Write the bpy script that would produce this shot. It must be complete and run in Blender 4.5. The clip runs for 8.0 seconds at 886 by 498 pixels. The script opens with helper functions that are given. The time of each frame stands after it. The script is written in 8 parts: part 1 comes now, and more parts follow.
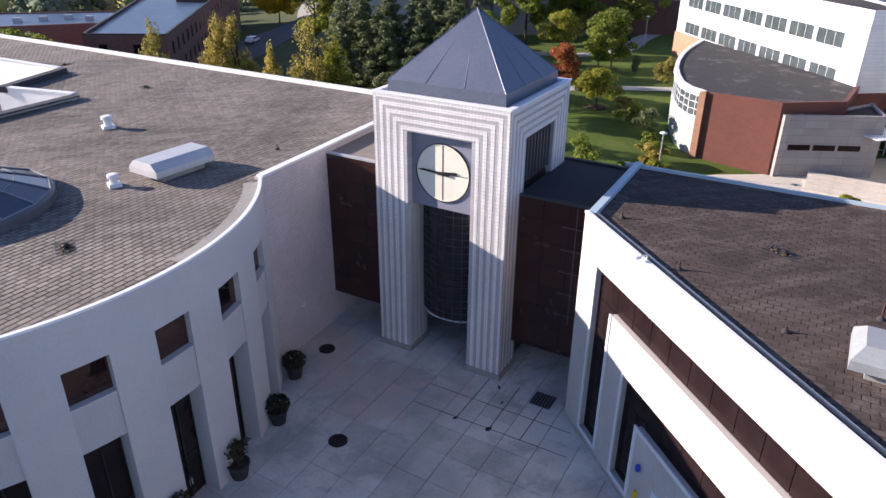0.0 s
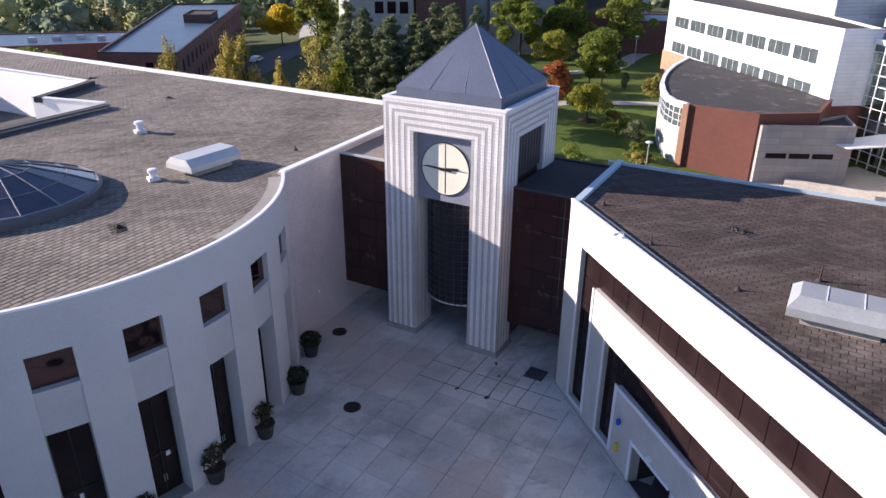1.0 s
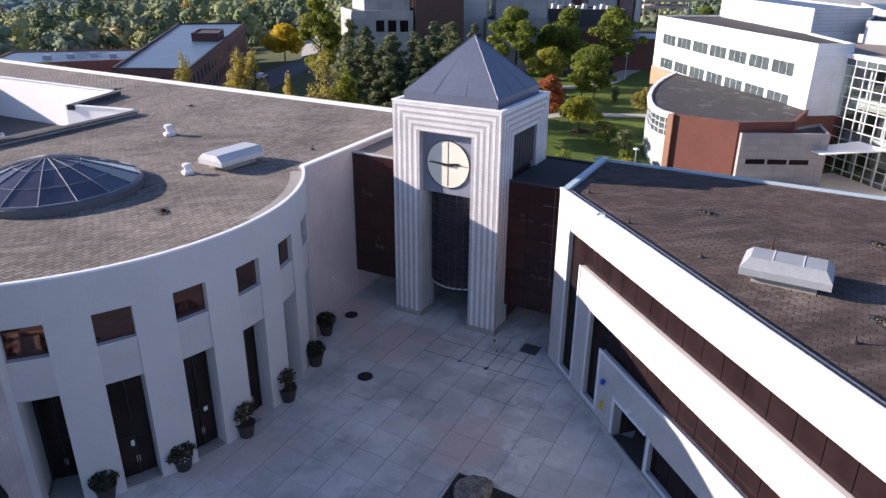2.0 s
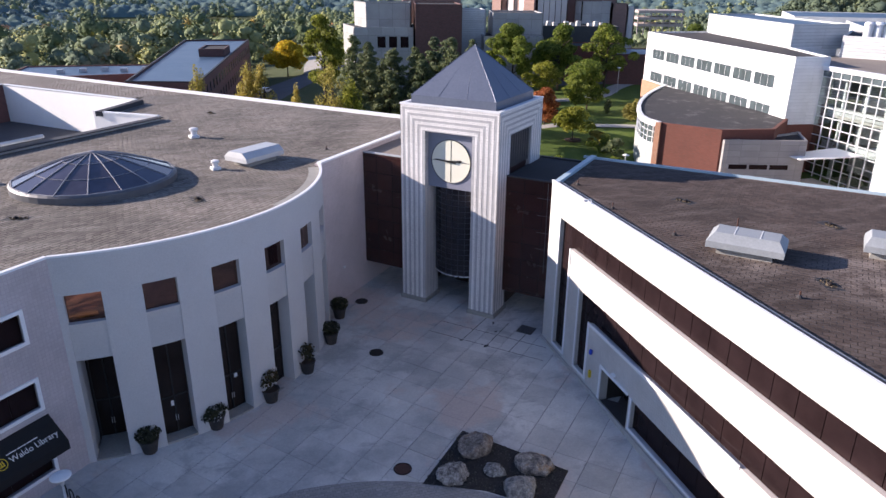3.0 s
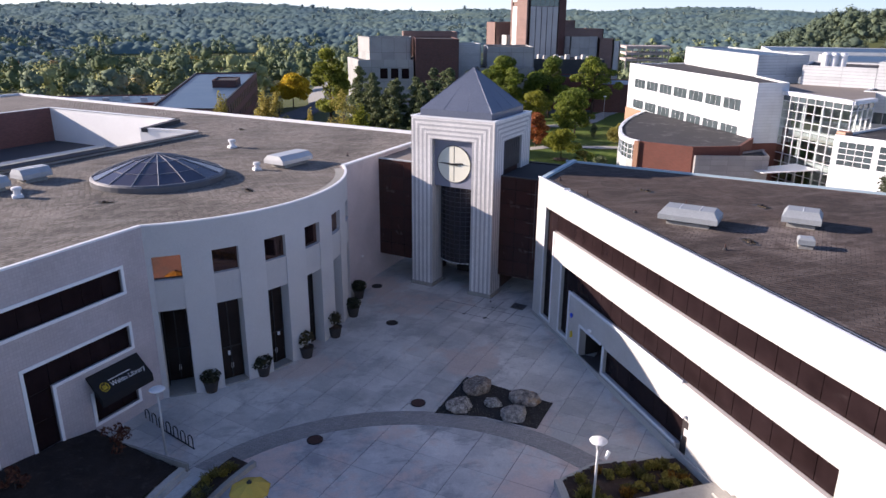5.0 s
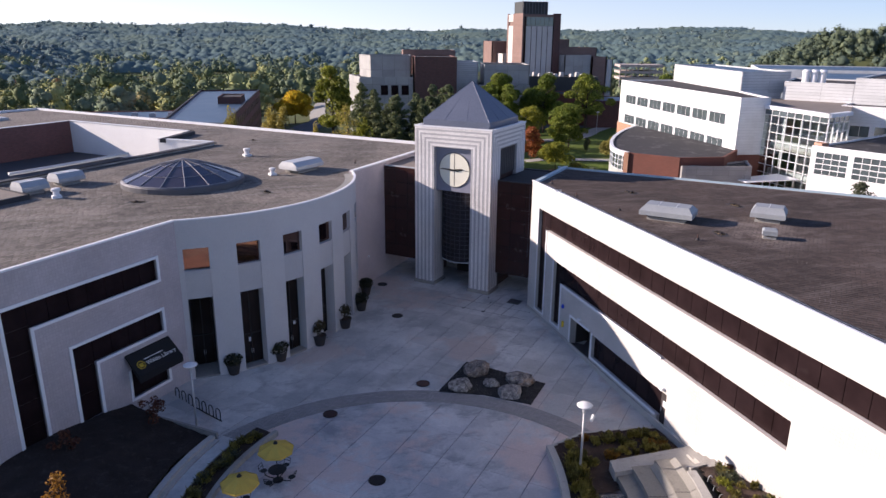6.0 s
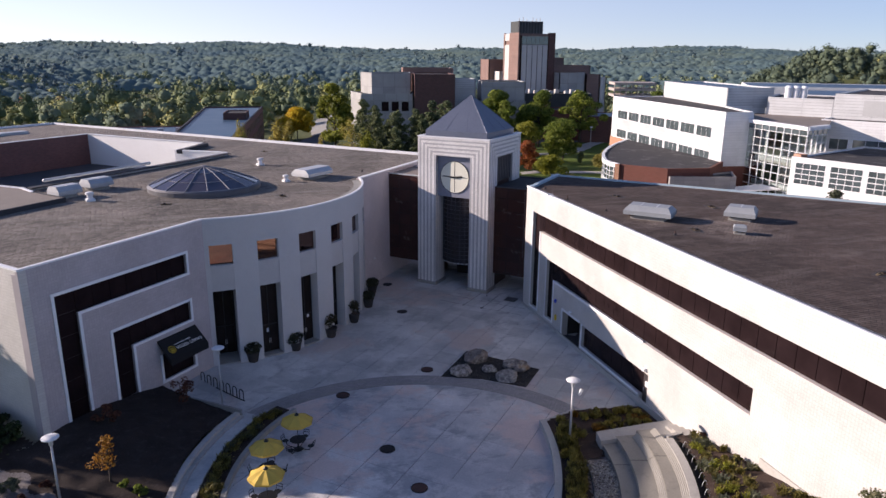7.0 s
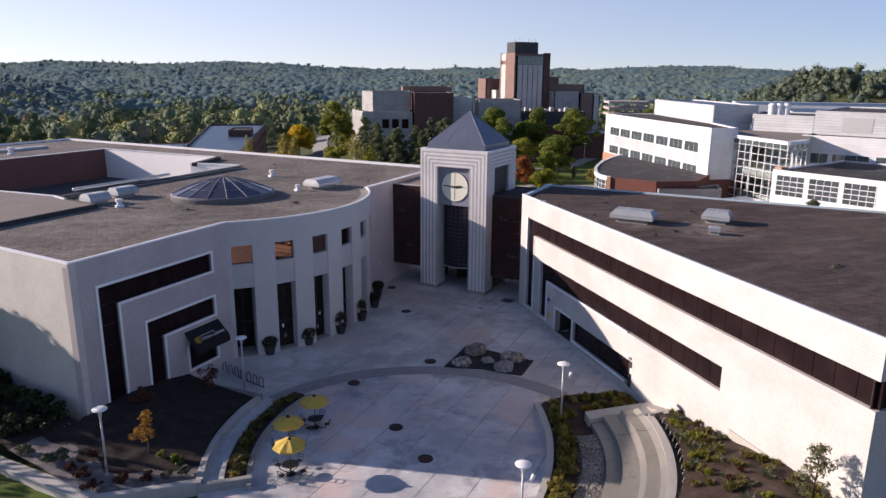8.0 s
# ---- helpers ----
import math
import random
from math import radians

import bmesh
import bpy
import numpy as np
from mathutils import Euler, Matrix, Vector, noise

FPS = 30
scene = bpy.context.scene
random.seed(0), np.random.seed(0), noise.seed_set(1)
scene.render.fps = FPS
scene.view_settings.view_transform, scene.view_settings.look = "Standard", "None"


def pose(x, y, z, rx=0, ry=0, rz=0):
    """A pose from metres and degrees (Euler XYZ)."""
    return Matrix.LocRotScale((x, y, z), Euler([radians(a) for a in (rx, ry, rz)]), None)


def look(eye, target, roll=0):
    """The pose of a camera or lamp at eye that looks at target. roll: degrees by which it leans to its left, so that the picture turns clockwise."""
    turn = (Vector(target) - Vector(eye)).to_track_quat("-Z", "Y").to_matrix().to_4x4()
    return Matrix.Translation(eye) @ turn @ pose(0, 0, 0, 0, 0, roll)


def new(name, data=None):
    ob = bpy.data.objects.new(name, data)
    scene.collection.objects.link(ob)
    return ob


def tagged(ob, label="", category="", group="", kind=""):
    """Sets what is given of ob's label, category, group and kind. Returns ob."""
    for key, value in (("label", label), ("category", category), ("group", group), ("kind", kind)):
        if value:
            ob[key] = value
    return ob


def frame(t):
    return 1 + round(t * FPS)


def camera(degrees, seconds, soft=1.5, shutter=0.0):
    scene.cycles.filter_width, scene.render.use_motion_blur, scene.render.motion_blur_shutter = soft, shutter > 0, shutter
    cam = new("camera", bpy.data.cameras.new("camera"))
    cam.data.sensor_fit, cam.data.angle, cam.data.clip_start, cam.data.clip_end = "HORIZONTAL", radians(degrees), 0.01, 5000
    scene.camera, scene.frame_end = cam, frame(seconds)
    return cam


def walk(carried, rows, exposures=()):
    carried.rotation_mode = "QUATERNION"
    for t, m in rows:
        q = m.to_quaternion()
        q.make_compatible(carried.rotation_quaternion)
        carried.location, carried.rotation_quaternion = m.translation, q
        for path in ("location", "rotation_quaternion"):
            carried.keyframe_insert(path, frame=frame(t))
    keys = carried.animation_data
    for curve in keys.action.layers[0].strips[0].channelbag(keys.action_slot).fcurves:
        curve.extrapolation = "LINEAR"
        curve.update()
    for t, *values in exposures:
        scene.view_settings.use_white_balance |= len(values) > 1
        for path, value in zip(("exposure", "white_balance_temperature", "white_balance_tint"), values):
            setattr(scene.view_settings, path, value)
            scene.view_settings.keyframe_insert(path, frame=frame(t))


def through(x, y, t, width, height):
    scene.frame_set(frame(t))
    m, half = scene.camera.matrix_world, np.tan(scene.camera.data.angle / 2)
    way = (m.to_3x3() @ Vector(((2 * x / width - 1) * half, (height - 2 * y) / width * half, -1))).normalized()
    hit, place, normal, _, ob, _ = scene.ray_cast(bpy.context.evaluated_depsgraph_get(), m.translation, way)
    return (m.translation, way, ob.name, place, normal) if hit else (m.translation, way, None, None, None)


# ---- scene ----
cam = camera(65.0, 8.0)
METRES, EYE, TILT, LEAN, TURN = 42.0, 25.9, 0.0, 0.0, -15.6
ROWS = [
    (0.0, 0.0, 0.0, 0.0, 0.2, -25.97, -0.4),
    (0.5, -0.0047, -0.0567, 0.0029, 0.06, -25.12, -0.42),
    (1.0, -0.0086, -0.1179, 0.0036, -0.1, -24.29, -0.42),
    (1.5, -0.0132, -0.1812, 0.0036, -0.24, -23.48, -0.4),
    (3.0, -0.0317, -0.3696, 0.0004, -0.63, -21.33, -0.43),
    (3.5, -0.0371, -0.4292, -0.0011, -0.73, -20.64, -0.43),
    (4.0, -0.0426, -0.492, -0.0048, -0.83, -19.94, -0.43),
    (4.5, -0.0488, -0.5547, -0.0065, -0.94, -19.25, -0.41),
    (6.0, -0.0669, -0.7406, -0.0119, -1.31, -17.05, -0.42),
    (6.5, -0.0733, -0.8045, -0.0136, -1.42, -16.34, -0.42),
    (7.0, -0.0794, -0.8664, -0.0149, -1.54, -15.62, -0.41),
    (7.5, -0.0859, -0.9309, -0.0169, -1.66, -14.85, -0.4),
    (8.0, -0.0929, -0.9952, -0.0175, -1.77, -14.1, -0.41),
]
walk(cam, [(t, pose(0, 0, EYE, TILT, LEAN, TURN) @ pose(METRES * x, METRES * y, METRES * z, 90 + pitch, roll, yaw)) for t, x, y, z, yaw, pitch, roll in ROWS],
     [(0.0, 1.12, 6480, 21), (3.0, 1.12, 6440, 21), (4.5, 1.02, 6440, 21), (6.0, 0.79, 6560, 24), (8.0, 0.52, 6680, 24)])

# ---- light ----
SUN_AZ, SUN_EL = 153.0, 18.3      # where the sun stands: degrees from +x, and above the horizon
world = bpy.data.worlds.new("sky")
scene.world = world
world.use_nodes = True
wn = world.node_tree.nodes
sky = wn.new("ShaderNodeTexSky")
sky.sky_type = "NISHITA"
sky.sun_disc = False
sky.sun_elevation = radians(SUN_EL)
sky.sun_rotation = radians(90 - SUN_AZ)
sky.altitude = 1500
sky.air_density, sky.dust_density, sky.ozone_density = 0.7, 0.15, 3.0
wn["Background"].inputs["Strength"].default_value = 0.125
pale = wn.new("ShaderNodeHueSaturation")
pale.inputs["Saturation"].default_value = 1.0
world.node_tree.links.new(sky.outputs[0], pale.inputs["Color"])
haze = wn.new("ShaderNodeMix")
haze.data_type = "RGBA"
way = wn.new("ShaderNodeTexCoord")
up = wn.new("ShaderNodeSeparateXYZ")
thick = wn.new("ShaderNodeMapRange")
for k, v in (("From Min", 0.05), ("From Max", 0.55), ("To Min", 0.6), ("To Max", 0.0)):
    thick.inputs[k].default_value = v
world.node_tree.links.new(way.outputs["Generated"], up.inputs[0])
world.node_tree.links.new(up.outputs["Z"], thick.inputs["Value"])
world.node_tree.links.new(thick.outputs["Result"], haze.inputs[0])
world.node_tree.links.new(pale.outputs[0], haze.inputs[6])
# veil of a hazy morning, thick near the horizon and brighter towards the sun
toward = wn.new("ShaderNodeVectorMath")
toward.operation = "DOT_PRODUCT"
toward.inputs[1].default_value = (math.cos(radians(SUN_AZ)), math.sin(radians(SUN_AZ)), 0)
glow = wn.new("ShaderNodeMapRange")
for k, v in (("From Min", -0.5), ("From Max", 0.75), ("To Min", 0.0), ("To Max", 1.0)):
    glow.inputs[k].default_value = v
veil = wn.new("ShaderNodeMix")
veil.data_type = "RGBA"
veil.inputs[6].default_value, veil.inputs[7].default_value = (1.5, 2.05, 2.7, 1), (4.95, 5.15, 5.1, 1)
world.node_tree.links.new(way.outputs["Generated"], toward.inputs[0])
world.node_tree.links.new(toward.outputs["Value"], glow.inputs["Value"])
world.node_tree.links.new(glow.outputs["Result"], veil.inputs[0])
world.node_tree.links.new(veil.outputs[2], haze.inputs[7])
world.node_tree.links.new(haze.outputs[2], wn["Background"].inputs[0])
sun_data = bpy.data.lights.new("sun", "SUN")
sun_data.energy, sun_data.angle, sun_data.color = 5.0, radians(0.55), (1.0, 0.91, 0.78)
sun = new("sun", sun_data)
s_el, s_az = radians(SUN_EL), radians(SUN_AZ)
sun.matrix_world = look((300 * math.cos(s_az) * math.cos(s_el), 300 * math.sin(s_az) * math.cos(s_el), 300 * math.sin(s_el)), (0, 0, 0))


# ---- materials ----
class Nodes:
    """Short ways to lay out a node material."""

    def __init__(self, name, rough=0.7, metal=0.0, spec=0.5):
        self.mat = bpy.data.materials.new(name)
        self.mat.use_nodes = True
        self.tree = self.mat.node_tree
        self.bsdf = self.tree.nodes["Principled BSDF"]
        self.bsdf.inputs["Roughness"].default_value = rough
        self.bsdf.inputs["Metallic"].default_value = metal
        self.bsdf.inputs["Specular IOR Level"].default_value = spec
        self.coord = None

    def add(self, kind, **values):
        n = self.tree.nodes.new(kind)
        for k, v in values.items():
            n.inputs[k.replace("_", " ")].default_value = v
        return n

    def link(self, a, b):
        self.tree.links.new(a, b)

    def at(self, flat=False, turn=0.0, scale=(1, 1, 1)):
        """Object coordinates; flat: x and z laid into the plane; turn: degrees round z."""
        c = self.add("ShaderNodeTexCoord").outputs["Object"]
        if flat:
            s, k = self.add("ShaderNodeSeparateXYZ"), self.add("ShaderNodeCombineXYZ")
            self.link(c, s.inputs[0])
            self.link(s.outputs["X"], k.inputs["X"])
            self.link(s.outputs["Z"], k.inputs["Y"])
            self.link(s.outputs["Y"], k.inputs["Z"])
            c = k.outputs[0]
        if turn or scale != (1, 1, 1):
            m = self.add("ShaderNodeMapping")
            m.inputs["Rotation"].default_value = (0, 0, radians(turn))
            m.inputs["Scale"].default_value = scale
            self.link(c, m.inputs[0])
            c = m.outputs[0]
        return c

    def noise(self, scale, coord, detail=4.0, rough=0.6):
        n = self.add("ShaderNodeTexNoise", Scale=scale, Detail=detail, Roughness=rough)
        self.link(coord, n.inputs["Vector"])
        return n.outputs["Fac"]

    def ramp(self, fac, stops):
        r = self.add("ShaderNodeValToRGB").color_ramp
        node = self.tree.nodes[-1]
        while len(r.elements) < len(stops):
            r.elements.new(0.5)
        for e, (p, c) in zip(r.elements, stops):
            e.position, e.color = p, (*c, 1) if len(c) == 3 else c
        self.link(fac, node.inputs[0])
        return node.outputs[0]

    def mix(self, a, b, fac=0.5, kind="MIX"):
        m = self.tree.nodes.new("ShaderNodeMix")
        m.data_type, m.blend_type = "RGBA", kind
        for v, i in ((a, 6), (b, 7), (fac, 0)):
            if hasattr(v, "links"):
                self.link(v, m.inputs[i])
            else:
                m.inputs[i].default_value = v if i == 0 else (*v, 1)
        return m.outputs[2]

    def color(self, c):
        if hasattr(c, "links"):
            self.link(c, self.bsdf.inputs["Base Color"])
        else:
            self.bsdf.inputs["Base Color"].default_value = (*c, 1)
        return self

    def roughness(self, fac, lo, hi):
        m = self.add("ShaderNodeMapRange")
        m.inputs["To Min"].default_value, m.inputs["To Max"].default_value = lo, hi
        self.link(fac, m.inputs[0])
        self.link(m.outputs[0], self.bsdf.inputs["Roughness"])
        return self

    def bump(self, height, strength=0.3, distance=0.02):
        b = self.add("ShaderNodeBump", Strength=strength, Distance=distance)
        self.link(height, b.inputs["Height"])
        self.link(b.outputs[0], self.bsdf.inputs["Normal"])
        return self


def grainy(name, low, high, rough=0.75, big=0.35, fine=9.0, bump=0.2, metal=0.0, vary=0.0, spec=0.4, stain=None, distance=0.02):
    """A plain surface with stains at a large scale and grain at a small one; vary: how far its pieces differ from one another."""
    n = Nodes(name, rough, metal, spec)
    c = n.at()
    a, b = n.noise(big, c), n.noise(fine, c, 6.0, 0.7)
    col = n.mix(n.ramp(a, [(0.3, low), (0.72, high)]), n.ramp(b, [(0.25, tuple(0.72 * v for v in low)), (0.75, tuple(min(1, 1.15 * v) for v in high))]), 0.4)
    if stain:
        col = n.mix(col, stain, n.ramp(n.noise(big * 2.7, c, 5.0, 0.7), [(0.55, (0, 0, 0)), (0.72, (0.8, 0.8, 0.8))]))
    if vary:
        r = n.tree.nodes.new("ShaderNodeObjectInfo").outputs["Random"]
        col = n.mix(col, n.ramp(r, [(0.0, (1 - vary,) * 3), (1.0, (1.0,) * 3)]), 1.0, "MULTIPLY")
    n.color(col).bump(b, bump, distance).roughness(a, rough - 0.08, min(1, rough + 0.1))
    return n.mat


def tiled(name, low, high, mortar, width, height, offset=0.5, size=0.012, rough=0.5, flat=True, turn=0.0, bump=0.35, big=0.3, grime=None):
    """Masonry units too small to pick apart: a joint pattern at true size with uneven units, stains and relief."""
    n = Nodes(name, rough)
    c = n.at(flat, turn)
    t = n.add("ShaderNodeTexBrick", Scale=1.0, Mortar_Size=size, Mortar_Smooth=0.2, Bias=0.0, Brick_Width=width, Row_Height=height)
    t.offset = offset
    n.link(c, t.inputs["Vector"])
    t.inputs["Color1"].default_value, t.inputs["Color2"].default_value, t.inputs["Mortar"].default_value = (*low, 1), (*high, 1), (*mortar, 1)
    a = n.noise(big, c, 5.0, 0.65)
    col = n.mix(t.outputs["Color"], n.ramp(a, [(0.3, (0.82, 0.81, 0.8)), (0.7, (1.04, 1.03, 1.02))]), 1.0, "MULTIPLY")
    if grime:
        g = n.add("ShaderNodeMapping")
        g.inputs["Rotation"].default_value, g.inputs["Scale"].default_value = (0, 0, radians(-30)), (0.4, 1.6, 1)
        n.link(c, g.inputs[0])
        col = n.mix(col, grime, n.ramp(n.noise(big * 3.1, g.outputs[0], 7.0, 0.72), [(0.5, (0, 0, 0)), (0.72, (0.75, 0.75, 0.75))]))
    col = n.mix(col, n.ramp(n.noise(14.0, c, 4.0, 0.7), [(0.3, (0.85, 0.85, 0.85)), (0.7, (1.08, 1.08, 1.08))]), 0.6, "MULTIPLY")
    n.color(col)
    inv = n.add("ShaderNodeMath")
    inv.operation = "SUBTRACT"
    inv.inputs[0].default_value = 1.0
    n.link(t.outputs["Fac"], inv.inputs[1])
    n.bump(inv.outputs[0], bump, 0.01).roughness(a, rough - 0.1, rough + 0.15)
    return n.mat


def clear_glass(name, tint, gloss):
    """Clear window glass: what is behind shows through, with a mirror sheen over it."""
    n = Nodes(name, 0.03)
    t, g, m = n.tree.nodes.new("ShaderNodeBsdfTransparent"), n.tree.nodes.new("ShaderNodeBsdfGlossy"), n.tree.nodes.new("ShaderNodeMixShader")
    t.inputs["Color"].default_value = (*tint, 1)
    g.inputs["Roughness"].default_value = 0.03
    m.inputs[0].default_value = gloss
    n.link(t.outputs[0], m.inputs[1])
    n.link(g.outputs[0], m.inputs[2])
    n.link(m.outputs[0], n.tree.nodes["Material Output"].inputs["Surface"])
    return n.mat


def leafy(name, dark, mid, light, through=0.25, patch=0.5, depth=1.0):
    """Leaves: every clump its own shade, with light that passes through."""
    n = Nodes(name, 0.6, 0, 0.25)
    g = n.tree.nodes.new("ShaderNodeNewGeometry").outputs["Random Per Island"]
    o = n.tree.nodes.new("ShaderNodeObjectInfo").outputs["Random"]
    col = n.ramp(g, [(0.0, dark), (0.5, mid), (1.0, light)])
    col = n.mix(col, n.ramp(n.noise(patch, n.at(), 3.0), [(0.3, (1 - 0.3 * depth, 1 - 0.28 * depth, 1 - 0.25 * depth)), (0.7, (1 + 0.15 * depth, 1 + 0.12 * depth, 1.0))]), 1.0, "MULTIPLY")
    col = n.mix(col, n.ramp(o, [(0.0, (0.8, 0.85, 0.85)), (1.0, (1.15, 1.1, 1.0))]), 1.0, "MULTIPLY")
    n.color(col)
    tr = n.tree.nodes.new("ShaderNodeBsdfTranslucent")
    n.link(col, tr.inputs["Color"])
    ms = n.tree.nodes.new("ShaderNodeMixShader")
    ms.inputs[0].default_value = through
    n.link(n.bsdf.outputs[0], ms.inputs[1])
    n.link(tr.outputs[0], ms.inputs[2])
    n.link(ms.outputs[0], n.tree.nodes["Material Output"].inputs["Surface"])
    return n.mat


def clumpy(name, dark, mid, light, fine=0.8, deep=1.0):
    """Foliage seen from afar: every clump its own shade, broken up by leaf-scale grain and relief."""
    n = Nodes(name, 0.85, 0, 0.15)
    g = n.tree.nodes.new("ShaderNodeNewGeometry").outputs["Random Per Island"]
    c = n.at()
    a = n.noise(fine, c, 5.0, 0.7)
    col = n.ramp(g, [(0.0, dark), (0.5, mid), (1.0, light)])
    col = n.mix(col, n.ramp(a, [(0.3, (1 - 0.28 * deep, 1 - 0.26 * deep, 1 - 0.22 * deep)), (0.7, (1 + 0.22 * deep, 1 + 0.2 * deep, 1 + 0.12 * deep))]), 1.0, "MULTIPLY")
    col = n.mix(col, n.ramp(n.noise(0.03, c, 3.0), [(0.3, (0.85, 0.88, 0.92)), (0.7, (1.12, 1.08, 1.0))]), 1.0, "MULTIPLY")
    n.color(col).bump(a, 0.9 * deep, 0.6)
    return n.mat


def wooded(name, blue, green, pale):
    """Closed woodland far off, haze put into its bluish colours: stands of different trees, crown by crown light and
    dark, with leaf-scale relief.
    """
    n = Nodes(name, 0.9, 0, 0.1)
    c = n.at()
    stand, crown, leaf = n.noise(0.012, c, 4.0, 0.6), n.noise(0.085, c, 3.0, 0.6), n.noise(0.5, c, 4.0, 0.7)
    col = n.ramp(stand, [(0.38, blue), (0.5, green), (0.64, pale)])
    col = n.mix(col, n.ramp(crown, [(0.34, (0.86, 0.88, 0.9)), (0.64, (1.1, 1.09, 1.06))]), 1.0, "MULTIPLY")
    col = n.mix(col, n.ramp(leaf, [(0.34, (0.86, 0.87, 0.88)), (0.66, (1.1, 1.09, 1.06))]), 1.0, "MULTIPLY")
    n.color(col).bump(leaf, 0.4, 0.5)
    return n.mat


def tinted_glass(name, base, rough=0.06, spec=0.5, tint=(1, 1, 1), ior=1.5):
    """Coated window glass, dark from outside, slightly wavy; ior: above glass where a coating mirrors more."""
    n = Nodes(name, rough, 0.0, spec)
    n.bsdf.inputs["IOR"].default_value = ior
    n.bsdf.inputs["Specular Tint"].default_value = (*tint, 1)
    c = n.at()
    n.color(n.ramp(n.noise(0.6, c), [(0.3, tuple(0.7 * v for v in base)), (0.7, tuple(1.3 * v for v in base))]))
    n.bump(n.noise(0.9, c, 1.0), 0.04, 0.05)
    return n.mat


def paving(name, low, high, stain, warm, vary=0.3, warm_from=0.57):
    """Worn concrete flags: every flag its own tone, with damp stains and reddish dirt that run across the joints; on
    the plaza the warm patches also paint sunlight.
    """
    n = Nodes(name, 0.85, 0, 0.3)
    pos = n.tree.nodes.new("ShaderNodeNewGeometry").outputs["Position"]
    r = n.tree.nodes.new("ShaderNodeObjectInfo").outputs["Random"]
    stretch = n.add("ShaderNodeMapping")
    stretch.inputs["Rotation"].default_value, stretch.inputs["Scale"].default_value = (0, 0, radians(-42)), (0.55, 1.5, 1)
    n.link(pos, stretch.inputs[0])
    f = n.noise(7.0, pos, 6.0, 0.72)
    col = n.ramp(n.noise(0.12, pos, 6.0, 0.62), [(0.42, low), (0.58, high)])
    col = n.mix(col, n.ramp(r, [(0.0, (1 - vary,) * 3), (0.12, (1 - 0.8 * vary,) * 3), (0.24, (1 - 0.3 * vary,) * 3), (0.7, (1 - 0.12 * vary,) * 3), (1.0, (1.04,) * 3)]), 1.0, "MULTIPLY")
    col = n.mix(col, stain, n.ramp(n.noise(0.21, pos, 8.0, 0.66), [(0.515, (0, 0, 0)), (0.6, (0.75, 0.75, 0.75))]))
    col = n.mix(col, stain, n.ramp(n.noise(0.55, stretch.outputs[0], 8.0, 0.7), [(0.55, (0, 0, 0)), (0.65, (0.7, 0.7, 0.7))]))
    shift = n.add("ShaderNodeMapping")
    shift.inputs["Location"].default_value = (31.0, 7.0, 4.0)
    n.link(pos, shift.inputs[0])
    col = n.mix(col, warm, n.ramp(n.noise(0.16, shift.outputs[0], 7.0, 0.64), [(warm_from, (0, 0, 0)), (warm_from + 0.08, (0.75, 0.75, 0.75))]))
    col = n.mix(col, n.ramp(f, [(0.3, (0.84, 0.84, 0.84)), (0.7, (1.08, 1.08, 1.08))]), 0.8, "MULTIPLY")
    n.color(col).bump(f, 0.2, 0.02).roughness(n.noise(0.3, pos), 0.7, 0.95)
    return n.mat


STUCCO = grainy("painted_stucco", (0.47, 0.465, 0.47), (0.56, 0.555, 0.55), 0.85, 0.3, 14, 0.15)
# slightly darker stucco for inset panels, passage sides and the colonnade ceiling
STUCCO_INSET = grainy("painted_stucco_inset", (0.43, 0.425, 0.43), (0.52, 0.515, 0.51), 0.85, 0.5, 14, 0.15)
TILE_WALL = tiled("white_glazed_block", (0.565, 0.552, 0.527), (0.61, 0.597, 0.57), (0.48, 0.468, 0.448), 0.2, 0.2, 0.0, 0.014, 0.5)
TILE_LIB = tiled("mauve_white_block", (0.46, 0.42, 0.437), (0.505, 0.465, 0.483), (0.41, 0.375, 0.392), 0.2, 0.2, 0.0, 0.012, 0.5)
TILE_WHITE = tiled("tower_white_tile", (0.80, 0.785, 0.775), (0.85, 0.835, 0.825), (0.52, 0.51, 0.51), 0.2, 0.2, 0.0, 0.012, 0.45)
TILE_GREY = tiled("tower_grey_tile", (0.44, 0.44, 0.455), (0.50, 0.50, 0.515), (0.34, 0.34, 0.35), 0.2, 0.2, 0.0, 0.012, 0.5)
TRIM = grainy("white_trim", (0.74, 0.75, 0.77), (0.82, 0.83, 0.84), 0.45, 0.8, 20, 0.05)
COPING = grainy("coping_metal", (0.36, 0.48, 0.55), (0.45, 0.56, 0.62), 0.4, 0.7, 22, 0.05, 0.0)
ROOF_L = tiled("roof_sheet_tan", (0.18, 0.15, 0.13), (0.27, 0.23, 0.20), (0.036, 0.030, 0.026), 0.5, 0.32, 0.5, 0.045, 0.9, False, -46, 0.6, 0.12, (0.28, 0.255, 0.23))
ROOF_FLAT = grainy("roof_sheet_smooth", (0.20, 0.17, 0.15), (0.27, 0.235, 0.205), 0.9, 0.15, 6, 0.25, 0, 0, 0.3, (0.17, 0.145, 0.13))
ROOF_R = tiled("roof_sheet_brown", (0.072, 0.05, 0.043), (0.11, 0.078, 0.066), (0.036, 0.026, 0.022), 0.5, 0.32, 0.5, 0.04, 0.9, False, 45, 0.6, 0.13, (0.22, 0.185, 0.165))
ROOF_DARK = grainy("roof_membrane_dark", (0.030, 0.028, 0.030), (0.055, 0.050, 0.052), 0.9, 0.5, 12, 0.3)
FLASHING = grainy("dark_flashing", (0.03, 0.03, 0.035), (0.05, 0.05, 0.055), 0.7, 0.8, 20, 0.1)
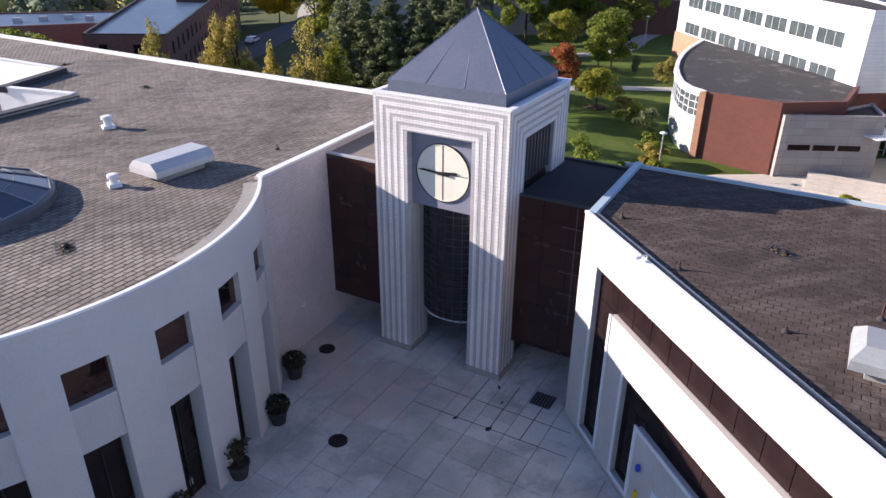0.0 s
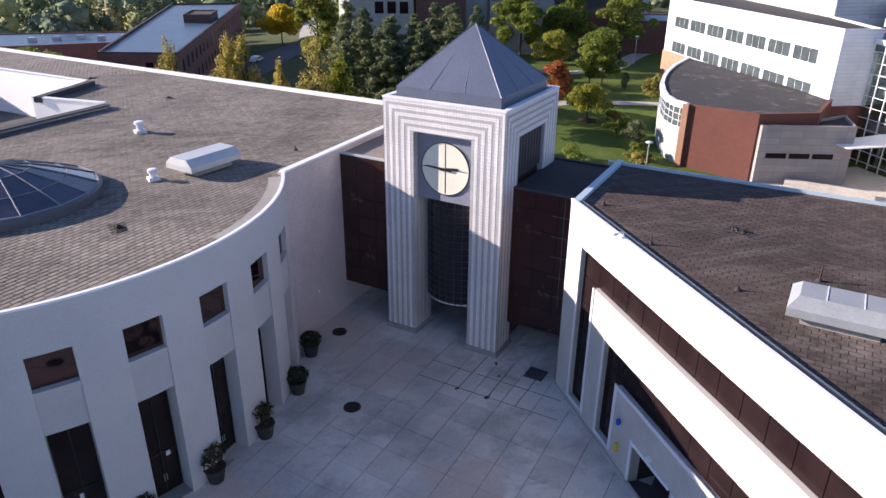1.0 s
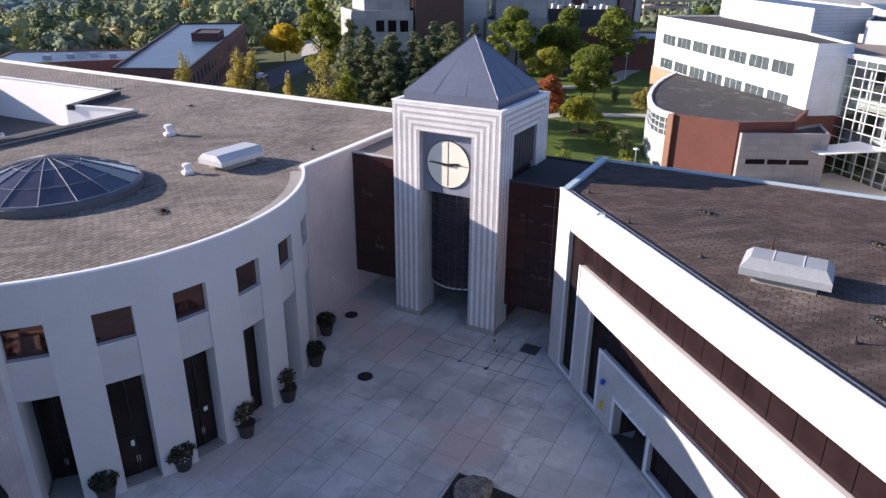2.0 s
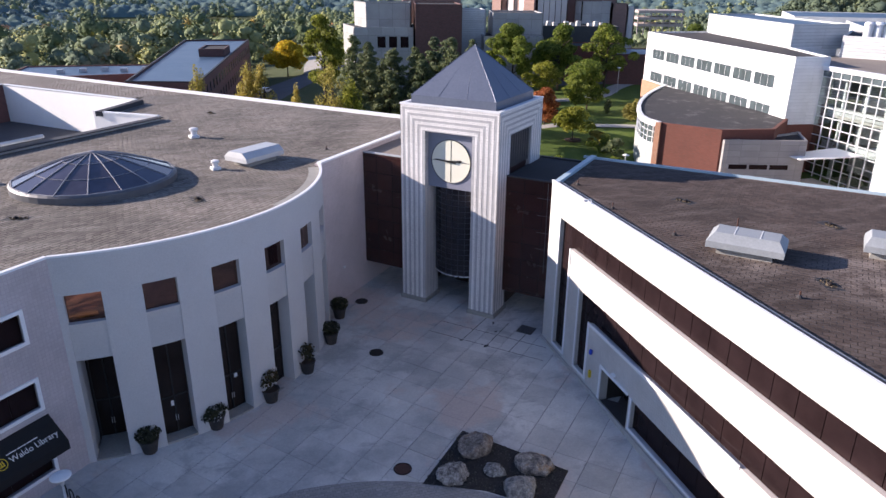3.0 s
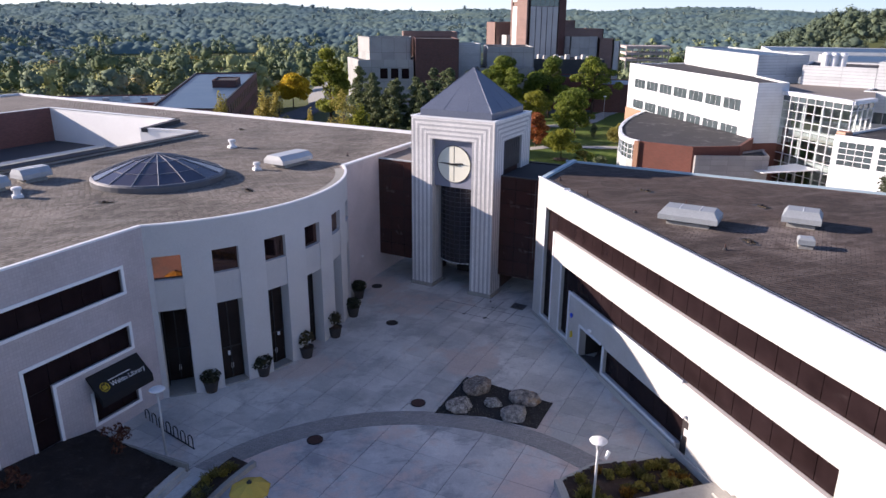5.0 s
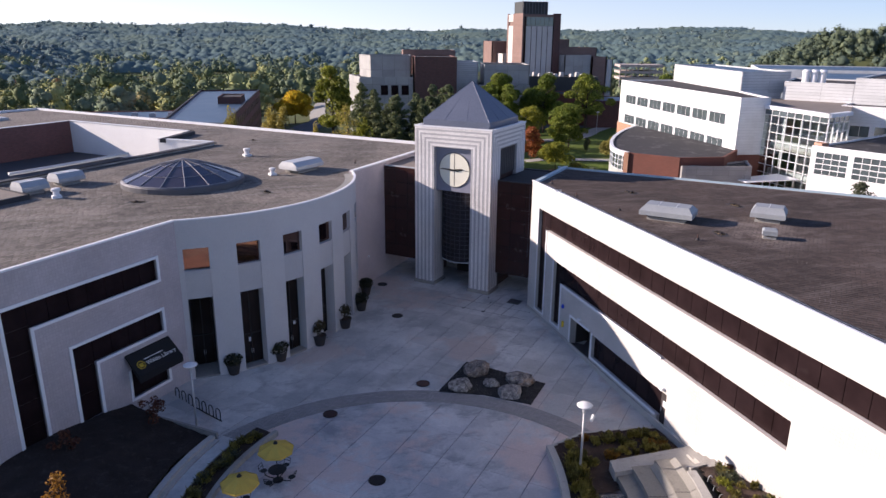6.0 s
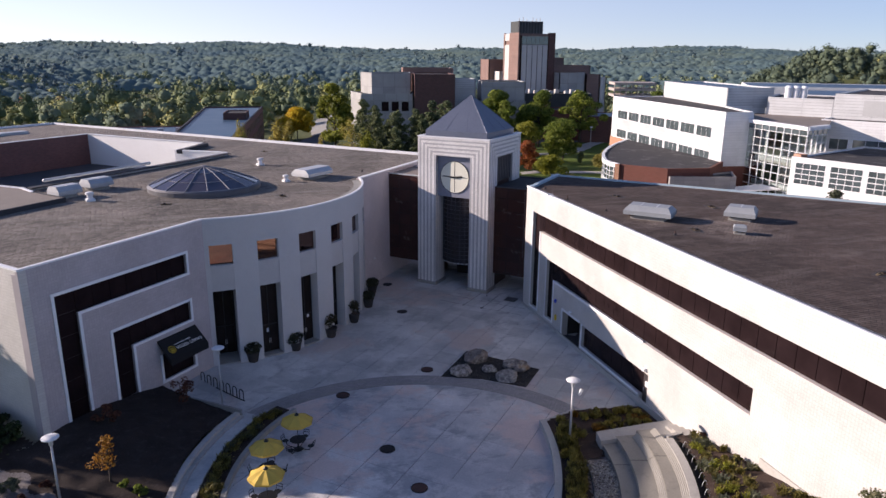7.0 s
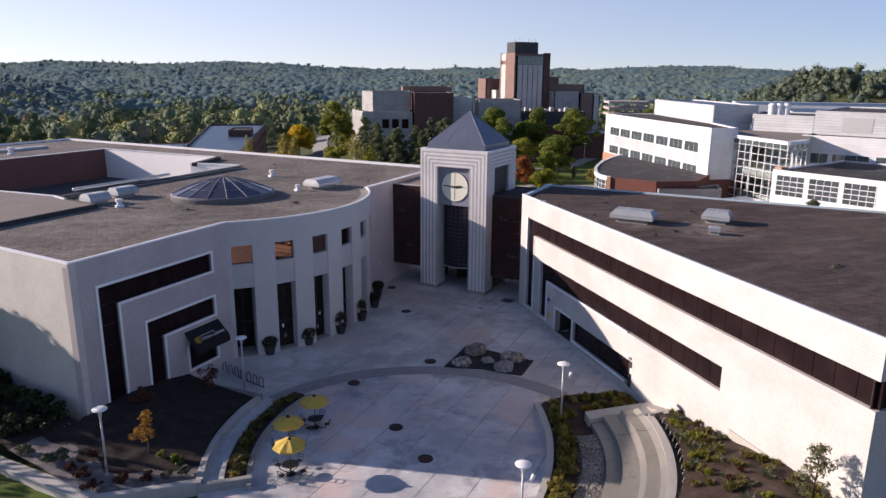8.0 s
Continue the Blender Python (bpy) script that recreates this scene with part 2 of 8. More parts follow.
GLASS = tinted_glass("bronze_glass", (0.019, 0.0115, 0.012), 0.05, 0.10, (1.0, 0.75, 0.7))
GLASS_WARM = tinted_glass("warm_bronze_glass", (0.014, 0.0085, 0.009), 0.03, 0.5, (1.0, 0.55, 0.40), 2.6)
GLASS_BAY = tinted_glass("dark_bay_glass", (0.032, 0.027, 0.029), 0.06, 0.4, (0.8, 0.85, 1.0))
GLASS_BLUE = tinted_glass("grey_green_glass", (0.07, 0.09, 0.098), 0.06, 0.5, (0.9, 1.0, 1.0), 1.8)
MULLION = grainy("bronze_mullion", (0.05, 0.042, 0.04), (0.075, 0.064, 0.06), 0.45, 1.0, 20, 0.05, 0.3)
MAROON = grainy("maroon_metal_panel", (0.034, 0.013, 0.011), (0.05, 0.019, 0.016), 0.38, 0.4, 10, 0.05)
PANEL_BLUE = grainy("blue_grey_panel", (0.20, 0.21, 0.27), (0.25, 0.26, 0.32), 0.5, 0.7, 15, 0.05)
PYRAMID = grainy("slate_metal_sheet", (0.10, 0.12, 0.17), (0.13, 0.15, 0.205), 0.4, 0.35, 6, 0.06, 0.2)
DIAL = grainy("cream_dial", (0.72, 0.70, 0.58), (0.80, 0.78, 0.66), 0.4, 1.5, 20, 0.03)
BLACK = grainy("black_paint", (0.008, 0.008, 0.009), (0.015, 0.015, 0.016), 0.5, 2, 20, 0.05)
# near-black colour that paints shade into recesses, the passage and bridge undersides
PAINTED_SHADE = grainy("painted_shade", (0.02, 0.018, 0.017), (0.035, 0.03, 0.028), 0.9, 0.8, 8, 0.1)
LOUVRE = grainy("louvre_grey", (0.10, 0.10, 0.11), (0.15, 0.15, 0.16), 0.5, 1, 20, 0.05, 0.3)
SLAB = paving("concrete_slab", (0.455, 0.455, 0.445), (0.65, 0.64, 0.61), (0.36, 0.36, 0.355), (0.55, 0.45, 0.40), 0.17, 0.54)
JOINT = grainy("slab_joint", (0.13, 0.13, 0.13), (0.27, 0.27, 0.265), 0.95, 0.6, 12, 0.3)
PAVER = tiled("dark_pavers", (0.28, 0.275, 0.275), (0.36, 0.345, 0.34), (0.19, 0.185, 0.185), 0.3, 0.2, 0.5, 0.012, 0.8, False, 0, 0.5, 0.4)
CONCRETE = grainy("poured_concrete", (0.40, 0.38, 0.345), (0.50, 0.48, 0.44), 0.85, 0.4, 9, 0.2, 0, 0, 0.3, (0.32, 0.30, 0.27))
CONCRETE_DIM = grainy("old_concrete", (0.26, 0.25, 0.23), (0.36, 0.35, 0.32), 0.9, 0.5, 9, 0.25, 0, 0, 0.3, (0.2, 0.19, 0.18))
GRAVEL = grainy("grey_gravel", (0.10, 0.095, 0.095), (0.26, 0.25, 0.24), 0.9, 3.0, 16, 0.8, 0, 0, 0.3, None, 0.05)
DARK_GRAVEL = grainy("dark_gravel", (0.022, 0.020, 0.020), (0.06, 0.055, 0.053), 0.95, 3.0, 18, 0.8, 0, 0, 0.2, None, 0.04)
MULCH = grainy("mulch", (0.026, 0.017, 0.013), (0.085, 0.057, 0.045), 0.95, 0.8, 9, 0.9, 0, 0, 0.2, (0.11, 0.088, 0.076), 0.06)
GRASS = grainy("grass", (0.055, 0.09, 0.016), (0.11, 0.155, 0.028), 0.9, 0.15, 5, 0.6, 0, 0, 0.2, (0.14, 0.16, 0.04), 0.08)
ASPHALT = grainy("asphalt", (0.085, 0.085, 0.09), (0.13, 0.13, 0.132), 0.9, 0.2, 6, 0.2)
PATH = grainy("footpath_concrete", (0.36, 0.34, 0.32), (0.46, 0.44, 0.41), 0.9, 0.3, 6, 0.15)
GROUND = grainy("valley_ground", (0.05, 0.07, 0.022), (0.10, 0.11, 0.045), 0.95, 0.02, 0.6, 0.3, 0, 0, 0.2, (0.14, 0.13, 0.07))
IRON = grainy("cast_iron", (0.02, 0.016, 0.015), (0.045, 0.035, 0.032), 0.6, 3, 20, 0.4, 0.5)
RUST_LID = grainy("rusty_lid", (0.06, 0.03, 0.025), (0.10, 0.05, 0.04), 0.7, 3, 20, 0.4, 0.3)
GALV = grainy("galvanised_hood", (0.50, 0.51, 0.52), (0.62, 0.63, 0.63), 0.45, 1.2, 15, 0.05, 0.35)
LAMP_METAL = grainy("lamp_grey_metal", (0.40, 0.41, 0.42), (0.50, 0.51, 0.52), 0.45, 2, 20, 0.05, 0.3)
BRICK = tiled("red_brick", (0.165, 0.058, 0.042), (0.19, 0.068, 0.05), (0.15, 0.072, 0.056), 0.4, 0.14, 0.5, 0.010, 0.85)
# red brick far off, its colour greyed and paled to imitate haze
BRICK_FAR_HAZED = tiled("far_hazed_brick", (0.20, 0.125, 0.105), (0.25, 0.155, 0.13), (0.24, 0.18, 0.16), 0.4, 0.14, 0.5, 0.010, 0.85)
BRICK_COURT = tiled("court_brick", (0.13, 0.06, 0.058), (0.17, 0.08, 0.076), (0.13, 0.085, 0.08), 0.4, 0.14, 0.5, 0.010, 0.85)
BRICK_HALL = tiled("hall_brick", (0.20, 0.085, 0.07), (0.26, 0.115, 0.095), (0.20, 0.12, 0.1), 0.4, 0.14, 0.5, 0.010, 0.85)
ROOF_WORN = grainy("worn_dark_roof", (0.028, 0.027, 0.03), (0.06, 0.057, 0.058), 0.85, 0.16, 2.5, 0.3, 0, 0, 0.3, (0.20, 0.19, 0.185))
BRICK_DARK = tiled("dark_red_brick", (0.10, 0.048, 0.043), (0.14, 0.068, 0.06), (0.10, 0.07, 0.065), 0.4, 0.14, 0.5, 0.012, 0.85)
BRICK_ORANGE = tiled("orange_brick", (0.42, 0.20, 0.12), (0.50, 0.26, 0.16), (0.45, 0.33, 0.25), 0.4, 0.14, 0.5, 0.012, 0.85)
METAL_WHITE = tiled("white_metal_cladding", (0.74, 0.755, 0.77), (0.79, 0.805, 0.82), (0.58, 0.595, 0.61), 3.0, 0.45, 0.0, 0.02, 0.5)
LIMESTONE = tiled("grey_stone_panel", (0.33, 0.315, 0.305), (0.40, 0.38, 0.37), (0.26, 0.245, 0.24), 2.4, 0.8, 0.0, 0.025, 0.8)
PRECAST = tiled("grey_precast", (0.33, 0.335, 0.325), (0.40, 0.40, 0.39), (0.23, 0.23, 0.225), 3.0, 3.4, 0.0, 0.04, 0.85)
ROOF_BLUE = grainy("pale_roof_membrane", (0.03, 0.07, 0.125), (0.055, 0.105, 0.17), 0.42, 0.12, 3, 0.1, 0, 0, 0.45, (0.085, 0.13, 0.18))
BARK = grainy("bark", (0.05, 0.038, 0.028), (0.10, 0.078, 0.06), 0.95, 1.5, 10, 0.8, 0, 0, 0.2, None, 0.05)
LEAF_GREEN = leafy("leaves_green", (0.09, 0.13, 0.025), (0.20, 0.26, 0.05), (0.34, 0.38, 0.08), 0.6)
LEAF_OLIVE = leafy("leaves_olive", (0.20, 0.165, 0.04), (0.36, 0.31, 0.08), (0.50, 0.43, 0.13), 0.5)
LEAF_GOLD = leafy("leaves_gold", (0.58, 0.37, 0.02), (0.80, 0.56, 0.035), (0.88, 0.68, 0.08), 0.6)
LEAF_RUST = leafy("leaves_rust", (0.14, 0.03, 0.012), (0.36, 0.10, 0.03), (0.5, 0.2, 0.06))
LEAF_PINE = leafy("needles", (0.075, 0.105, 0.06), (0.145, 0.18, 0.095), (0.24, 0.265, 0.125), 0.4)
# haze of distance paled into the valley leaf colours; mid and deep stay plain
LEAF_WOODS_HAZED = clumpy("leaves_woods_hazed", (0.185, 0.225, 0.115), (0.235, 0.27, 0.13), (0.285, 0.315, 0.145), 0.8, 0.7)
LEAF_WOODS_DARK_HAZED = clumpy("leaves_woods_dark_hazed", (0.125, 0.17, 0.115), (0.16, 0.205, 0.13), (0.195, 0.235, 0.14), 0.8, 0.7)
LEAF_WOODS_MID = clumpy("leaves_woods_mid", (0.09, 0.125, 0.065), (0.125, 0.165, 0.08), (0.17, 0.205, 0.095), 0.8, 0.7)
LEAF_WOODS_DEEP = clumpy("leaves_woods_deep", (0.075, 0.105, 0.08), (0.10, 0.135, 0.092), (0.135, 0.165, 0.10), 0.8, 0.6)
LEAF_WOODS_LIGHT_HAZED = clumpy("leaves_woods_light_hazed", (0.28, 0.29, 0.13), (0.35, 0.36, 0.15), (0.42, 0.41, 0.17), 0.8, 0.7)
LEAF_VALLEY = clumpy("leaves_valley_olive", (0.33, 0.27, 0.13), (0.42, 0.33, 0.15), (0.50, 0.39, 0.17), 0.8, 0.7)
LEAF_VALLEY_RUST = clumpy("leaves_valley_rust", (0.38, 0.20, 0.11), (0.48, 0.25, 0.13), (0.56, 0.30, 0.15))
LEAF_VALLEY_GOLD = clumpy("leaves_valley_gold", (0.48, 0.33, 0.09), (0.60, 0.41, 0.11), (0.70, 0.49, 0.14))
# distance haze put into the hill leaves as a pale blue-grey colour
LEAF_HILL_HAZED = clumpy("leaves_hazed_far", (0.115, 0.17, 0.19), (0.14, 0.195, 0.20), (0.165, 0.22, 0.205), 0.3, 0.5)
LEAF_HILL_HAZED_GREEN = clumpy("leaves_hazed_far_green", (0.145, 0.205, 0.19), (0.175, 0.23, 0.195), (0.20, 0.25, 0.195), 0.3, 0.5)
LEAF_LIME = leafy("leaves_lime", (0.14, 0.16, 0.025), (0.28, 0.30, 0.045), (0.44, 0.43, 0.08), 0.6)
UMBRELLA = grainy("yellow_canvas", (0.50, 0.34, 0.055), (0.62, 0.43, 0.085), 0.8, 0.8, 30, 0.1)
AWNING = grainy("black_canvas", (0.008, 0.008, 0.009), (0.016, 0.016, 0.018), 0.9, 2, 40, 0.2)
SIGN_WHITE = grainy("sign_white", (0.72, 0.72, 0.72), (0.8, 0.8, 0.8), 0.6, 2, 20, 0.02)
SIGN_YELLOW = grainy("sign_yellow", (0.65, 0.45, 0.02), (0.75, 0.52, 0.03), 0.6, 2, 20, 0.02)
SIGN_BLUE = grainy("sign_blue", (0.02, 0.06, 0.5), (0.03, 0.08, 0.6), 0.5, 2, 20, 0.02)
POT = grainy("brown_plant_pot", (0.03, 0.027, 0.026), (0.055, 0.046, 0.042), 0.7, 2, 15, 0.2)
CAR_WHITE = grainy("car_paint_white", (0.7, 0.71, 0.72), (0.75, 0.76, 0.77), 0.25, 1, 10, 0.0)
CAR_GREY = grainy("car_paint_grey", (0.12, 0.13, 0.15), (0.15, 0.16, 0.18), 0.25, 1, 10, 0.0)


# ---- mesh building ----
class Shape:
    """Gathers vertices and faces for one mesh."""

    def __init__(self):
        self.v, self.f = [], []

    def put(self, verts, faces):
        k = len(self.v)
        self.v += [tuple(p) for p in verts]
        self.f += [tuple(i + k for i in f) for f in faces]
        return self

    def box(self, x0, y0, z0, x1, y1, z1):
        p = [(x, y, z) for z in (z0, z1) for x, y in ((x0, y0), (x1, y0), (x1, y1), (x0, y1))]
        return self.put(p, [(3, 2, 1, 0), (4, 5, 6, 7), (0, 1, 5, 4), (1, 2, 6, 5), (2, 3, 7, 6), (3, 0, 4, 7)])

    def slab(self, x0, y0, z0, x1, y1, z1, e=0.03):
        """A box with its upper edges eased."""
        ring = lambda d, z: [(x0 + d, y0 + d, z), (x1 - d, y0 + d, z), (x1 - d, y1 - d, z), (x0 + d, y1 - d, z)]
        p = ring(0, z0) + ring(0, z1 - e) + ring(e, z1)
        f = [(3, 2, 1, 0), (8, 9, 10, 11)]
        for k in (0, 4):
            f += [(k + i, k + (i + 1) % 4, k + 4 + (i + 1) % 4, k + 4 + i) for i in range(4)]
        return self.put(p, f)

    def prism(self, pts, z0, z1, holes=False):
        n = len(pts)
        p = [(x, y, z0) for x, y in pts] + [(x, y, z1) for x, y in pts]
        return self.put(p, [tuple(range(n - 1, -1, -1)), tuple(range(n, 2 * n))] + [(i, (i + 1) % n, n + (i + 1) % n, n + i) for i in range(n)])

    def lathe(self, prof, n=16, cx=0.0, cy=0.0, a0=0.0, a1=360.0, cap=True):
        """Turns a profile of (radius, z) round the upright axis."""
        full = abs(a1 - a0) >= 360
        m = n if full else n + 1
        ang = [radians(a0 + (a1 - a0) * i / n) for i in range(m)]
        p = [(cx + r * math.cos(a), cy + r * math.sin(a), z) for r, z in prof for a in ang]
        f = []
        for j in range(len(prof) - 1):
            for i in range(n):
                a, b = j * m + i, j * m + (i + 1) % m
                f.append((a, b, b + m, a + m))
        if cap and full:
            f += [tuple(range(m - 1, -1, -1)), tuple(range((len(prof) - 1) * m, len(prof) * m))]
        return self.put(p, f)

    def arc(self, cx, cy, r0, r1, a0, a1, z0, z1, n=None):
        """A curved block between two radii and two angles."""
        n = n or max(1, int(abs(a1 - a0) / 3))
        p, f = [], []
        for i in range(n + 1):
            a = radians(a0 + (a1 - a0) * i / n)
            c, s = math.cos(a), math.sin(a)
            p += [(cx + r * c, cy + r * s, z) for r, z in ((r0, z0), (r1, z0), (r1, z1), (r0, z1))]
            if i:
                k = 4 * i
                f += [(k - 4 + j, k - 4 + (j + 1) % 4, k + (j + 1) % 4, k + j) for j in range(4)]
        f += [(3, 2, 1, 0), (4 * n, 4 * n + 1, 4 * n + 2, 4 * n + 3)]
        return self.put(p, f)

    def tube(self, a, b, r, r2=None, n=8):
        a, b = Vector(a), Vector(b)
        q = (b - a).to_track_quat("Z", "Y").to_matrix()
        r2 = r if r2 is None else r2
        ring = lambda o, s: [o + q @ Vector((s * math.cos(2 * math.pi * i / n), s * math.sin(2 * math.pi * i / n), 0)) for i in range(n)]
        return self.put(ring(a, r) + ring(b, r2), [(i, (i + 1) % n, n + (i + 1) % n, n + i) for i in range(n)] + [tuple(range(n - 1, -1, -1)), tuple(range(n, 2 * n))])

    def bend(self, pts, r, n=6):
        for a, b in zip(pts, pts[1:]):
            self.tube(a, b, r, r, n)
        return self


def mesh_of(name, sh, mat, smooth=False):
    me = bpy.data.meshes.new(name)
    me.from_pydata(sh.v, [], sh.f)
    bm = bmesh.new()
    bm.from_mesh(me)
    bmesh.ops.recalc_face_normals(bm, faces=bm.faces[:])
    bm.to_mesh(me)
    bm.free()
    me.materials.append(mat)
    if smooth:
        me.polygons.foreach_set("use_smooth", [True] * len(me.polygons))
    return me


def part(name, sh, mat, parent=None, label="", m=None, smooth=False):
    ob = new(name, mesh_of(name, sh, mat, smooth) if isinstance(sh, Shape) else sh)
    if parent:
        ob.parent = parent
    if m is not None:
        ob.matrix_basis = m
    return tagged(ob, label)


def thing(name, label, category, m=None, group="", kind=""):
    ob = new(name)
    ob.empty_display_size = 0.3
    if m is not None:
        ob.matrix_basis = m
    return tagged(ob, label, category, group, kind)


def lone(name, sh, mat, label, category, m=None, group="", kind="", smooth=False):
    """A thing that is one mesh."""
    return tagged(part(name, sh, mat, None, "", m, smooth), label, category, group, kind)


PX, PY = -3.8, 0.9      # middle of the round plaza


def gz(x, y):
    """The paving falls gently towards the round plaza."""
    return min(0.6, 0.05 * max(0.0, math.hypot(x - PX, y - PY) - 15.6))


from mathutils.geometry import tessellate_polygon


def sheet(outer, z, holes=()):
    """A flat many-sided sheet, with holes."""
    rings = [[Vector((x, y, 0)) for x, y in r] for r in (outer, *holes)]
    flat = [p for r in rings for p in r]
    sh = Shape()
    return sh.put([(p.x, p.y, z) for p in flat], tessellate_polygon(rings))


def run(sh, pts, d0, d1, z0, z1, closed=False):
    """A strip along a line of points, from d0 to d1 to its left, from z0 to z1."""
    n = len(pts)
    for i in range(n if closed else n - 1):
        a, b = Vector(pts[i]), Vector(pts[(i + 1) % n])
        t = (b - a).normalized()
        o = Vector((-t.y, t.x))
        q = [a + o * d0, b + o * d0, b + o * d1, a + o * d1]
        sh.prism([(p.x, p.y) for p in q], z0, z1)
    return sh


def wall_rects(parent, rects, mat, thick, m, name="wall_panel", y0=0.0):
    for x0, x1, z0, z1 in rects:
        part(name, Shape().box(x0, y0, z0, x1, y0 + thick, z1), mat, parent, "", m)


def glazing(parent, x0, x1, z0, z1, m, step=1.5, deep=0.28, name="window", upright=False):
    """A window band: one part with its panes and the bars between them."""
    w = part(name, Shape().box(x0, deep + 0.06, z0, x1, deep + 0.10, z1), MULLION, parent, "dark bronze window band", m)
    n = max(1, round(((z1 - z0) if upright else (x1 - x0)) / step))
    for i in range(n):
        if upright:
            a, b = z0 + (z1 - z0) * i / n, z0 + (z1 - z0) * (i + 1) / n
            part("pane", Shape().box(x0 + 0.02, deep, a + 0.025, x1 - 0.02, deep + 0.055, b - 0.025), GLASS, w)
        else:
            a, b = x0 + (x1 - x0) * i / n, x0 + (x1 - x0) * (i + 1) / n
            part("pane", Shape().box(a + 0.02, deep, z0 + 0.02, b - 0.02, deep + 0.055, z1 - 0.02), GLASS, w)
    return w


def trim_path(parent, pts, m, wide=0.16, proud=0.06, name="trim"):
    """A raised white border along a line of (x, z) points, mitred by overlap at the corners."""
    sh = Shape()
    for (xa, za), (xb, zb) in zip(pts, pts[1:]):
        if abs(xa - xb) < 1e-6:
            lo, hi = sorted((za, zb))
            sh.box(xa - wide / 2, -proud, lo - wide / 2 + 0.002, xa + wide / 2, 0.02, hi + wide / 2 - 0.002)
        else:
            lo, hi = sorted((xa, xb))
            sh.box(lo + wide / 2, -proud - 0.003, za - wide / 2, hi - wide / 2, 0.02, za + wide / 2)
    return part(name, sh, TRIM, parent, "raised white border", m)


# ---- ground ----
def land(x, y):
    """Height of the open ground."""
    far = math.hypot(x + 15, y + 39)
    h = -0.25
    if y > 38 and x > 10:
        h = -0.25 + 2.75 * max(0, min(1, (y - 56) / 32)) * min(1, (x - 10) / 14)
    if y > 60:
        w = max(0.0, min(1.0, (40 - x) / 50)) * min(1.0, (y - 60) / 50)
        h += (-4.4 - h) * w
    if far > 230:
        k = min(1.0, (far - 230) / 300)
        k = k * k * (3 - 2 * k)
        h += (-14 - h) * k
    b = math.atan2(x + 15, y + 39)
    if far > 780:
        k = min(1.0, (far - 780) / 950)
        k = k * k * (3 - 2 * k)
        top = 34 + 4 * math.sin(3.1 * b + 0.5) + 3 * math.sin(9.0 * b + 1.7) + 2 * math.sin(23 * b)
        top -= 7 * max(0.0, min(1.0, (b - 0.07) / 0.08))
        h += (top - h) * k
        h += (5 * noise.noise(Vector((x * 0.011, y * 0.011, 2.0))) + 4 * noise.noise(Vector((x * 0.004, y * 0.004, 5.0)))) * k * 1.6
        # a wooded scarp at the valley's edge
        h += 13 * max(0.0, min(1.0, (far - 790) / 110)) * max(0.0, min(1.0, (1500 - far) / 450))
    if far > 340 and y > 0:
        k = max(0.0, min(1.0, (b - 0.64) / 0.15)) * max(0.0, min(1.0, (far - 340) / 120)) * max(0.0, min(1.0, (900 - far) / 300))
        h += 29 * k * k * (3 - 2 * k)
        k = max(0.0, min(1.0, (-0.17 - b) / 0.09)) * max(0.0, min(1.0, (far - 560) / 110)) * max(0.0, min(1.0, (1100 - far) / 300))
        h += 12 * k * k * (3 - 2 * k)
    return h


sh = Shape()
xs = [-2600, -1900, -1400, -1100] + list(range(-900, -120, 60)) + list(range(-120, 180, 12)) + list(range(180, 1500, 60)) + [1500, 1900, 2600]
ys = [-900, -500, -300, -160] + list(range(-100, 180, 12)) + list(range(180, 1700, 50)) + [1700, 2200, 3000]
n = len(xs)
verts = [(x, y, land(x, y)) for y in ys for x in xs]
faces = [(j * n + i, j * n + i + 1, (j + 1) * n + i + 1, (j + 1) * n + i) for j in range(len(ys) - 1) for i in range(n - 1)]
lone("ground", sh.put(verts, faces), GROUND, "grassy valley ground rising to wooded hills", "ground", kind="structure", smooth=True)

# lawn behind the buildings, with curving paths and a drive
sh = Shape()
nx, ny = 18, 20
sh.put([(24 + 4.2 * i, 44 + 5.2 * j, land(24 + 4.2 * i, 44 + 5.2 * j) + 0.12) for j in range(ny) for i in range(nx)],
       [(j * nx + i, j * nx + i + 1, (j + 1) * nx + i + 1, (j + 1) * nx + i) for j in range(ny - 1) for i in range(nx - 1)])
lone("lawn", sh, GRASS, "mown green lawn with tree shade", "lawn", kind="structure")


def ribbon(pts, wide, lift, top=None):
    """A path laid over the ground along points."""
    sh = Shape()
    v, f = [], []
    for i, p in enumerate(pts):
        a, b = Vector(pts[max(0, i - 1)]), Vector(pts[min(len(pts) - 1, i + 1)])
        t = (b - a).normalized()
        o = Vector((-t.y, t.x)) * wide / 2
        for q in (Vector(p) + o, Vector(p) - o):
            v.append((q.x, q.y, (land(q.x, q.y) if top is None else top) + lift))
        if i:
            k = 2 * i
            f.append((k - 2, k - 1, k + 1, k))
    return sh.put(v, f)


lone("footpath", ribbon([(28, 92), (38, 92), (46, 93), (53, 91), (60, 88.5), (66, 88)], 2.6, 0.2), PATH, "pale concrete path across the lawn", "path", kind="structure")
lone("footpath", ribbon([(40, 126), (50, 120), (58, 116.5), (64, 116.5), (70, 121), (78, 130), (86, 137)], 3.6, 0.21), PATH, "pale concrete path curving past the trees", "path", kind="structure")
lone("road", ribbon([(-12, 150), (-4, 162), (3, 178), (12, 192), (26, 206), (44, 222)], 13, 0.15), ASPHALT, "asphalt car park and drive", "road", kind="structure")
lone("road", ribbon([(17, 202), (19, 222), (23, 248), (28, 275), (36, 310)], 5.5, 0.25), CONCRETE_DIM, "pale concrete street in sun", "road", kind="structure")
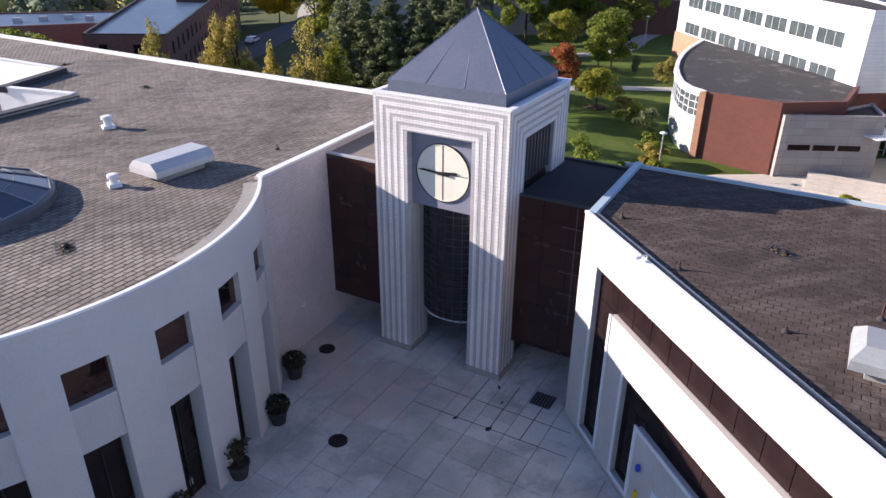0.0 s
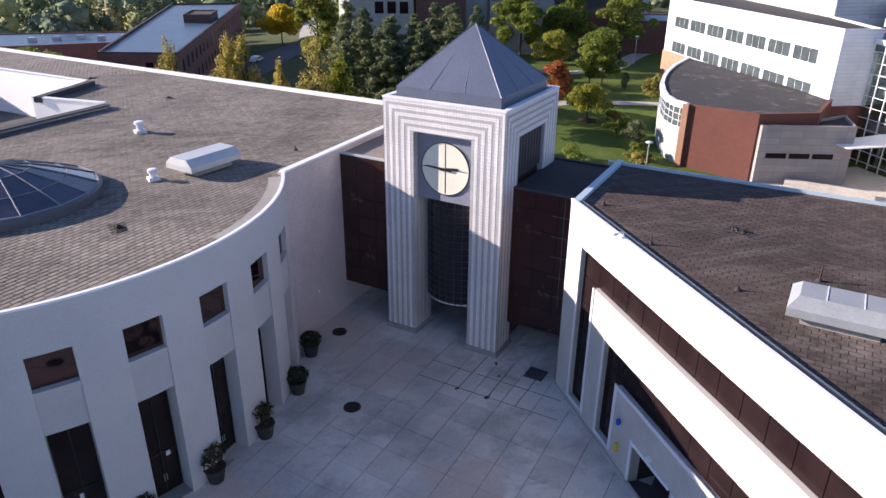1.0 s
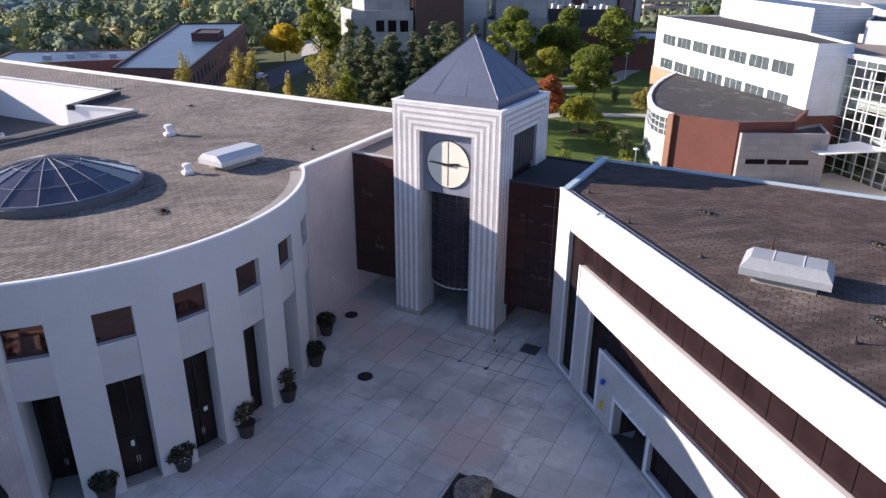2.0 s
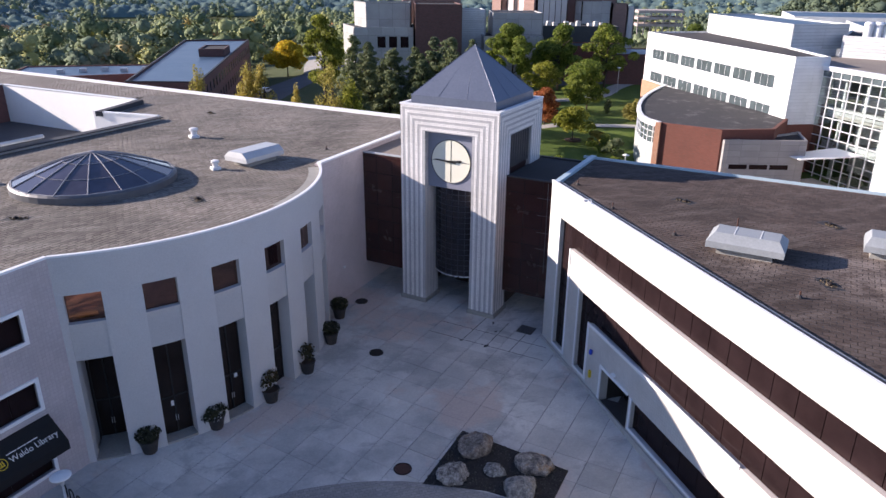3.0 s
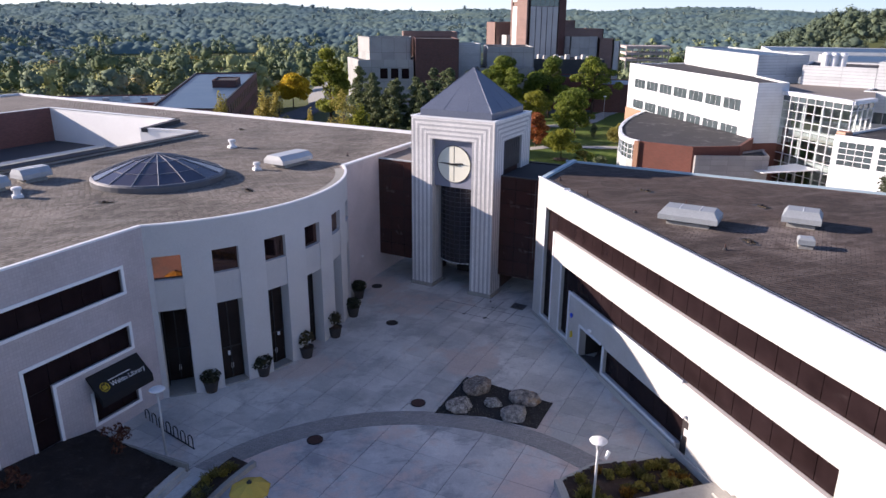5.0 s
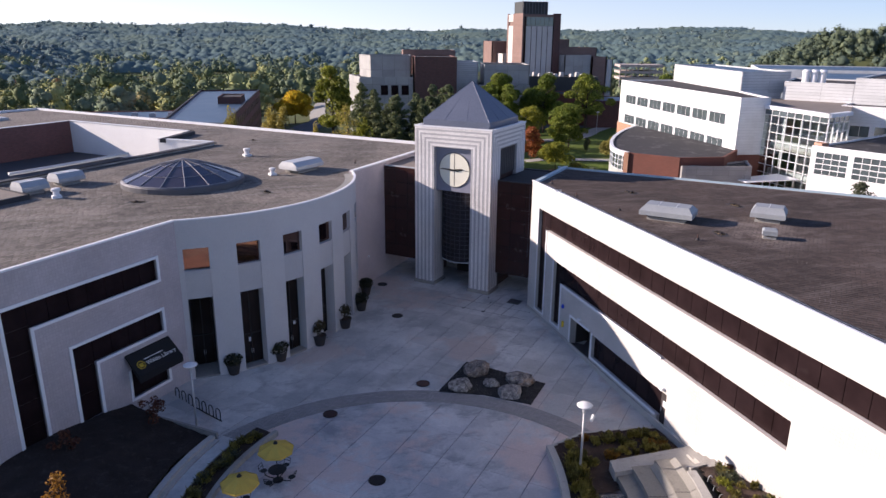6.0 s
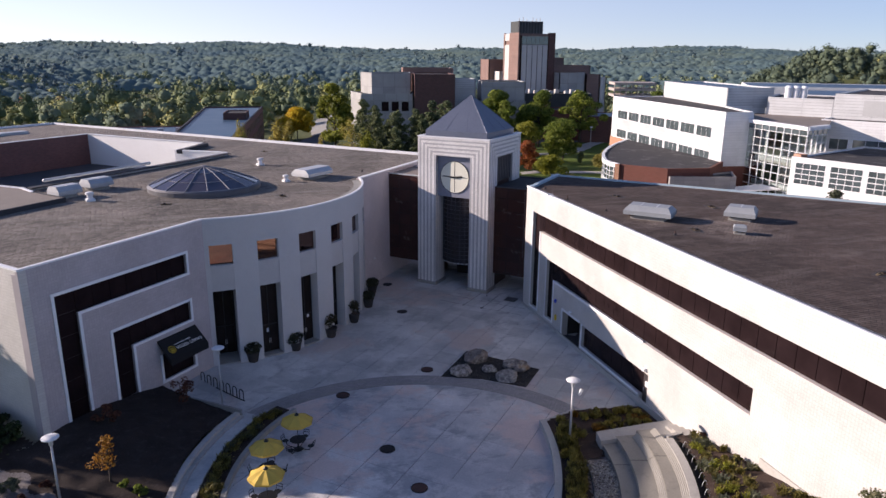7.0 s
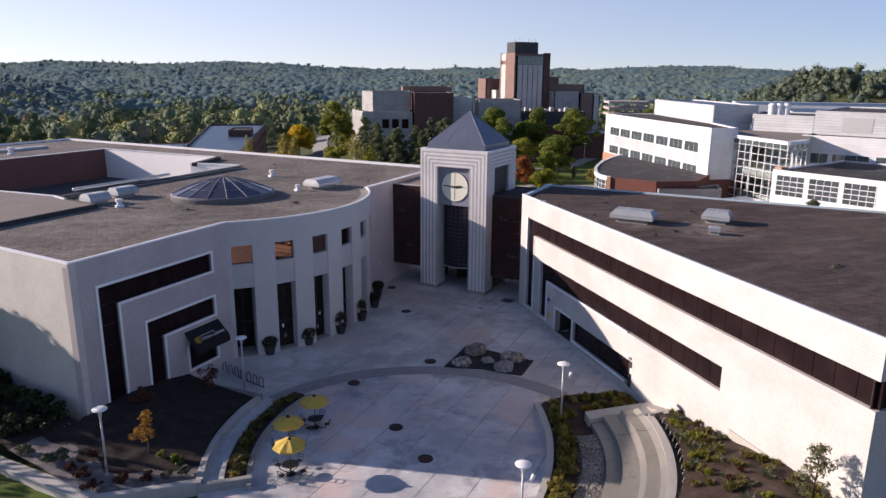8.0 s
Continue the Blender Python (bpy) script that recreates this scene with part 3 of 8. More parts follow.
lone("road", ribbon([(64, 140), (82, 140), (110, 138), (140, 150)], 10, 0.3), ASPHALT, "asphalt lane behind the lawn", "road", kind="structure")

# ---- left building: the library ----
CX, CY, CR = -15.34, 36.96, 15.37
ROOF_Z, PAR_Z = 12.6, 12.87
arc_pts = [(CX + CR * math.cos(radians(a)), CY + CR * math.sin(radians(a))) for a in range(-90, 1, 3)]
PIT = [(-13.2, 59.0), (-19.6, 63.1), (-16.4, 69.8), (-33.6, 86.0), (-56.0, 62.0), (-37.9, 44.1), (-31.3, 39.0)]

library = thing("library_building", "white two-storey library with a curved colonnade and flat tan roof", "building", pose(0, 0, 0))
inner = [(-25.4 + 0.1, 10.6 + 0.3)] + [(CX + (CR - 0.15) * math.cos(radians(a)), CY + (CR - 0.15) * math.sin(radians(a))) for a in range(-90, 1, 3)] + [(12.6, 51.5), (-42.8, 108.2), (-80.4, 71.0)]
part("roof", sheet(inner, ROOF_Z, [PIT]), ROOF_L, library, "tan shingled flat roof with a sunken court")
part("roof_drain_line", run(Shape(), [(-30.5, 24.0), (-22.0, 31.8), (-15.5, 33.5)], -0.02, 0.02, ROOF_Z - 0.01, ROOF_Z + 0.012), FLASHING, library)
# sunken court: white and brick walls, dark lower roof
COURT_ROOF = grainy("court_roof_membrane", (0.05, 0.05, 0.056), (0.085, 0.085, 0.09), 0.85, 0.4, 10, 0.2)
part("court_floor", sheet(PIT, ROOF_Z - 4.2), COURT_ROOF, library, "dark lower roof of the sunken court")
sh = Shape()
run(sh, PIT[:4], -0.25, 0.0, ROOF_Z - 4.4, PAR_Z + 0.12)
# lighter copy of the stucco, with the sun on these walls put into the colour
COURT_SUNLIT = grainy("court_sunlit_white", (0.76, 0.76, 0.75), (0.84, 0.84, 0.83), 0.8, 0.3, 12, 0.1)
part("court_wall", sh, COURT_SUNLIT, library, "white stucco court wall")
a, b = Vector(PIT[3]), Vector(PIT[4])
L_w = (b - a).length
part("court_wall", Shape().box(0, 0, ROOF_Z - 4.4, L_w, 0.25, PAR_Z + 0.1), BRICK_COURT, library, "dark red brick court wall", pose(b.x, b.y, 0, 0, 0, math.degrees(math.atan2(a.y - b.y, a.x - b.x))))
sh = Shape()
run(sh, PIT[4:] + PIT[:1], -0.3, 0.0, ROOF_Z - 4.4, PAR_Z)
part("court_wall", sh, STUCCO, library, "white stucco court wall")
sh = Shape()
run(sh, PIT[6:] + PIT[:1], -0.75, 0.06, PAR_Z + 0.001, PAR_Z + 0.10)
run(sh, PIT[5:7], -0.75, 0.06, PAR_Z + 0.001, PAR_Z + 0.10)
part("court_kerb", sh, FLASHING, library, "dark membrane kerb round the court")
sh = Shape()
run(sh, [(-13.2, 59.0), (-19.6, 63.1)], -0.35, 0.1, PAR_Z + 0.121, PAR_Z + 0.19)
run(sh, [(-16.4, 69.8), (-33.6, 86.0), (-56.0, 62.0)], -0.35, 0.1, PAR_Z + 0.121, PAR_Z + 0.19)
part("coping", sh, TRIM, library, "white metal coping")
sh = Shape()
run(sh, [(-19.2, 62.6), (-16.0, 69.4)], -0.55, 0.2, ROOF_Z, PAR_Z + 0.22)
part("court_kerb", sh, FLASHING, library)
part("roof_pipe", Shape().tube((-30.3, 41.0, PAR_Z + 0.35), (-21.5, 50.5, PAR_Z + 0.35), 0.16, 0.16, 10), GALV, library, "silver pipe along the court kerb", smooth=True)

# a slightly higher flat roof beside the sunken court; its step's shaded face is painted dark
RAISED = [(-26.8, 32.6), (-30.1, 36.3), (-31.7, 38.5), (-38.3, 43.7), (-56.6, 61.2), (-71.0, 61.0), (-35.6, 22.4)]
part("upper_roof", sheet(RAISED, ROOF_Z + 0.38), ROOF_FLAT, library, "smooth tan upper roof beside the court")
sh = Shape()
run(sh, [(-35.6, 22.4), (-26.8, 32.6), (-30.1, 36.3)], 0.0, 0.22, ROOF_Z - 0.05, ROOF_Z + 0.42)
part("roof_step", sh, FLASHING, library, "step between two roof levels, painted dark as shade")
sh = Shape()
run(sh, [(-30.1, 36.3), (-31.5, 38.6), (-38.2, 43.9), (-56.3, 61.6)], 0.0, 0.28, ROOF_Z - 0.05, ROOF_Z + 0.46)
part("coping", sh, TRIM, library, "white metal coping at the court's edge")

# curved colonnade
BAYS = [(-88.7 + 14.05 * i, -82.0 + 14.05 * i) for i in range(6)]
OPEN_TOP, W0, W1 = 6.82, 8.98, 10.66
sh = Shape()
sh.arc(CX, CY, CR - 0.9, CR, -90, 0, W1, ROOF_Z - 0.1, 60)
sh.arc(CX, CY, CR - 0.14, CR, -90, 0, ROOF_Z - 0.1, PAR_Z - 0.1, 60)
part("wall_upper", sh, STUCCO, library, "curved white stucco parapet wall")
edges = [-90.0] + [a for bay in BAYS for a in bay] + [0.0]
for i in range(0, len(edges), 2):
    a0, a1 = edges[i], edges[i + 1]
    part("pier", Shape().arc(CX, CY, CR - 0.9, CR, a0, a1, -0.4, W1, max(2, int(a1 - a0))), STUCCO, library, "white stucco pier")
for a0, a1 in BAYS:
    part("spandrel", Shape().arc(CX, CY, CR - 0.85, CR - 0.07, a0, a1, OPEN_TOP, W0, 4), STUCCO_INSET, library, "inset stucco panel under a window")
    w = part("window", Shape().arc(CX, CY, CR - 0.40, CR - 0.35, a0 - 0.1, a1 + 0.1, W0 - 0.02, W1 + 0.02, 4), MULLION, library, "square dark bronze window")
    part("pane", Shape().arc(CX, CY, CR - 0.34, CR - 0.30, a0, a1, W0 + 0.03, W1 - 0.03, 1), GLASS_WARM, w)
    part("sill", Shape().arc(CX, CY, CR - 0.55, CR + 0.02, a0, a1, W0 - 0.05, W0 + 0.02, 3), STUCCO, w)
# bronze doors stand close behind the piers; the first bay is an open passage
GLASS_DOOR = tinted_glass("door_glass", (0.020, 0.014, 0.012), 0.08, 0.35, (1.0, 0.8, 0.7))
for k, (a0, a1) in enumerate(BAYS):
    r = CR - (2.4 if k == 0 else 0.98)
    lo, hi = a0 - 0.6, a1 + 0.6
    d = part("entrance_door", Shape().arc(CX, CY, r, r + 0.05, lo, hi, -0.3, OPEN_TOP + 0.1, 3), GLASS_DOOR, library, "dark bronze glass doors between two piers")
    for t in (0.0, 0.5, 1.0):
        a = a0 + (a1 - a0) * t
        part("stile", Shape().arc(CX, CY, r + 0.05, r + 0.11, a - 0.17, a + 0.17, -0.3, OPEN_TOP + 0.05, 1), BLACK, d)
    for z in (2.95,):
        part("rail", Shape().arc(CX, CY, r + 0.052, r + 0.1, a0, a1, z - 0.05, z + 0.05, 2), BLACK, d)
    for t in (0.46, 0.54):
        a = a0 + (a1 - a0) * t
        part("door_handle", Shape().arc(CX, CY, r + 0.12, r + 0.17, a - 0.06, a + 0.06, 1.3, 1.7, 1), GALV, d)
    if k in (1, 2):
        part("notice", Shape().arc(CX, CY, r + 0.055, r + 0.06, a0 + 0.6 + 1.9 * k, a0 + 1.5 + 1.9 * k, 2.0 + 0.3 * k, 2.35 + 0.3 * k, 1), SIGN_WHITE, d, "small white paper notice")
for a in (BAYS[0][0] - 0.9, BAYS[0][1] + 0.5):
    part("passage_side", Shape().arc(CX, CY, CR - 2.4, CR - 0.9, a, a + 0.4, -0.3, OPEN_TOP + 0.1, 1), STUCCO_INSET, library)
part("door_threshold", Shape().arc(CX, CY, CR - 2.4, CR - 0.05, BAYS[0][0], BAYS[-1][1], -0.3, gz(CX + 11, CY - 11) + 0.02, 40), CONCRETE_DIM, library, "worn grey threshold under the piers")
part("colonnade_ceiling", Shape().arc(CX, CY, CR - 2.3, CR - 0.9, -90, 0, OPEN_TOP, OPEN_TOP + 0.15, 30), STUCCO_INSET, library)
part("coping", Shape().arc(CX, CY, CR - 0.17, CR + 0.03, -90, 0, PAR_Z - 0.1, PAR_Z, 60), TRIM, library, "white coping along the curve")
part("gutter_strip", Shape().arc(CX, CY, CR - 0.95, CR - 0.18, -38, -1, ROOF_Z, ROOF_Z + 0.05, 30), CONCRETE_DIM, library, "pale strip along the roof edge")

# wall with the awning
A0, A1 = Vector((-25.4, 10.6)), Vector((-15.34, 21.59))
AW = (A1 - A0).length
AM = pose(A0.x, A0.y, 0, 0, 0, math.degrees(math.atan2(A1.y - A0.y, A1.x - A0.x)))
T = 10.66
wall_rects(library, [(0, AW, ROOF_Z - 0.1, PAR_Z - 0.12)], TILE_LIB, 0.2, AM)
wall_rects(library, [(0, AW, T, ROOF_Z - 0.1), (0, 1.9, -0.6, T), (13.05, AW, -0.6, T), (3.6, 5.75, -0.6, 8.95), (5.75, 13.05, 6.85, 8.95),
                     (7.45, 9.7, -0.6, 5.15), (9.7, 13.05, 3.5, 5.15), (1.9, 3.6, -0.6, 1.45), (5.75, 7.45, -0.6, 1.45), (9.7, 13.05, -0.6, 1.3)], TILE_LIB, 0.6, AM)
glazing(library, 1.9, 3.6, 1.45, T, AM, 1.6, upright=True)
glazing(library, 3.6, 13.05, 8.95, T, AM, 1.35)
glazing(library, 5.75, 7.45, 1.45, 6.85, AM, 1.6, upright=True)
glazing(library, 7.45, 13.05, 5.15, 6.85, AM, 1.4)
glazing(library, 9.7, 13.05, 1.3, 3.5, AM, 1.1)
trim_path(library, [(13.05, 8.95), (13.05, T), (1.9, T), (1.9, 1.45)], AM, 0.2)
trim_path(library, [(1.9, 1.38), (3.6, 1.38)], AM, 0.2)
trim_path(library, [(13.05, 8.95), (3.6, 8.95), (3.6, 1.45)], AM, 0.2)
trim_path(library, [(13.05, 5.15), (13.05, 6.85), (5.75, 6.85), (5.75, 1.45)], AM, 0.2)
trim_path(library, [(13.05, 5.15), (7.45, 5.15), (7.45, 1.45)], AM, 0.2)
trim_path(library, [(5.75, 1.38), (7.45, 1.38)], AM, 0.2)
trim_path(library, [(9.7, 3.4), (9.7, 1.3), (13.05, 1.3), (13.05, 3.4)], AM, 0.2)
part("coping", Shape().box(-0.04, -0.03, PAR_Z - 0.12, AW + 0.02, 0.22, PAR_Z), TRIM, library, "white metal coping", AM)
# outer walls
B1 = Vector((-80.8, 71.0))
bl = (B1 - A0).length
BM = pose(B1.x, B1.y, 0, 0, 0, math.degrees(math.atan2(A0.y - B1.y, A0.x - B1.x)))
part("wall_panel", Shape().box(0, 0.003, -2, bl - 0.003, 0.5, PAR_Z - 0.12), TILE_WALL, library, "white block end wall", BM)
part("coping", Shape().box(0, -0.03, PAR_Z - 0.12, bl - 0.24, 0.22, PAR_Z), TRIM, library, "white metal coping", BM)
D0, D1 = Vector((0.03, 36.96)), Vector((13.0, 51.5))
dl = (D1 - D0).length
DM = pose(D0.x, D0.y, 0, 0, 0, math.degrees(math.atan2(D1.y - D0.y, D1.x - D0.x)))
PINK_TILE = tiled("pinkish_glazed_block", (0.60, 0.53, 0.54), (0.68, 0.60, 0.61), (0.44, 0.39, 0.40), 0.2, 0.2, 0.0, 0.014, 0.5)
part("wall_panel", Shape().box(0, 0.003, -0.5, dl, 0.5, PAR_Z - 0.12), PINK_TILE, library, "pale pinkish block wall", DM)
part("coping", Shape().box(0.1, -0.03, PAR_Z - 0.12, dl, 0.4, PAR_Z), TRIM, library, "white metal coping", DM)
sh = Shape()
run(sh, [(13.0, 51.5), (-42.8, 108.6), (-80.8, 71.0)], 0.0, 0.5, -6, ROOF_Z - 0.03)
part("wall_panel", sh, BRICK_DARK, library, "dark brick rear wall")
sh = Shape()
run(sh, [(13.0, 51.5), (-42.8, 108.6), (-80.8, 71.0)], -0.03, 0.24, ROOF_Z - 0.03, PAR_Z + 0.06)
part("coping", sh, TRIM, library, "white metal coping along the rear edge")
part("wall_light", Shape().box(2.35, -0.12, 3.4, 2.6, 0.0, 3.55), TRIM, library, "small white wall light", DM)

# awning over the side door
awning = part("awning", Shape().put([(9.45, 0, 4.7), (13.25, 0, 4.7), (13.25, -1.25, 3.45), (9.45, -1.25, 3.45), (13.25, -1.25, 2.95), (9.45, -1.25, 2.95),
                                     (9.45, 0, 4.6), (13.25, 0, 4.6), (13.2, -1.2, 2.95), (9.5, -1.2, 2.95)],
                                    [(0, 1, 2, 3), (3, 2, 4, 5), (0, 3, 5, 6), (1, 7, 4, 2), (0, 6, 7, 1), (6, 9, 8, 7), (5, 4, 8, 9)]), AWNING, library, "black canvas awning with white lettering", AM)
slope = Matrix.LocRotScale((0, 0, 0), Euler((math.atan2(1.25, 1.25), 0, 0)), None)
text = bpy.data.curves.new("lettering", "FONT")
text.body, text.size, text.extrude, text.align_y = "Waldo Library", 0.43, 0.004, "CENTER"
probe = new("lettering_source", text)
bpy.context.view_layer.update()
me = bpy.data.meshes.new_from_object(probe.evaluated_get(bpy.context.evaluated_depsgraph_get()))
bpy.data.objects.remove(probe)
me.materials.clear()
me.materials.append(SIGN_WHITE)
SM = Matrix.Translation((10.5, -0.80, 3.92)) @ slope
ob = part("lettering", me, None, awning, "white words Waldo Library", SM)
sh = Shape()
for k, (a, b) in enumerate(((0.0, 0.5), (0.55, 1.0), (1.05, 1.62))):
    sh.box(a, 0.3, 0, b, 0.35, 0.008)
part("small_lettering", sh, SIGN_WHITE, awning, "fine line of white lettering", SM)
sh = Shape()
sh.lathe([(0.30, 0.002), (0.30, 0.012), (0.26, 0.012), (0.26, 0.002)], 28, -0.42, 0.05, cap=False)
for dx in (-0.11, 0.0, 0.11):
    sh.box(-0.45 + dx, -0.10, 0.002, -0.39 + dx, 0.18, 0.012)
sh.box(-0.56, -0.10, 0.002, -0.28, -0.04, 0.012)
part("emblem", sh, SIGN_YELLOW, awning, "yellow ring emblem", SM)

# ---- right building ----
hall = thing("classroom_building", "white tiled building with stepped dark window bands and a brown roof", "building", pose(0, 0, 0))
part("roof", sheet([(15.35, 27.8), (15.35, -15.3), (69.7, -15.3), (69.7, -14.8), (21.1, 33.8)], ROOF_Z), ROOF_R, hall, "brown shingled flat roof with worn patches")
RM = pose(15.0, 28.1, 0, 0, 0, -90)
RL = 43.7
wall_rects(hall, [(0, RL, T, 12.78), (0, 1.7, -1, T), (3.5, 5.15, -1, 9.05), (5.15, RL, 6.82, 9.05), (6.8, 8.8, -1, 5.12), (8.8, 12.2, 3.05, 5.12),
                  (12.2, 12.5, -1, 5.12), (12.5, 21.7, -1, 1.0), (12.5, 21.7, 2.95, 5.12), (21.7, 22.6, 2.95, 5.12), (22.6, RL, -1, 5.12),
                  (32.7, RL, 5.12, 6.82), (1.7, 3.5, -1, 1.1), (5.15, 6.8, -1, 1.1), (8.8, 12.2, -1, 0.45), (21.7, 22.6, -1, 0.45)], TILE_WALL, 0.6, RM)
glazing(hall, 1.7, 3.5, 1.1, T, RM, 1.6, upright=True)
glazing(hall, 3.5, RL - 0.02, 9.05, T, RM, 1.45)
glazing(hall, 5.15, 6.8, 1.1, 6.82, RM, 1.6, upright=True)
glazing(hall, 6.8, 32.7, 5.12, 6.82, RM, 1.45)
glazing(hall, 12.5, 21.7, 1.0, 2.95, RM, 1.5)
SILL = grainy("sill_pale", (0.52, 0.47, 0.45), (0.60, 0.56, 0.53), 0.7, 0.8, 14, 0.1)
for x0, x1, z in ((3.5, RL, 9.05), (6.8, 32.7, 5.12), (12.5, 21.7, 1.0)):
    part("sill", Shape().box(x0, -0.012, z - 0.03, x1, 0.27, z + 0.012), SILL, hall, "narrow pale window sill", RM)
trim_path(hall, [(1.7, T), (1.7, 1.1), (3.5, 1.1)], RM, 0.16)
trim_path(hall, [(3.5, 9.0), (3.5, 1.1)], RM, 0.16)
trim_path(hall, [(5.15, 6.82), (5.15, 1.1), (6.8, 1.1)], RM, 0.16)
trim_path(hall, [(21.7, 5.12), (6.8, 5.12), (6.8, 1.1)], RM, 0.2)
trim_path(hall, [(12.2, 3.1), (8.8, 3.1), (8.8, 0.5)], RM, 0.2)
trim_path(hall, [(12.5, 3.0), (12.5, 1.0), (21.6, 1.0)], RM, 0.16)
part("kerb_strip", Shape().box(0.0, -0.14, -0.6, 26, 0.0, 0.75), CONCRETE, hall, "low concrete base strip", RM)
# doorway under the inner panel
part("porch_recess", Shape().box(8.8, 1.9, 0.0, 12.2, 2.0, 3.1).box(8.7, 0.6, 0.0, 8.8, 2.0, 3.1).box(12.2, 0.6, 0, 12.3, 2.0, 3.1).box(8.7, 0.6, 3.05, 12.3, 2.0, 3.15), PAINTED_SHADE, hall, "entrance recess painted dark as shade", RM)
PORCH = grainy("worn_brown_tile", (0.06, 0.048, 0.045), (0.10, 0.082, 0.076), 0.8, 1.0, 12, 0.1)
part("porch_floor", Shape().box(8.82, 0.02, -0.3, 12.18, 1.88, max(gz(15.2, 18.8), gz(15.2, 16.4)) + 0.03), PORCH, hall, "brown entrance floor", RM)
door = part("door", Shape().box(9.0, 1.8, 0.45, 10.4, 1.88, 2.6), GLASS, hall, "dark glass entrance door", RM)
part("door_frame", Shape().box(8.92, 1.78, 0.45, 9.0, 1.9, 2.68).box(10.4, 1.78, 0.45, 10.48, 1.9, 2.68).box(8.92, 1.78, 2.6, 10.48, 1.9, 2.68), MULLION, door)
door = part("door", Shape().box(21.72, 0.25, 0.45, 22.58, 0.32, 2.93), MULLION, hall, "dark metal side door with a notice", RM)
part("notice", Shape().box(21.95, 0.235, 1.75, 22.35, 0.247, 2.2), SIGN_WHITE, door, "white paper notice")
part("handle", Shape().box(21.8, 0.2, 1.35, 21.84, 0.25, 1.6), GALV, door)
part("wall_light", Shape().box(22.0, -0.25, 3.15, 22.35, 0.0, 3.35), TRIM, hall, "small white wall light over the door", RM)
part("emergency_phone", Shape().box(7.5, -0.14, 1.6, 7.68, 0.0, 2.1), SIGN_YELLOW, hall, "yellow call box on the wall", RM)
part("beacon", Shape().lathe([(0.08, 3.3), (0.12, 3.4), (0.12, 3.58), (0.05, 3.66)], 10, 7.58, -0.14), SIGN_BLUE, hall, "blue beacon lamp", RM)
part("wall_light", Shape().box(10.3, -0.2, 3.35, 10.6, 0.0, 3.5), TRIM, hall, "small white wall light", RM)
# other sides and roof edges
sh = Shape()
run(sh, [(15.003, 28.1), (21.1, 34.3)], -0.5, 0.0, -1, 12.62)
run(sh, [(21.1, 34.3), (70.0, -14.6)], -0.5, 0.0, -1, 12.62)
part("wall_panel", sh, BRICK_DARK, hall, "dark rear walls")
part("end_wall", Shape().box(15.003 - 15, 0.003, -1, 55, 0.5, 9.0).box(0.01, 0.003, T, 55, 0.5, 12.78), TILE_WALL, hall, "white tiled end wall in shade", pose(15, -15.6, 0))
glazing(hall, 0.03, 54, 9.0, T, pose(15, -15.6, 0), 1.5)
part("coping", Shape().box(-0.02, -0.03, 12.78, RL, 0.16, 12.9), TRIM, hall, "white metal coping", RM)
part("roof_kerb", Shape().box(0.3, 0.161, ROOF_Z, RL, 0.42, 12.84), FLASHING, hall, "dark roof kerb inside the parapet", RM)
sh = Shape()
run(sh, [(15.0, 28.1), (21.1, 34.3)], -0.5, -0.1, 12.62, 12.84)
run(sh, [(20.6, 34.35), (70.0, -14.95)], -0.12, 0.06, 12.62, 12.8)
part("coping", sh, COPING, hall, "pale blue-grey metal coping")

# ---- clock tower ----
H, OP, TT = 4.2, 2.02, 17.0          # half width, half opening, top
tower = thing("clock_tower", "white and grey striped clock tower with a slate-blue pyramid roof", "tower", pose(12.4, 37.85, 0, 0, 0, -45))
LEG = H - OP
for sx, sy in ((-1, -1), (1, -1), (-1, 1), (1, 1)):
    x0, x1 = sorted((sx * OP, sx * (H - 0.012)))
    y0, y1 = sorted((sy * (H - LEG), sy * (H - 0.012)))
    part("leg", Shape().box(x0, y0, 0.55, x1, y1, 15.05), TILE_GREY, tower)
    part("plinth", Shape().slab(x0 - 0.12, y0 - 0.12, -0.5, x1 + 0.12, y1 + 0.12, 0.95, 0.04), CONCRETE_DIM, tower, "grey stone plinth")
part("tower_head", Shape().box(-H + 0.012, -H + 0.012, 15.0, H - 0.012, H - 0.012, TT - 0.1), TILE_GREY, tower)
part("core", Shape().box(-OP, -H + 0.75, 10.55, OP, H - 0.75, 15.0).box(-H + 0.75, -OP, 12.0, H - 0.75, OP, 15.0), PANEL_BLUE, tower)
for side, bottom in ((0, 0.95), (90, 0.95), (180, 0.95), (270, 0.95)):
    fm = pose(0, 0, 0, 0, 0, side)
    for k in range(5):
        o = k * LEG / 5
        a, b = H - o, H - o - LEG / 10          # outer and inner edge of the stripe
        zt, zb = TT - 0.1 - o * 0.93, TT - 0.1 - (o + LEG / 10) * 0.93
        sh = Shape()
        sh.box(-a, -H, bottom, -b, -H + 0.06, zt).box(b, -H, bottom, a, -H + 0.06, zt).box(-b, -H, zb, b, -H + 0.06, zt)
        part("stripe", sh, TILE_WHITE, tower, "white tile stripe", fm)
# stripes on the inner sides of the legs
for sx in (-1, 1):
    for k in range(4):
        y = -H + 0.1 + k * LEG / 4.4
        part("stripe", Shape().box(sx * (OP - 0.03) if sx > 0 else -OP, y, 0.95, sx * OP if sx > 0 else -OP + 0.03, y + 0.22, 10.5), TILE_WHITE, tower)
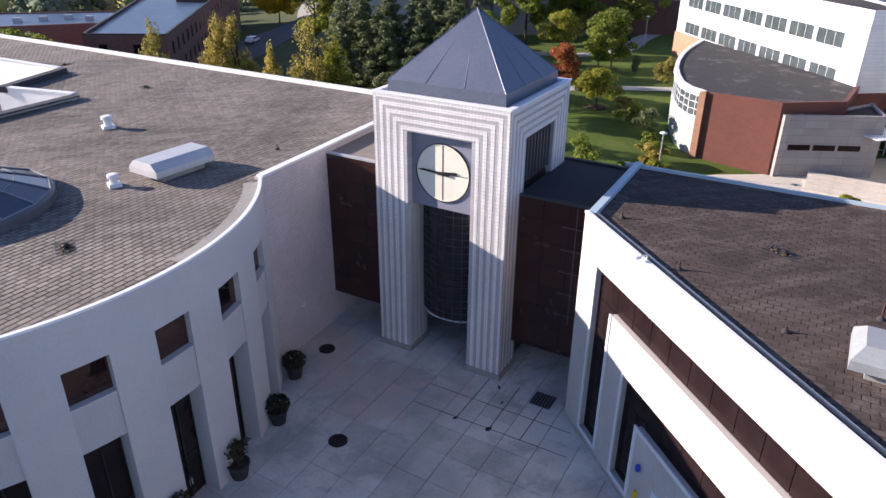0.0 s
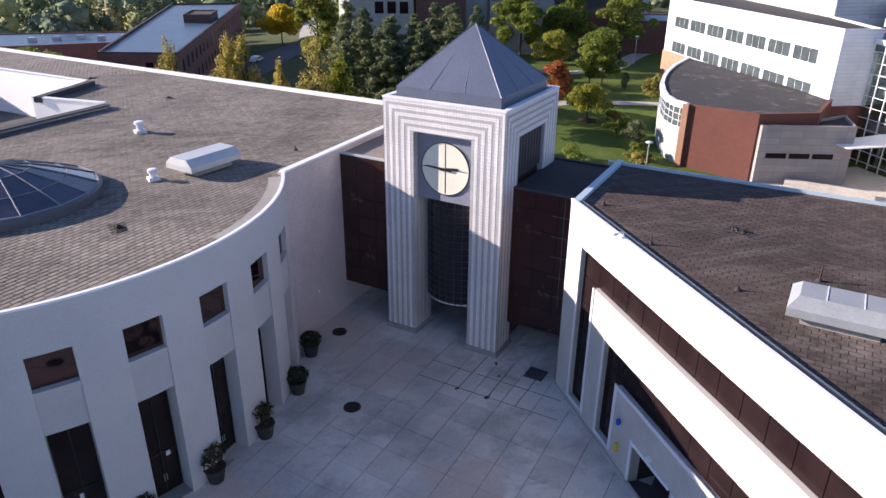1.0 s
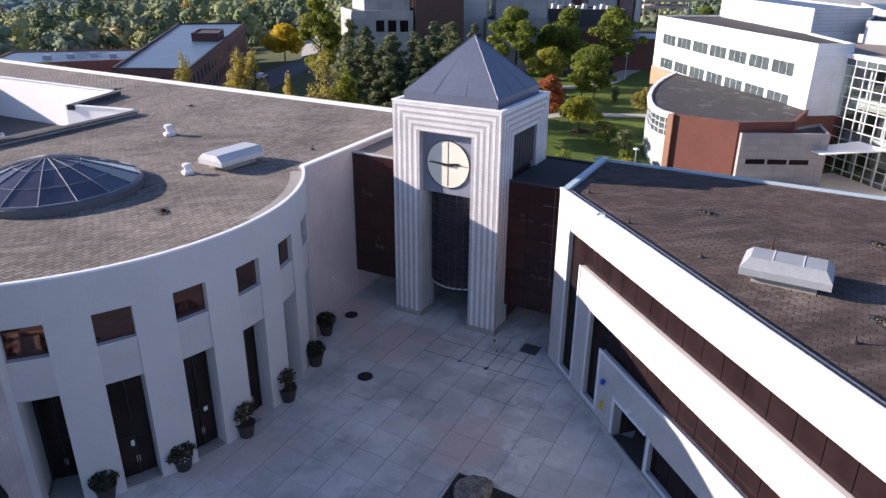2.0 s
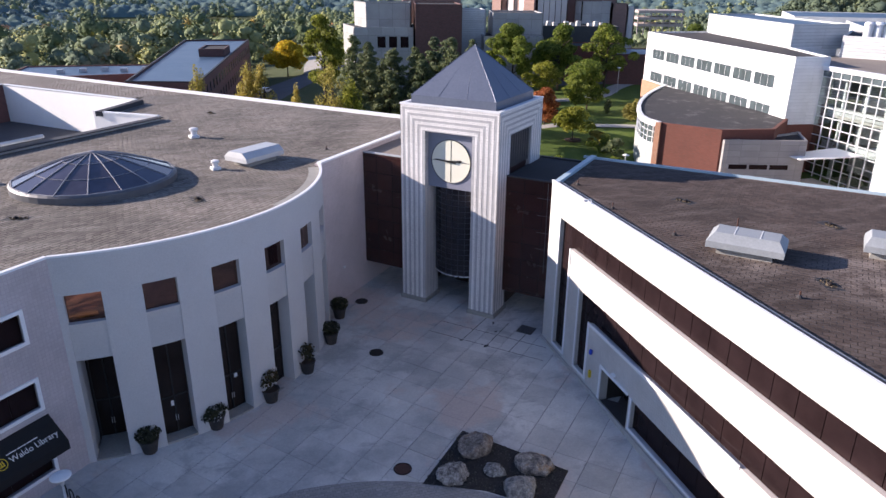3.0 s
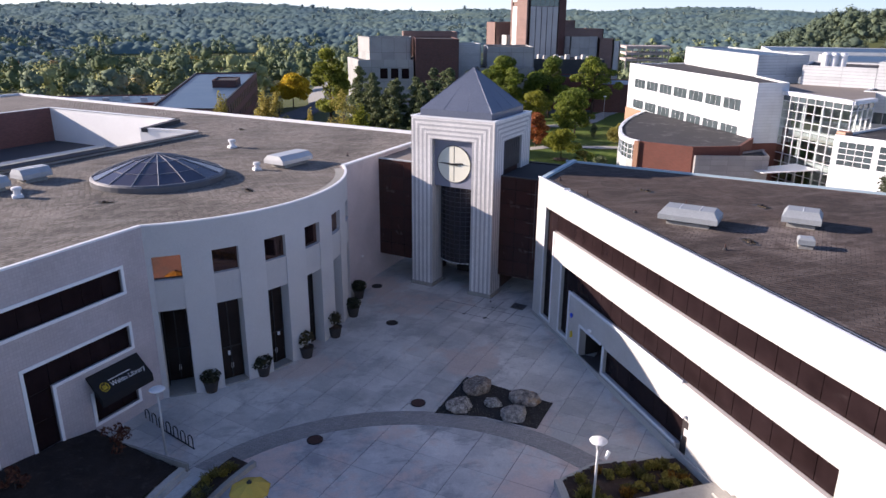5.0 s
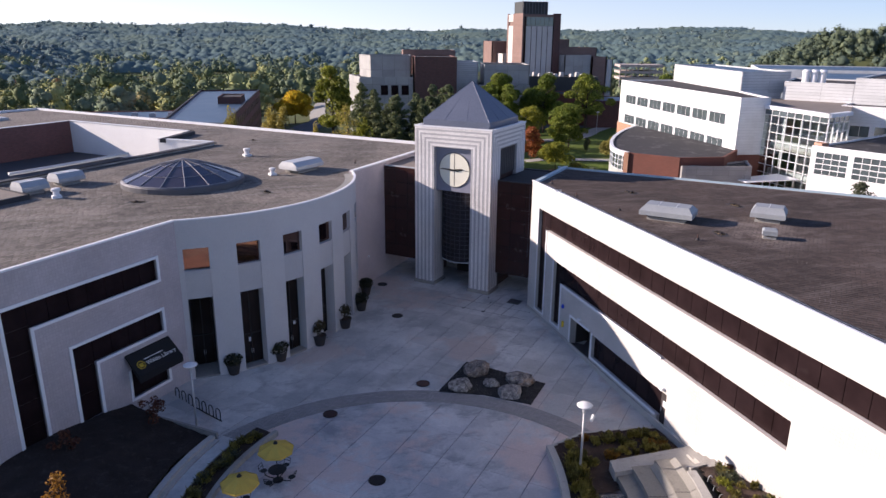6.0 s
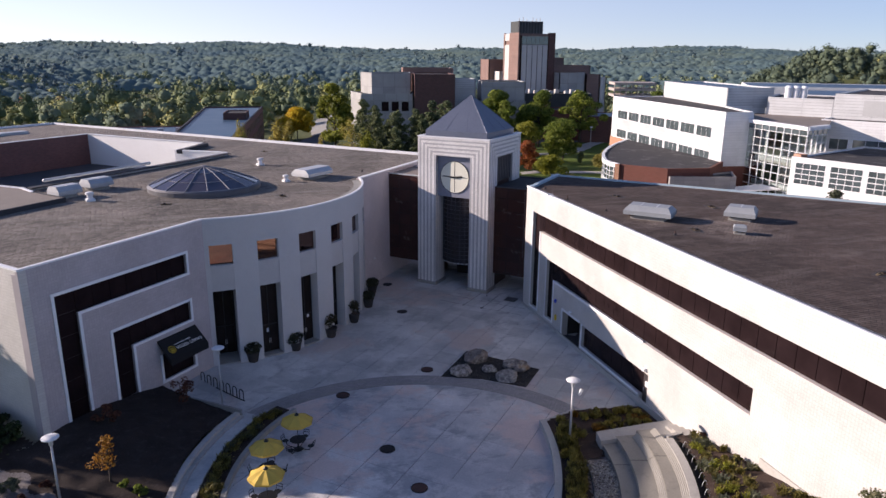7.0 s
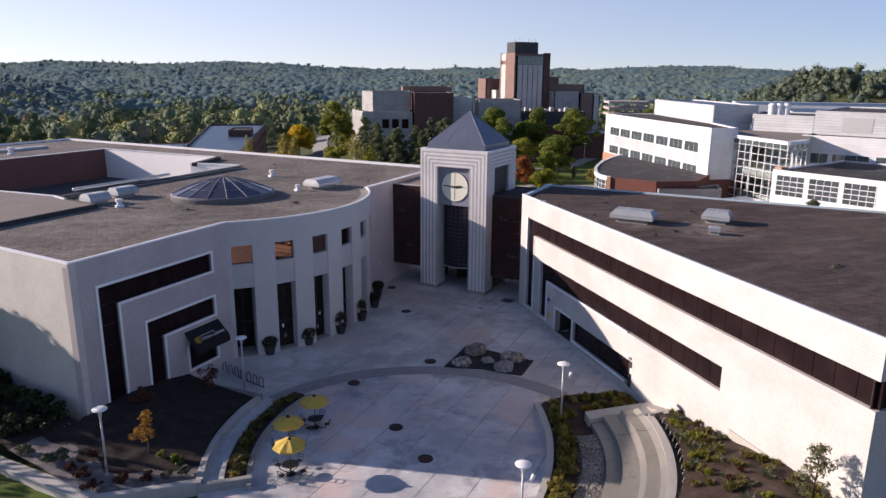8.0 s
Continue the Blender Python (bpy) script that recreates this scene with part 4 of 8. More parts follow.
part("parapet", Shape().box(-H - 0.04, -H - 0.04, TT - 0.1, H + 0.04, -H + 0.3, TT).box(-H - 0.04, H - 0.3, TT - 0.1, H + 0.04, H + 0.04, TT)
     .box(-H - 0.04, -H + 0.3, TT - 0.1, -H + 0.3, H - 0.3, TT).box(H - 0.3, -H + 0.3, TT - 0.1, H + 0.04, H - 0.3, TT), TRIM, tower, "white coping round the tower top")
E_ = H - 0.62
part("roof", Shape().put([(-E_, -E_, TT - 0.1), (E_, -E_, TT - 0.1), (E_, E_, TT - 0.1), (-E_, E_, TT - 0.1), (-E_, -E_, TT + 0.55), (E_, -E_, TT + 0.55), (E_, E_, TT + 0.55), (-E_, E_, TT + 0.55), (0, 0, 21.15)],
                         [(0, 1, 5, 4), (1, 2, 6, 5), (2, 3, 7, 6), (3, 0, 4, 7), (4, 5, 8), (5, 6, 8), (6, 7, 8), (7, 4, 8)]), PYRAMID, tower, "slate-blue metal pyramid roof")
sh = Shape()
for sx, sy in ((-1, -1), (1, -1), (1, 1), (-1, 1)):
    sh.tube((sx * E_, sy * E_, TT + 0.55), (0, 0, 21.17), 0.025, 0.02, 6)
part("ridge_cap", sh, PYRAMID, tower)
sh = Shape()
for q in range(4):
    for f in (-0.33, 0.33):
        a = Vector((f * 2 * E_ * 0.5, -E_, TT + 0.56))
        b = Vector((f * 0.5 * E_ * 0.5, -E_ * 0.25, 20.22))
        r = Matrix.Rotation(radians(90 * q), 3, "Z")
        sh.tube(r @ a, r @ b, 0.018, 0.018, 4)
part("seam", sh, PYRAMID, tower)
# clock
part("clock_panel", Shape().box(-OP, -H + 0.55, 10.6, OP, -H + 0.72, 14.98), PANEL_BLUE, tower, "blue-grey metal panel round the clock")
clock = part("clock", Shape().lathe([(1.66, 0), (1.66, 0.07), (1.60, 0.07), (1.60, 0.05), (0, 0.05)], 56, cap=False), DIAL, tower, "round cream clock dial", pose(0, -H + 0.56, 12.76, 90))
part("clock_rim", Shape().lathe([(1.66, 0), (1.70, 0), (1.70, 0.1), (1.66, 0.1)], 56, cap=False), BLACK, clock)
part("dial_joint", Shape().box(-0.03, -1.6, 0.045, 0.03, 1.6, 0.06), BLACK, clock)
part("dial_joint", Shape().box(-1.6, -0.022, 0.045, 1.6, 0.022, 0.058), BLACK, clock)
part("hour_hand", Shape().put([(-0.35, -0.09, 0.09), (-0.35, 0.09, 0.09), (0.85, 0.07, 0.09), (0.98, 0.0, 0.09), (0.85, -0.07, 0.09), (-0.35, -0.09, 0.12), (-0.35, 0.09, 0.12), (0.85, 0.07, 0.12), (0.98, 0.0, 0.12), (0.85, -0.07, 0.12)],
                              [(0, 1, 2, 3, 4), (9, 8, 7, 6, 5), (0, 5, 6, 1), (1, 6, 7, 2), (2, 7, 8, 3), (3, 8, 9, 4), (4, 9, 5, 0)]), BLACK, clock, "black hour hand", pose(0, 0, 0, 0, 0, 8))
part("minute_hand", Shape().put([(0.45, -0.09, 0.13), (0.45, 0.09, 0.13), (-1.25, 0.05, 0.13), (-1.4, 0.0, 0.13), (-1.25, -0.05, 0.13), (0.45, -0.09, 0.16), (0.45, 0.09, 0.16), (-1.25, 0.05, 0.16), (-1.4, 0.0, 0.16), (-1.25, -0.05, 0.16)],
                                [(0, 1, 2, 3, 4), (9, 8, 7, 6, 5), (0, 5, 6, 1), (1, 6, 7, 2), (2, 7, 8, 3), (3, 8, 9, 4), (4, 9, 5, 0)]), BLACK, clock, "black minute hand", pose(0, 0, 0, 0, 0, -3))
# bowed glass bay below the clock
BR, BYC = 2.55, -H + 3.35
bay = part("glass_bay", Shape().lathe([(BR, 3.2), (BR, 10.58)], 24, 0, BYC, 219, 321, cap=False), GLASS_BAY, tower, "dark bowed glass bay with pale grid bars", smooth=True)
part("bay_soffit", Shape().arc(0, BYC, 0.2, BR, 219, 321, 3.1, 3.19, 20), MULLION, bay)
BARS = grainy("bay_bar_metal", (0.07, 0.07, 0.085), (0.11, 0.11, 0.125), 0.4, 1, 20, 0.05, 0.5)
for k in range(17):
    z = 3.22 + k * 7.3 / 16
    part("glazing_bar", Shape().arc(0, BYC, BR + 0.003, BR + 0.045, 220, 320, z - 0.022, z + 0.022, 16), BARS, bay)
for k in range(9):
    a = 222 + 96 * k / 8
    part("glazing_bar", Shape().arc(0, BYC, BR + 0.006, BR + 0.04, a - 0.45, a + 0.45, 3.2, 10.55, 1), BARS, bay)
for k in range(9):
    part("edge_strip", Shape().arc(0, BYC, BR + 0.01, BR + 0.07, 226 + 9.9 * k, 233.5 + 9.9 * k, 3.12, 3.2, 3), TRIM, bay, "short white strip along the bay's foot")
# louvre on the flank
louvre = part("louvre", Shape().box(-OP + 0.02, -H + 0.3, 12.3, OP - 0.02, -H + 0.36, 14.85), LOUVRE, tower, "grey louvred vent", pose(0, 0, 0, 0, 0, 90))
for k in range(9):
    x = -OP + 0.2 + k * (2 * OP - 0.4) / 8
    part("slat", Shape().box(x - 0.05, -H + 0.14, 12.32, x + 0.05, -H + 0.3, 14.83), LOUVRE, louvre)
part("flank_wall", Shape().box(-OP, -H + 0.36, 0.6, OP, -H + 0.5, 15.0), MAROON, tower, "", pose(0, 0, 0, 0, 0, 90))
part("flank_wall", Shape().box(-OP, -H + 0.36, 0.6, OP, -H + 0.5, 15.0), MAROON, tower, "", pose(0, 0, 0, 0, 0, 270))
part("passage_wall", Shape().box(-OP, 1.2, 0.2, OP, 1.4, 10.6), PAINTED_SHADE, tower, "wall behind the passage painted dark as shade")

# ---- bridges beside the tower ----
BRIDGE = tiled("maroon_panels", (0.036, 0.013, 0.011), (0.048, 0.017, 0.014), (0.016, 0.007, 0.006), 1.5, 1.35, 0.0, 0.02, 0.22, True, 0, 0.2, 0.6)


def bridge(m, x0, x1, depth, z0, z1, roof, label):
    b = thing("link_bridge", label, "bridge", m)
    part("front_wall", Shape().box(x0, 0, z0, x1, 0.2, z1 - 0.1), BRIDGE, b)
    part("rear_wall", Shape().box(x0, depth - 0.2, z0, x1, depth, z1 - 0.1), BRIDGE, b)
    part("soffit", Shape().box(x0, 0.2, z0, x1, depth - 0.2, z0 + 0.2), PAINTED_SHADE, b)
    part("roof", Shape().box(x0, 0.25, z1 - 0.3, x1, depth - 0.25, z1 - 0.12), roof, b)
    for y in (-0.03, depth - 0.25):
        part("coping", Shape().box(x0, y, z1 - 0.1, x1, y + 0.28, z1), FLASHING if roof is ROOF_DARK else LAMP_METAL, b)
    return b


bridge(pose(3.95, 41.6, 0, 0, 0, -45), -0.1, 4.4, 6.2, 2.75, 12.5, ROOF_FLAT, "dark maroon glazed bridge between library and tower")
br_ = bridge(pose(13.55, 33.1, 0, 0, 0, -45), -0.1, 4.6, 7.4, 2.5, 12.0, ROOF_DARK, "dark maroon glazed bridge between tower and hall")
for z in (5.2, 6.55, 7.9, 9.25, 10.6):
    part("panel_joint", Shape().box(2.6, -0.015, z - 0.012, 4.2, 0.002, z + 0.012), LOUVRE, br_)
part("panel_joint", Shape().box(3.38, -0.016, 4.6, 3.41, 0.002, 11.8), LOUVRE, br_)

# ---- plaza ----
def under_arc(x, y):
    return math.hypot(x - PX, y - PY)


def in_court(x, y):
    """Whether the paved court covers a point."""
    if x > 22 or (x > 14.9 and y < 28.4) or x + y > 60 or y > 46 or under_arc(x, y) < 15.75:
        return False
    if math.hypot(x - CX, y - CY) < CR + 0.1 and x < 0.2 and y < 37.5:
        return False
    if x < 3 and (y - 36.96) > 1.12 * (x - 0.03) and x > CX + 10:
        return False
    if (x + 25.4) * 0.7377 - (y - 10.6) * 0.6752 < 0.1:
        return False
    if x < CX and y > 21.6:
        return False
    if y < 6.6 or (x < -12.8 and y < 13.2 + 0.0 * x):
        return False
    if x < -13 and y < 13 + (-13 - x) * 0.75:
        return False
    return True


sh = Shape()
S = 1.92
ca = math.cos(radians(45))
step = 1.0
cells = [(i * step, j * step) for i in range(-26, 24) for j in range(2, 48)]
v, f, idx = [], [], {}
for x, y in cells:
    if not any(in_court(x + a, y + b) for a in (-1, 0.5, 2) for b in (-1, 0.5, 2)):
        continue
    q = []
    for p in ((x, y), (x + step, y), (x + step, y + step), (x, y + step)):
        if p not in idx:
            idx[p] = len(v)
            v.append((*p, gz(*p) - 0.035))
        q.append(idx[p])
    f.append(tuple(q))
court = lone("pavement", sh.put(v, f), JOINT, "court of square concrete slabs with dark joints", "pavement", kind="structure")


def paver_mesh(kind):
    sh = Shape()
    sh.slab(-S / 2 + 0.005, -S / 2 + 0.016, -0.12, S / 2 - 0.005, S / 2 - 0.016, 0.0, 0.010)
    return mesh_of("slab", sh, SLAB)


slab_me = paver_mesh(0)
ROCKBED = [(5.75, 18.95), (2.3, 15.3), (5.4, 13.85), (8.15, 11.6), (10.35, 13.9)]


def inside(pt, poly):
    x, y = pt
    r = False
    for (xa, ya), (xb, yb) in zip(poly, poly[1:] + poly[:1]):
        if (ya > y) != (yb > y) and x < (xb - xa) * (y - ya) / (yb - ya) + xa:
            r = not r
    return r


def cut(poly, nx, ny, c):
    """The part of a convex outline where nx * x + ny * y >= c."""
    out = []
    for (xa, ya), (xb, yb) in zip(poly, poly[1:] + poly[:1]):
        a, b = nx * xa + ny * ya - c, nx * xb + ny * yb - c
        if a >= 0:
            out.append((xa, ya))
        if (a >= 0) != (b >= 0):
            k = a / (a - b)
            out.append((xa + k * (xb - xa), ya + k * (yb - ya)))
    return out


def area(p):
    return 0.5 * abs(sum(xa * yb - xb * ya for (xa, ya), (xb, yb) in zip(p, p[1:] + p[:1])))


rng = random.Random(4)
for i in range(-30, 30):
    for j in range(-26, 34):
        u, w = i * S, j * S
        x, y = 8.98 + ca * (u - w), 29.2 + ca * (u + w)
        h2 = S * ca
        rim = [(x + h2, y), (x, y + h2), (x - h2, y), (x, y - h2), (x + h2 / 2, y + h2 / 2), (x - h2 / 2, y + h2 / 2), (x + h2 / 2, y - h2 / 2), (x - h2 / 2, y - h2 / 2)]
        if not (in_court(x, y) or any(in_court(*p) for p in rim)):
            continue
        nrm = Vector((gz(x - 0.5, y) - gz(x + 0.5, y), gz(x, y - 0.5) - gz(x, y + 0.5), 1)).normalized()
        q = Vector((0, 0, 1)).rotation_difference(nrm).to_matrix().to_4x4()
        m = Matrix.Translation((x, y, gz(x, y) + rng.uniform(-0.004, 0.004))) @ q @ pose(0, 0, 0, 0, 0, 45)
        me = slab_me
        if min(under_arc(*p) for p in rim) < 15.7:
            # trimmed along the ring of pavers
            a = math.atan2(y - PY, x - PX)
            ring_x, ring_y = math.cos(a), math.sin(a)
            b = a - radians(45)
            quad = [(-S / 2 + 0.005, -S / 2 + 0.016), (S / 2 - 0.005, -S / 2 + 0.016), (S / 2 - 0.005, S / 2 - 0.016), (-S / 2 + 0.005, S / 2 - 0.016)]
            quad = cut(quad, math.cos(b), math.sin(b), 15.72 - (x - PX) * ring_x - (y - PY) * ring_y)
            if len(quad) < 3 or area(quad) < 0.02:
                continue
            me = mesh_of("slab", Shape().prism(quad, -0.12, 0.0), SLAB)
        ob = new("slab", me)
        ob.parent = court
        ob.matrix_basis = m

# round plaza with its ring of dark pavers
ring = lone("paver_ring", Shape().arc(PX, PY, 14.1, 15.75, -6, 142, -0.1, 0.016, 90), PAVER, "curved band of dark pavers", "paving", kind="structure")
for r0, r1 in ((14.42, 14.50), (15.28, 15.36)):
    part("pale_course", Shape().arc(PX, PY, r0, r1, -6, 142, -0.1, 0.022, 90), CONCRETE_DIM, ring)
disc = lone("round_plaza", Shape().lathe([(0.0, -0.14), (14.1, -0.14), (14.1, -0.03), (0.0, -0.03)], 72, PX, PY, cap=False), JOINT, "round plaza of large concrete slabs", "pavement", kind="structure")
D_S = 2.9
# its warm patches are part reddish dirt, part pinkish sunlight painted on the slabs
PLAZA = paving("plaza_slab_stained_sunlit", (0.42, 0.42, 0.432), (0.67, 0.655, 0.635), (0.28, 0.285, 0.30), (0.68, 0.52, 0.46), 0.10, 0.47)
big = mesh_of("slab", Shape().slab(-D_S / 2 + 0.006, -D_S / 2 + 0.02, -0.1, D_S / 2 - 0.006, D_S / 2 - 0.02, 0.0, 0.012), PLAZA)
rr = math.cos(radians(47)), math.sin(radians(47))
for i in range(-6, 7):
    for j in range(-6, 7):
        lx, ly = i * D_S, j * D_S
        far = max(math.hypot(lx + a * D_S / 2, ly + b * D_S / 2) for a in (-1, 1) for b in (-1, 1))
        me = big
        if far > 14.1:
            quad = [(lx - D_S / 2 + 0.006, ly - D_S / 2 + 0.02), (lx + D_S / 2 - 0.006, ly - D_S / 2 + 0.02), (lx + D_S / 2 - 0.006, ly + D_S / 2 - 0.02), (lx - D_S / 2 + 0.006, ly + D_S / 2 - 0.02)]
            for k in range(72):
                quad = cut(quad, -math.cos(radians(5 * k)), -math.sin(radians(5 * k)), -14.12) if quad else quad
            if len(quad) < 3 or area(quad) < 0.05:
                continue
            me = mesh_of("slab", Shape().prism([(qx - lx, qy - ly) for qx, qy in quad], -0.1, 0.0), PLAZA)
        ob = new("slab", me)
        ob.parent = disc
        ob.matrix_basis = pose(PX + rr[0] * lx - rr[1] * ly, PY + rr[1] * lx + rr[0] * ly, 0.0, 0, 0, 47)
# paving that runs on past the ring, towards the open end
lone("pavement", Shape().box(-16.5, -26, -0.2, 3.2, 1.6, -0.02), SLAB, "plain concrete paving at the plaza's open end", "pavement", kind="structure")

lids = [(2.9, 37.8, 0), (2.42, 29.05, 0), (1.5, 16.75, 1), (-5.9, 14.32, 1), (-4.3, 5.95, 0), (-3.4, 1.2, 1)]
for x, y, rust in lids:
    m = pose(x, y, max(gz(x, y), 0.012) + 0.022)
    lid = lone("manhole_cover", Shape().lathe([(0.46, -0.02), (0.46, 0.012), (0.43, 0.022), (0.40, 0.012), (0.36, 0.018), (0.0, 0.022)], 24, cap=False), RUST_LID if rust else IRON,
               "rusty round manhole cover set in concrete" if rust else "dark round manhole cover set in concrete", "manhole cover", m, "manhole covers")
    part("rim", Shape().lathe([(0.47, -0.02), (0.47, 0.016), (0.52, 0.016), (0.52, -0.02)], 24, cap=False), IRON, lid)
for x, y in ((15.0 - 0.75, 29.4),):
    g = lone("floor_grate", Shape().box(-0.62, -0.62, -0.02, 0.62, 0.62, 0.012), LOUVRE, "dark square floor grate beside the hall", "grate", pose(x, y, gz(x, y) + 0.004, 0, 0, 45))
    for k in range(7):
        part("bar", Shape().box(-0.6, -0.55 + k * 0.18, 0.012, 0.6, -0.5 + k * 0.18, 0.03), IRON, g)
rng = random.Random(12)
TAR = grainy("tar_seal", (0.012, 0.012, 0.013), (0.03, 0.03, 0.03), 0.6, 2, 20, 0.2)
for x, y, s in ((8.95, 29.25, 0.22), (10.45, 27.9, 0.30), (11.9, 29.8, 0.16), (12.2, 31.2, 0.22)):
    pts = [(s * rng.uniform(0.5, 1.2) * math.cos(a), 0.5 * s * rng.uniform(0.5, 1.2) * math.sin(a)) for a in np.linspace(0, 6.28, 11)[:-1]]
    lone("tar_patch", Shape().prism(pts, -0.01, 0.004), TAR, "black tar patch on a slab joint", "patch", pose(x, y, gz(x, y) + 0.006, 0, 0, rng.uniform(0, 90)), "tar patches")
sh = Shape()
for (xa, ya), (xb, yb) in (((7.0, 31.3), (13.6, 24.8)), ((8.4, 32.6), (14.6, 26.4)), ((8.95, 29.2), (12.3, 32.5)), ((10.4, 27.85), (13.4, 30.9)), ((11.7, 26.6), (14.5, 29.3))):
    for k in range(10):
        a, b = Vector((xa, ya)).lerp(Vector((xb, yb)), k / 10), Vector((xa, ya)).lerp(Vector((xb, yb)), (k + 1) / 10)
        t = (b - a).normalized() * 0.025
        z = 0.008
        sh.put([(a.x - t.y, a.y + t.x, gz(*a) + z), (a.x + t.y, a.y - t.x, gz(*a) + z), (b.x + t.y, b.y - t.x, gz(*b) + z), (b.x - t.y, b.y + t.x, gz(*b) + z)], [(0, 1, 2, 3)])
lone("joint_seal", sh, TAR, "dark sealed joints between slabs", "joint seal", kind="stuff")

# ---- rock bed ----
n = len(ROCKBED)
rock_top = Shape().put([(x, y, gz(x, y) - 0.1) for x, y in ROCKBED] + [(x, y, gz(x, y) + 0.05) for x, y in ROCKBED], [tuple(range(n - 1, -1, -1)), tuple(range(n, 2 * n))] + [(i, (i + 1) % n, n + (i + 1) % n, n + i) for i in range(n)])
bed = lone("rock_bed", rock_top, DARK_GRAVEL, "dark gravel bed for boulders, flush with the paving", "gravel bed", kind="structure")
PEB = leafy("dark_pebbles", (0.02, 0.018, 0.018), (0.055, 0.05, 0.048), (0.12, 0.11, 0.105), 0.0)
rng = np.random.RandomState(8)
v, f = [], []
while len(v) < 8 * 1500:
    x, y, s, b = 2.3 + 8.1 * rng.rand(), 11.6 + 7.4 * rng.rand(), 0.03 + 0.05 * rng.rand(), rng.rand() * 3
    if not inside((x, y), ROCKBED):
        continue
    n0, z = len(v), gz(x, y) + 0.045
    v += [(x + s * math.cos(b + q), y + s * 0.75 * math.sin(b + q), z) for q in (0, 1.57, 3.14, 4.71)] + [(x + 0.5 * s * math.cos(b + q + 0.3), y + 0.4 * s * math.sin(b + q + 0.3), z + s * 0.7) for q in (0, 1.57, 3.14, 4.71)]
    f += [(n0 + 4, n0 + 5, n0 + 6, n0 + 7)] + [(n0 + i, n0 + (i + 1) % 4, n0 + 4 + (i + 1) % 4, n0 + 4 + i) for i in range(4)]
lone("pebbles", Shape().put(v, f), PEB, "dark loose stones round the boulders", "pebbles", kind="stuff")


def rocky(name, dark, mid, light, streak, scale=2.2):
    """Broken stone: pale faces, dark crevices and mineral streaks."""
    n = Nodes(name, 0.9, 0, 0.25)
    c = n.at()
    a, b = n.noise(scale, c, 9.0, 0.72), n.noise(scale * 5, c, 6.0, 0.75)
    col = n.ramp(a, [(0.36, dark), (0.5, mid), (0.62, light)])
    col = n.mix(col, n.ramp(b, [(0.38, (0.45, 0.44, 0.44)), (0.6, (1.2, 1.2, 1.18))]), 0.8, "MULTIPLY")
    col = n.mix(col, streak, n.ramp(n.noise(scale * 0.7, c, 4.0, 0.6), [(0.54, (0, 0, 0)), (0.66, (0.7, 0.7, 0.7))]))
    n.color(col).bump(a, 1.0, 0.25)
    return n.mat


ROCK_PALE = rocky("pale_fractured_rock", (0.06, 0.055, 0.055), (0.40, 0.375, 0.35), (0.66, 0.63, 0.58), (0.20, 0.18, 0.16), 3.2)
ROCK_GREY = rocky("grey_rock", (0.14, 0.14, 0.145), (0.34, 0.33, 0.32), (0.50, 0.48, 0.455), (0.30, 0.25, 0.20), 2.0)
ROCK_TAN = rocky("tan_streaked_rock", (0.09, 0.085, 0.085), (0.30, 0.27, 0.245), (0.52, 0.47, 0.41), (0.42, 0.24, 0.11), 2.2)
ROCK_BROWN = rocky("brown_grey_rock", (0.10, 0.088, 0.08), (0.26, 0.23, 0.205), (0.40, 0.36, 0.325), (0.25, 0.17, 0.11), 1.8)


def boulder(seed, sx, sy, sz, m, label, mat=None, planes=9, rough=1.0):
    """A rock: a rough lump cut flat by fracture planes."""
    r = random.Random(seed)
    bm = bmesh.new()
    bmesh.ops.create_icosphere(bm, subdivisions=5, radius=1.0)
    off = Vector((r.uniform(0, 50), r.uniform(0, 50), r.uniform(0, 50)))
    cuts = [(Vector((r.gauss(0, 1), r.gauss(0, 1), r.gauss(0.3, 0.8))).normalized(), r.uniform(0.62, 0.95)) for _ in range(planes)]
    for v in bm.verts:
        p = v.co.copy()
        d = 1 + 0.26 * noise.noise(p * 1.1 + off)
        for n_, k_ in cuts:
            d = min(d, k_ / max(0.05, p.dot(n_)))
        d += rough * (0.07 * noise.noise(p * 2.7 + off) + 0.05 * abs(noise.noise(p * 5.5 + off)) + 0.03 * noise.noise(p * 12 + off))
        v.co = Vector((p.x * sx, p.y * sy, p.z * sz)) * d
        v.co.z = max(v.co.z, -0.2 * sz)
    me = bpy.data.meshes.new("boulder")
    bm.to_mesh(me)
    bm.free()
    me.materials.append(mat)
    ob = new("boulder", me)
    ob.matrix_basis = m
    return tagged(ob, label, "boulder", "boulders in the gravel bed")


boulder(1, 1.2, 0.95, 0.72, pose(6.0, 17.2, 0.25 + gz(6.0, 17.2) - 0.04, 0, 0, 20), "large rounded brown-grey boulder on dark gravel", ROCK_BROWN, 6, 1.0)
boulder(2, 1.05, 0.85, 0.5, pose(4.1, 15.4, 0.2 + gz(4.1, 15.4) - 0.04, 0, 0, 40), "pale fractured boulder on dark gravel", ROCK_PALE, 12, 2.2)
boulder(3, 0.62, 0.5, 0.34, pose(6.35, 15.0, 0.18 + gz(6.35, 15.0) - 0.04, 0, 0, -20), "small pale pitted boulder on dark gravel", ROCK_PALE, 8, 2.4)
boulder(4, 0.98, 0.85, 0.62, pose(7.2, 13.3, 0.22 + gz(7.2, 13.3) - 0.04, 0, 0, 10), "pointed grey boulder on dark gravel", ROCK_GREY, 10, 0.9)
boulder(5, 1.35, 0.85, 0.58, pose(8.8, 14.7, 0.22 + gz(8.8, 14.7) - 0.04, 0, 0, -35), "long tan-streaked boulder on dark gravel", ROCK_TAN, 11, 1.0)

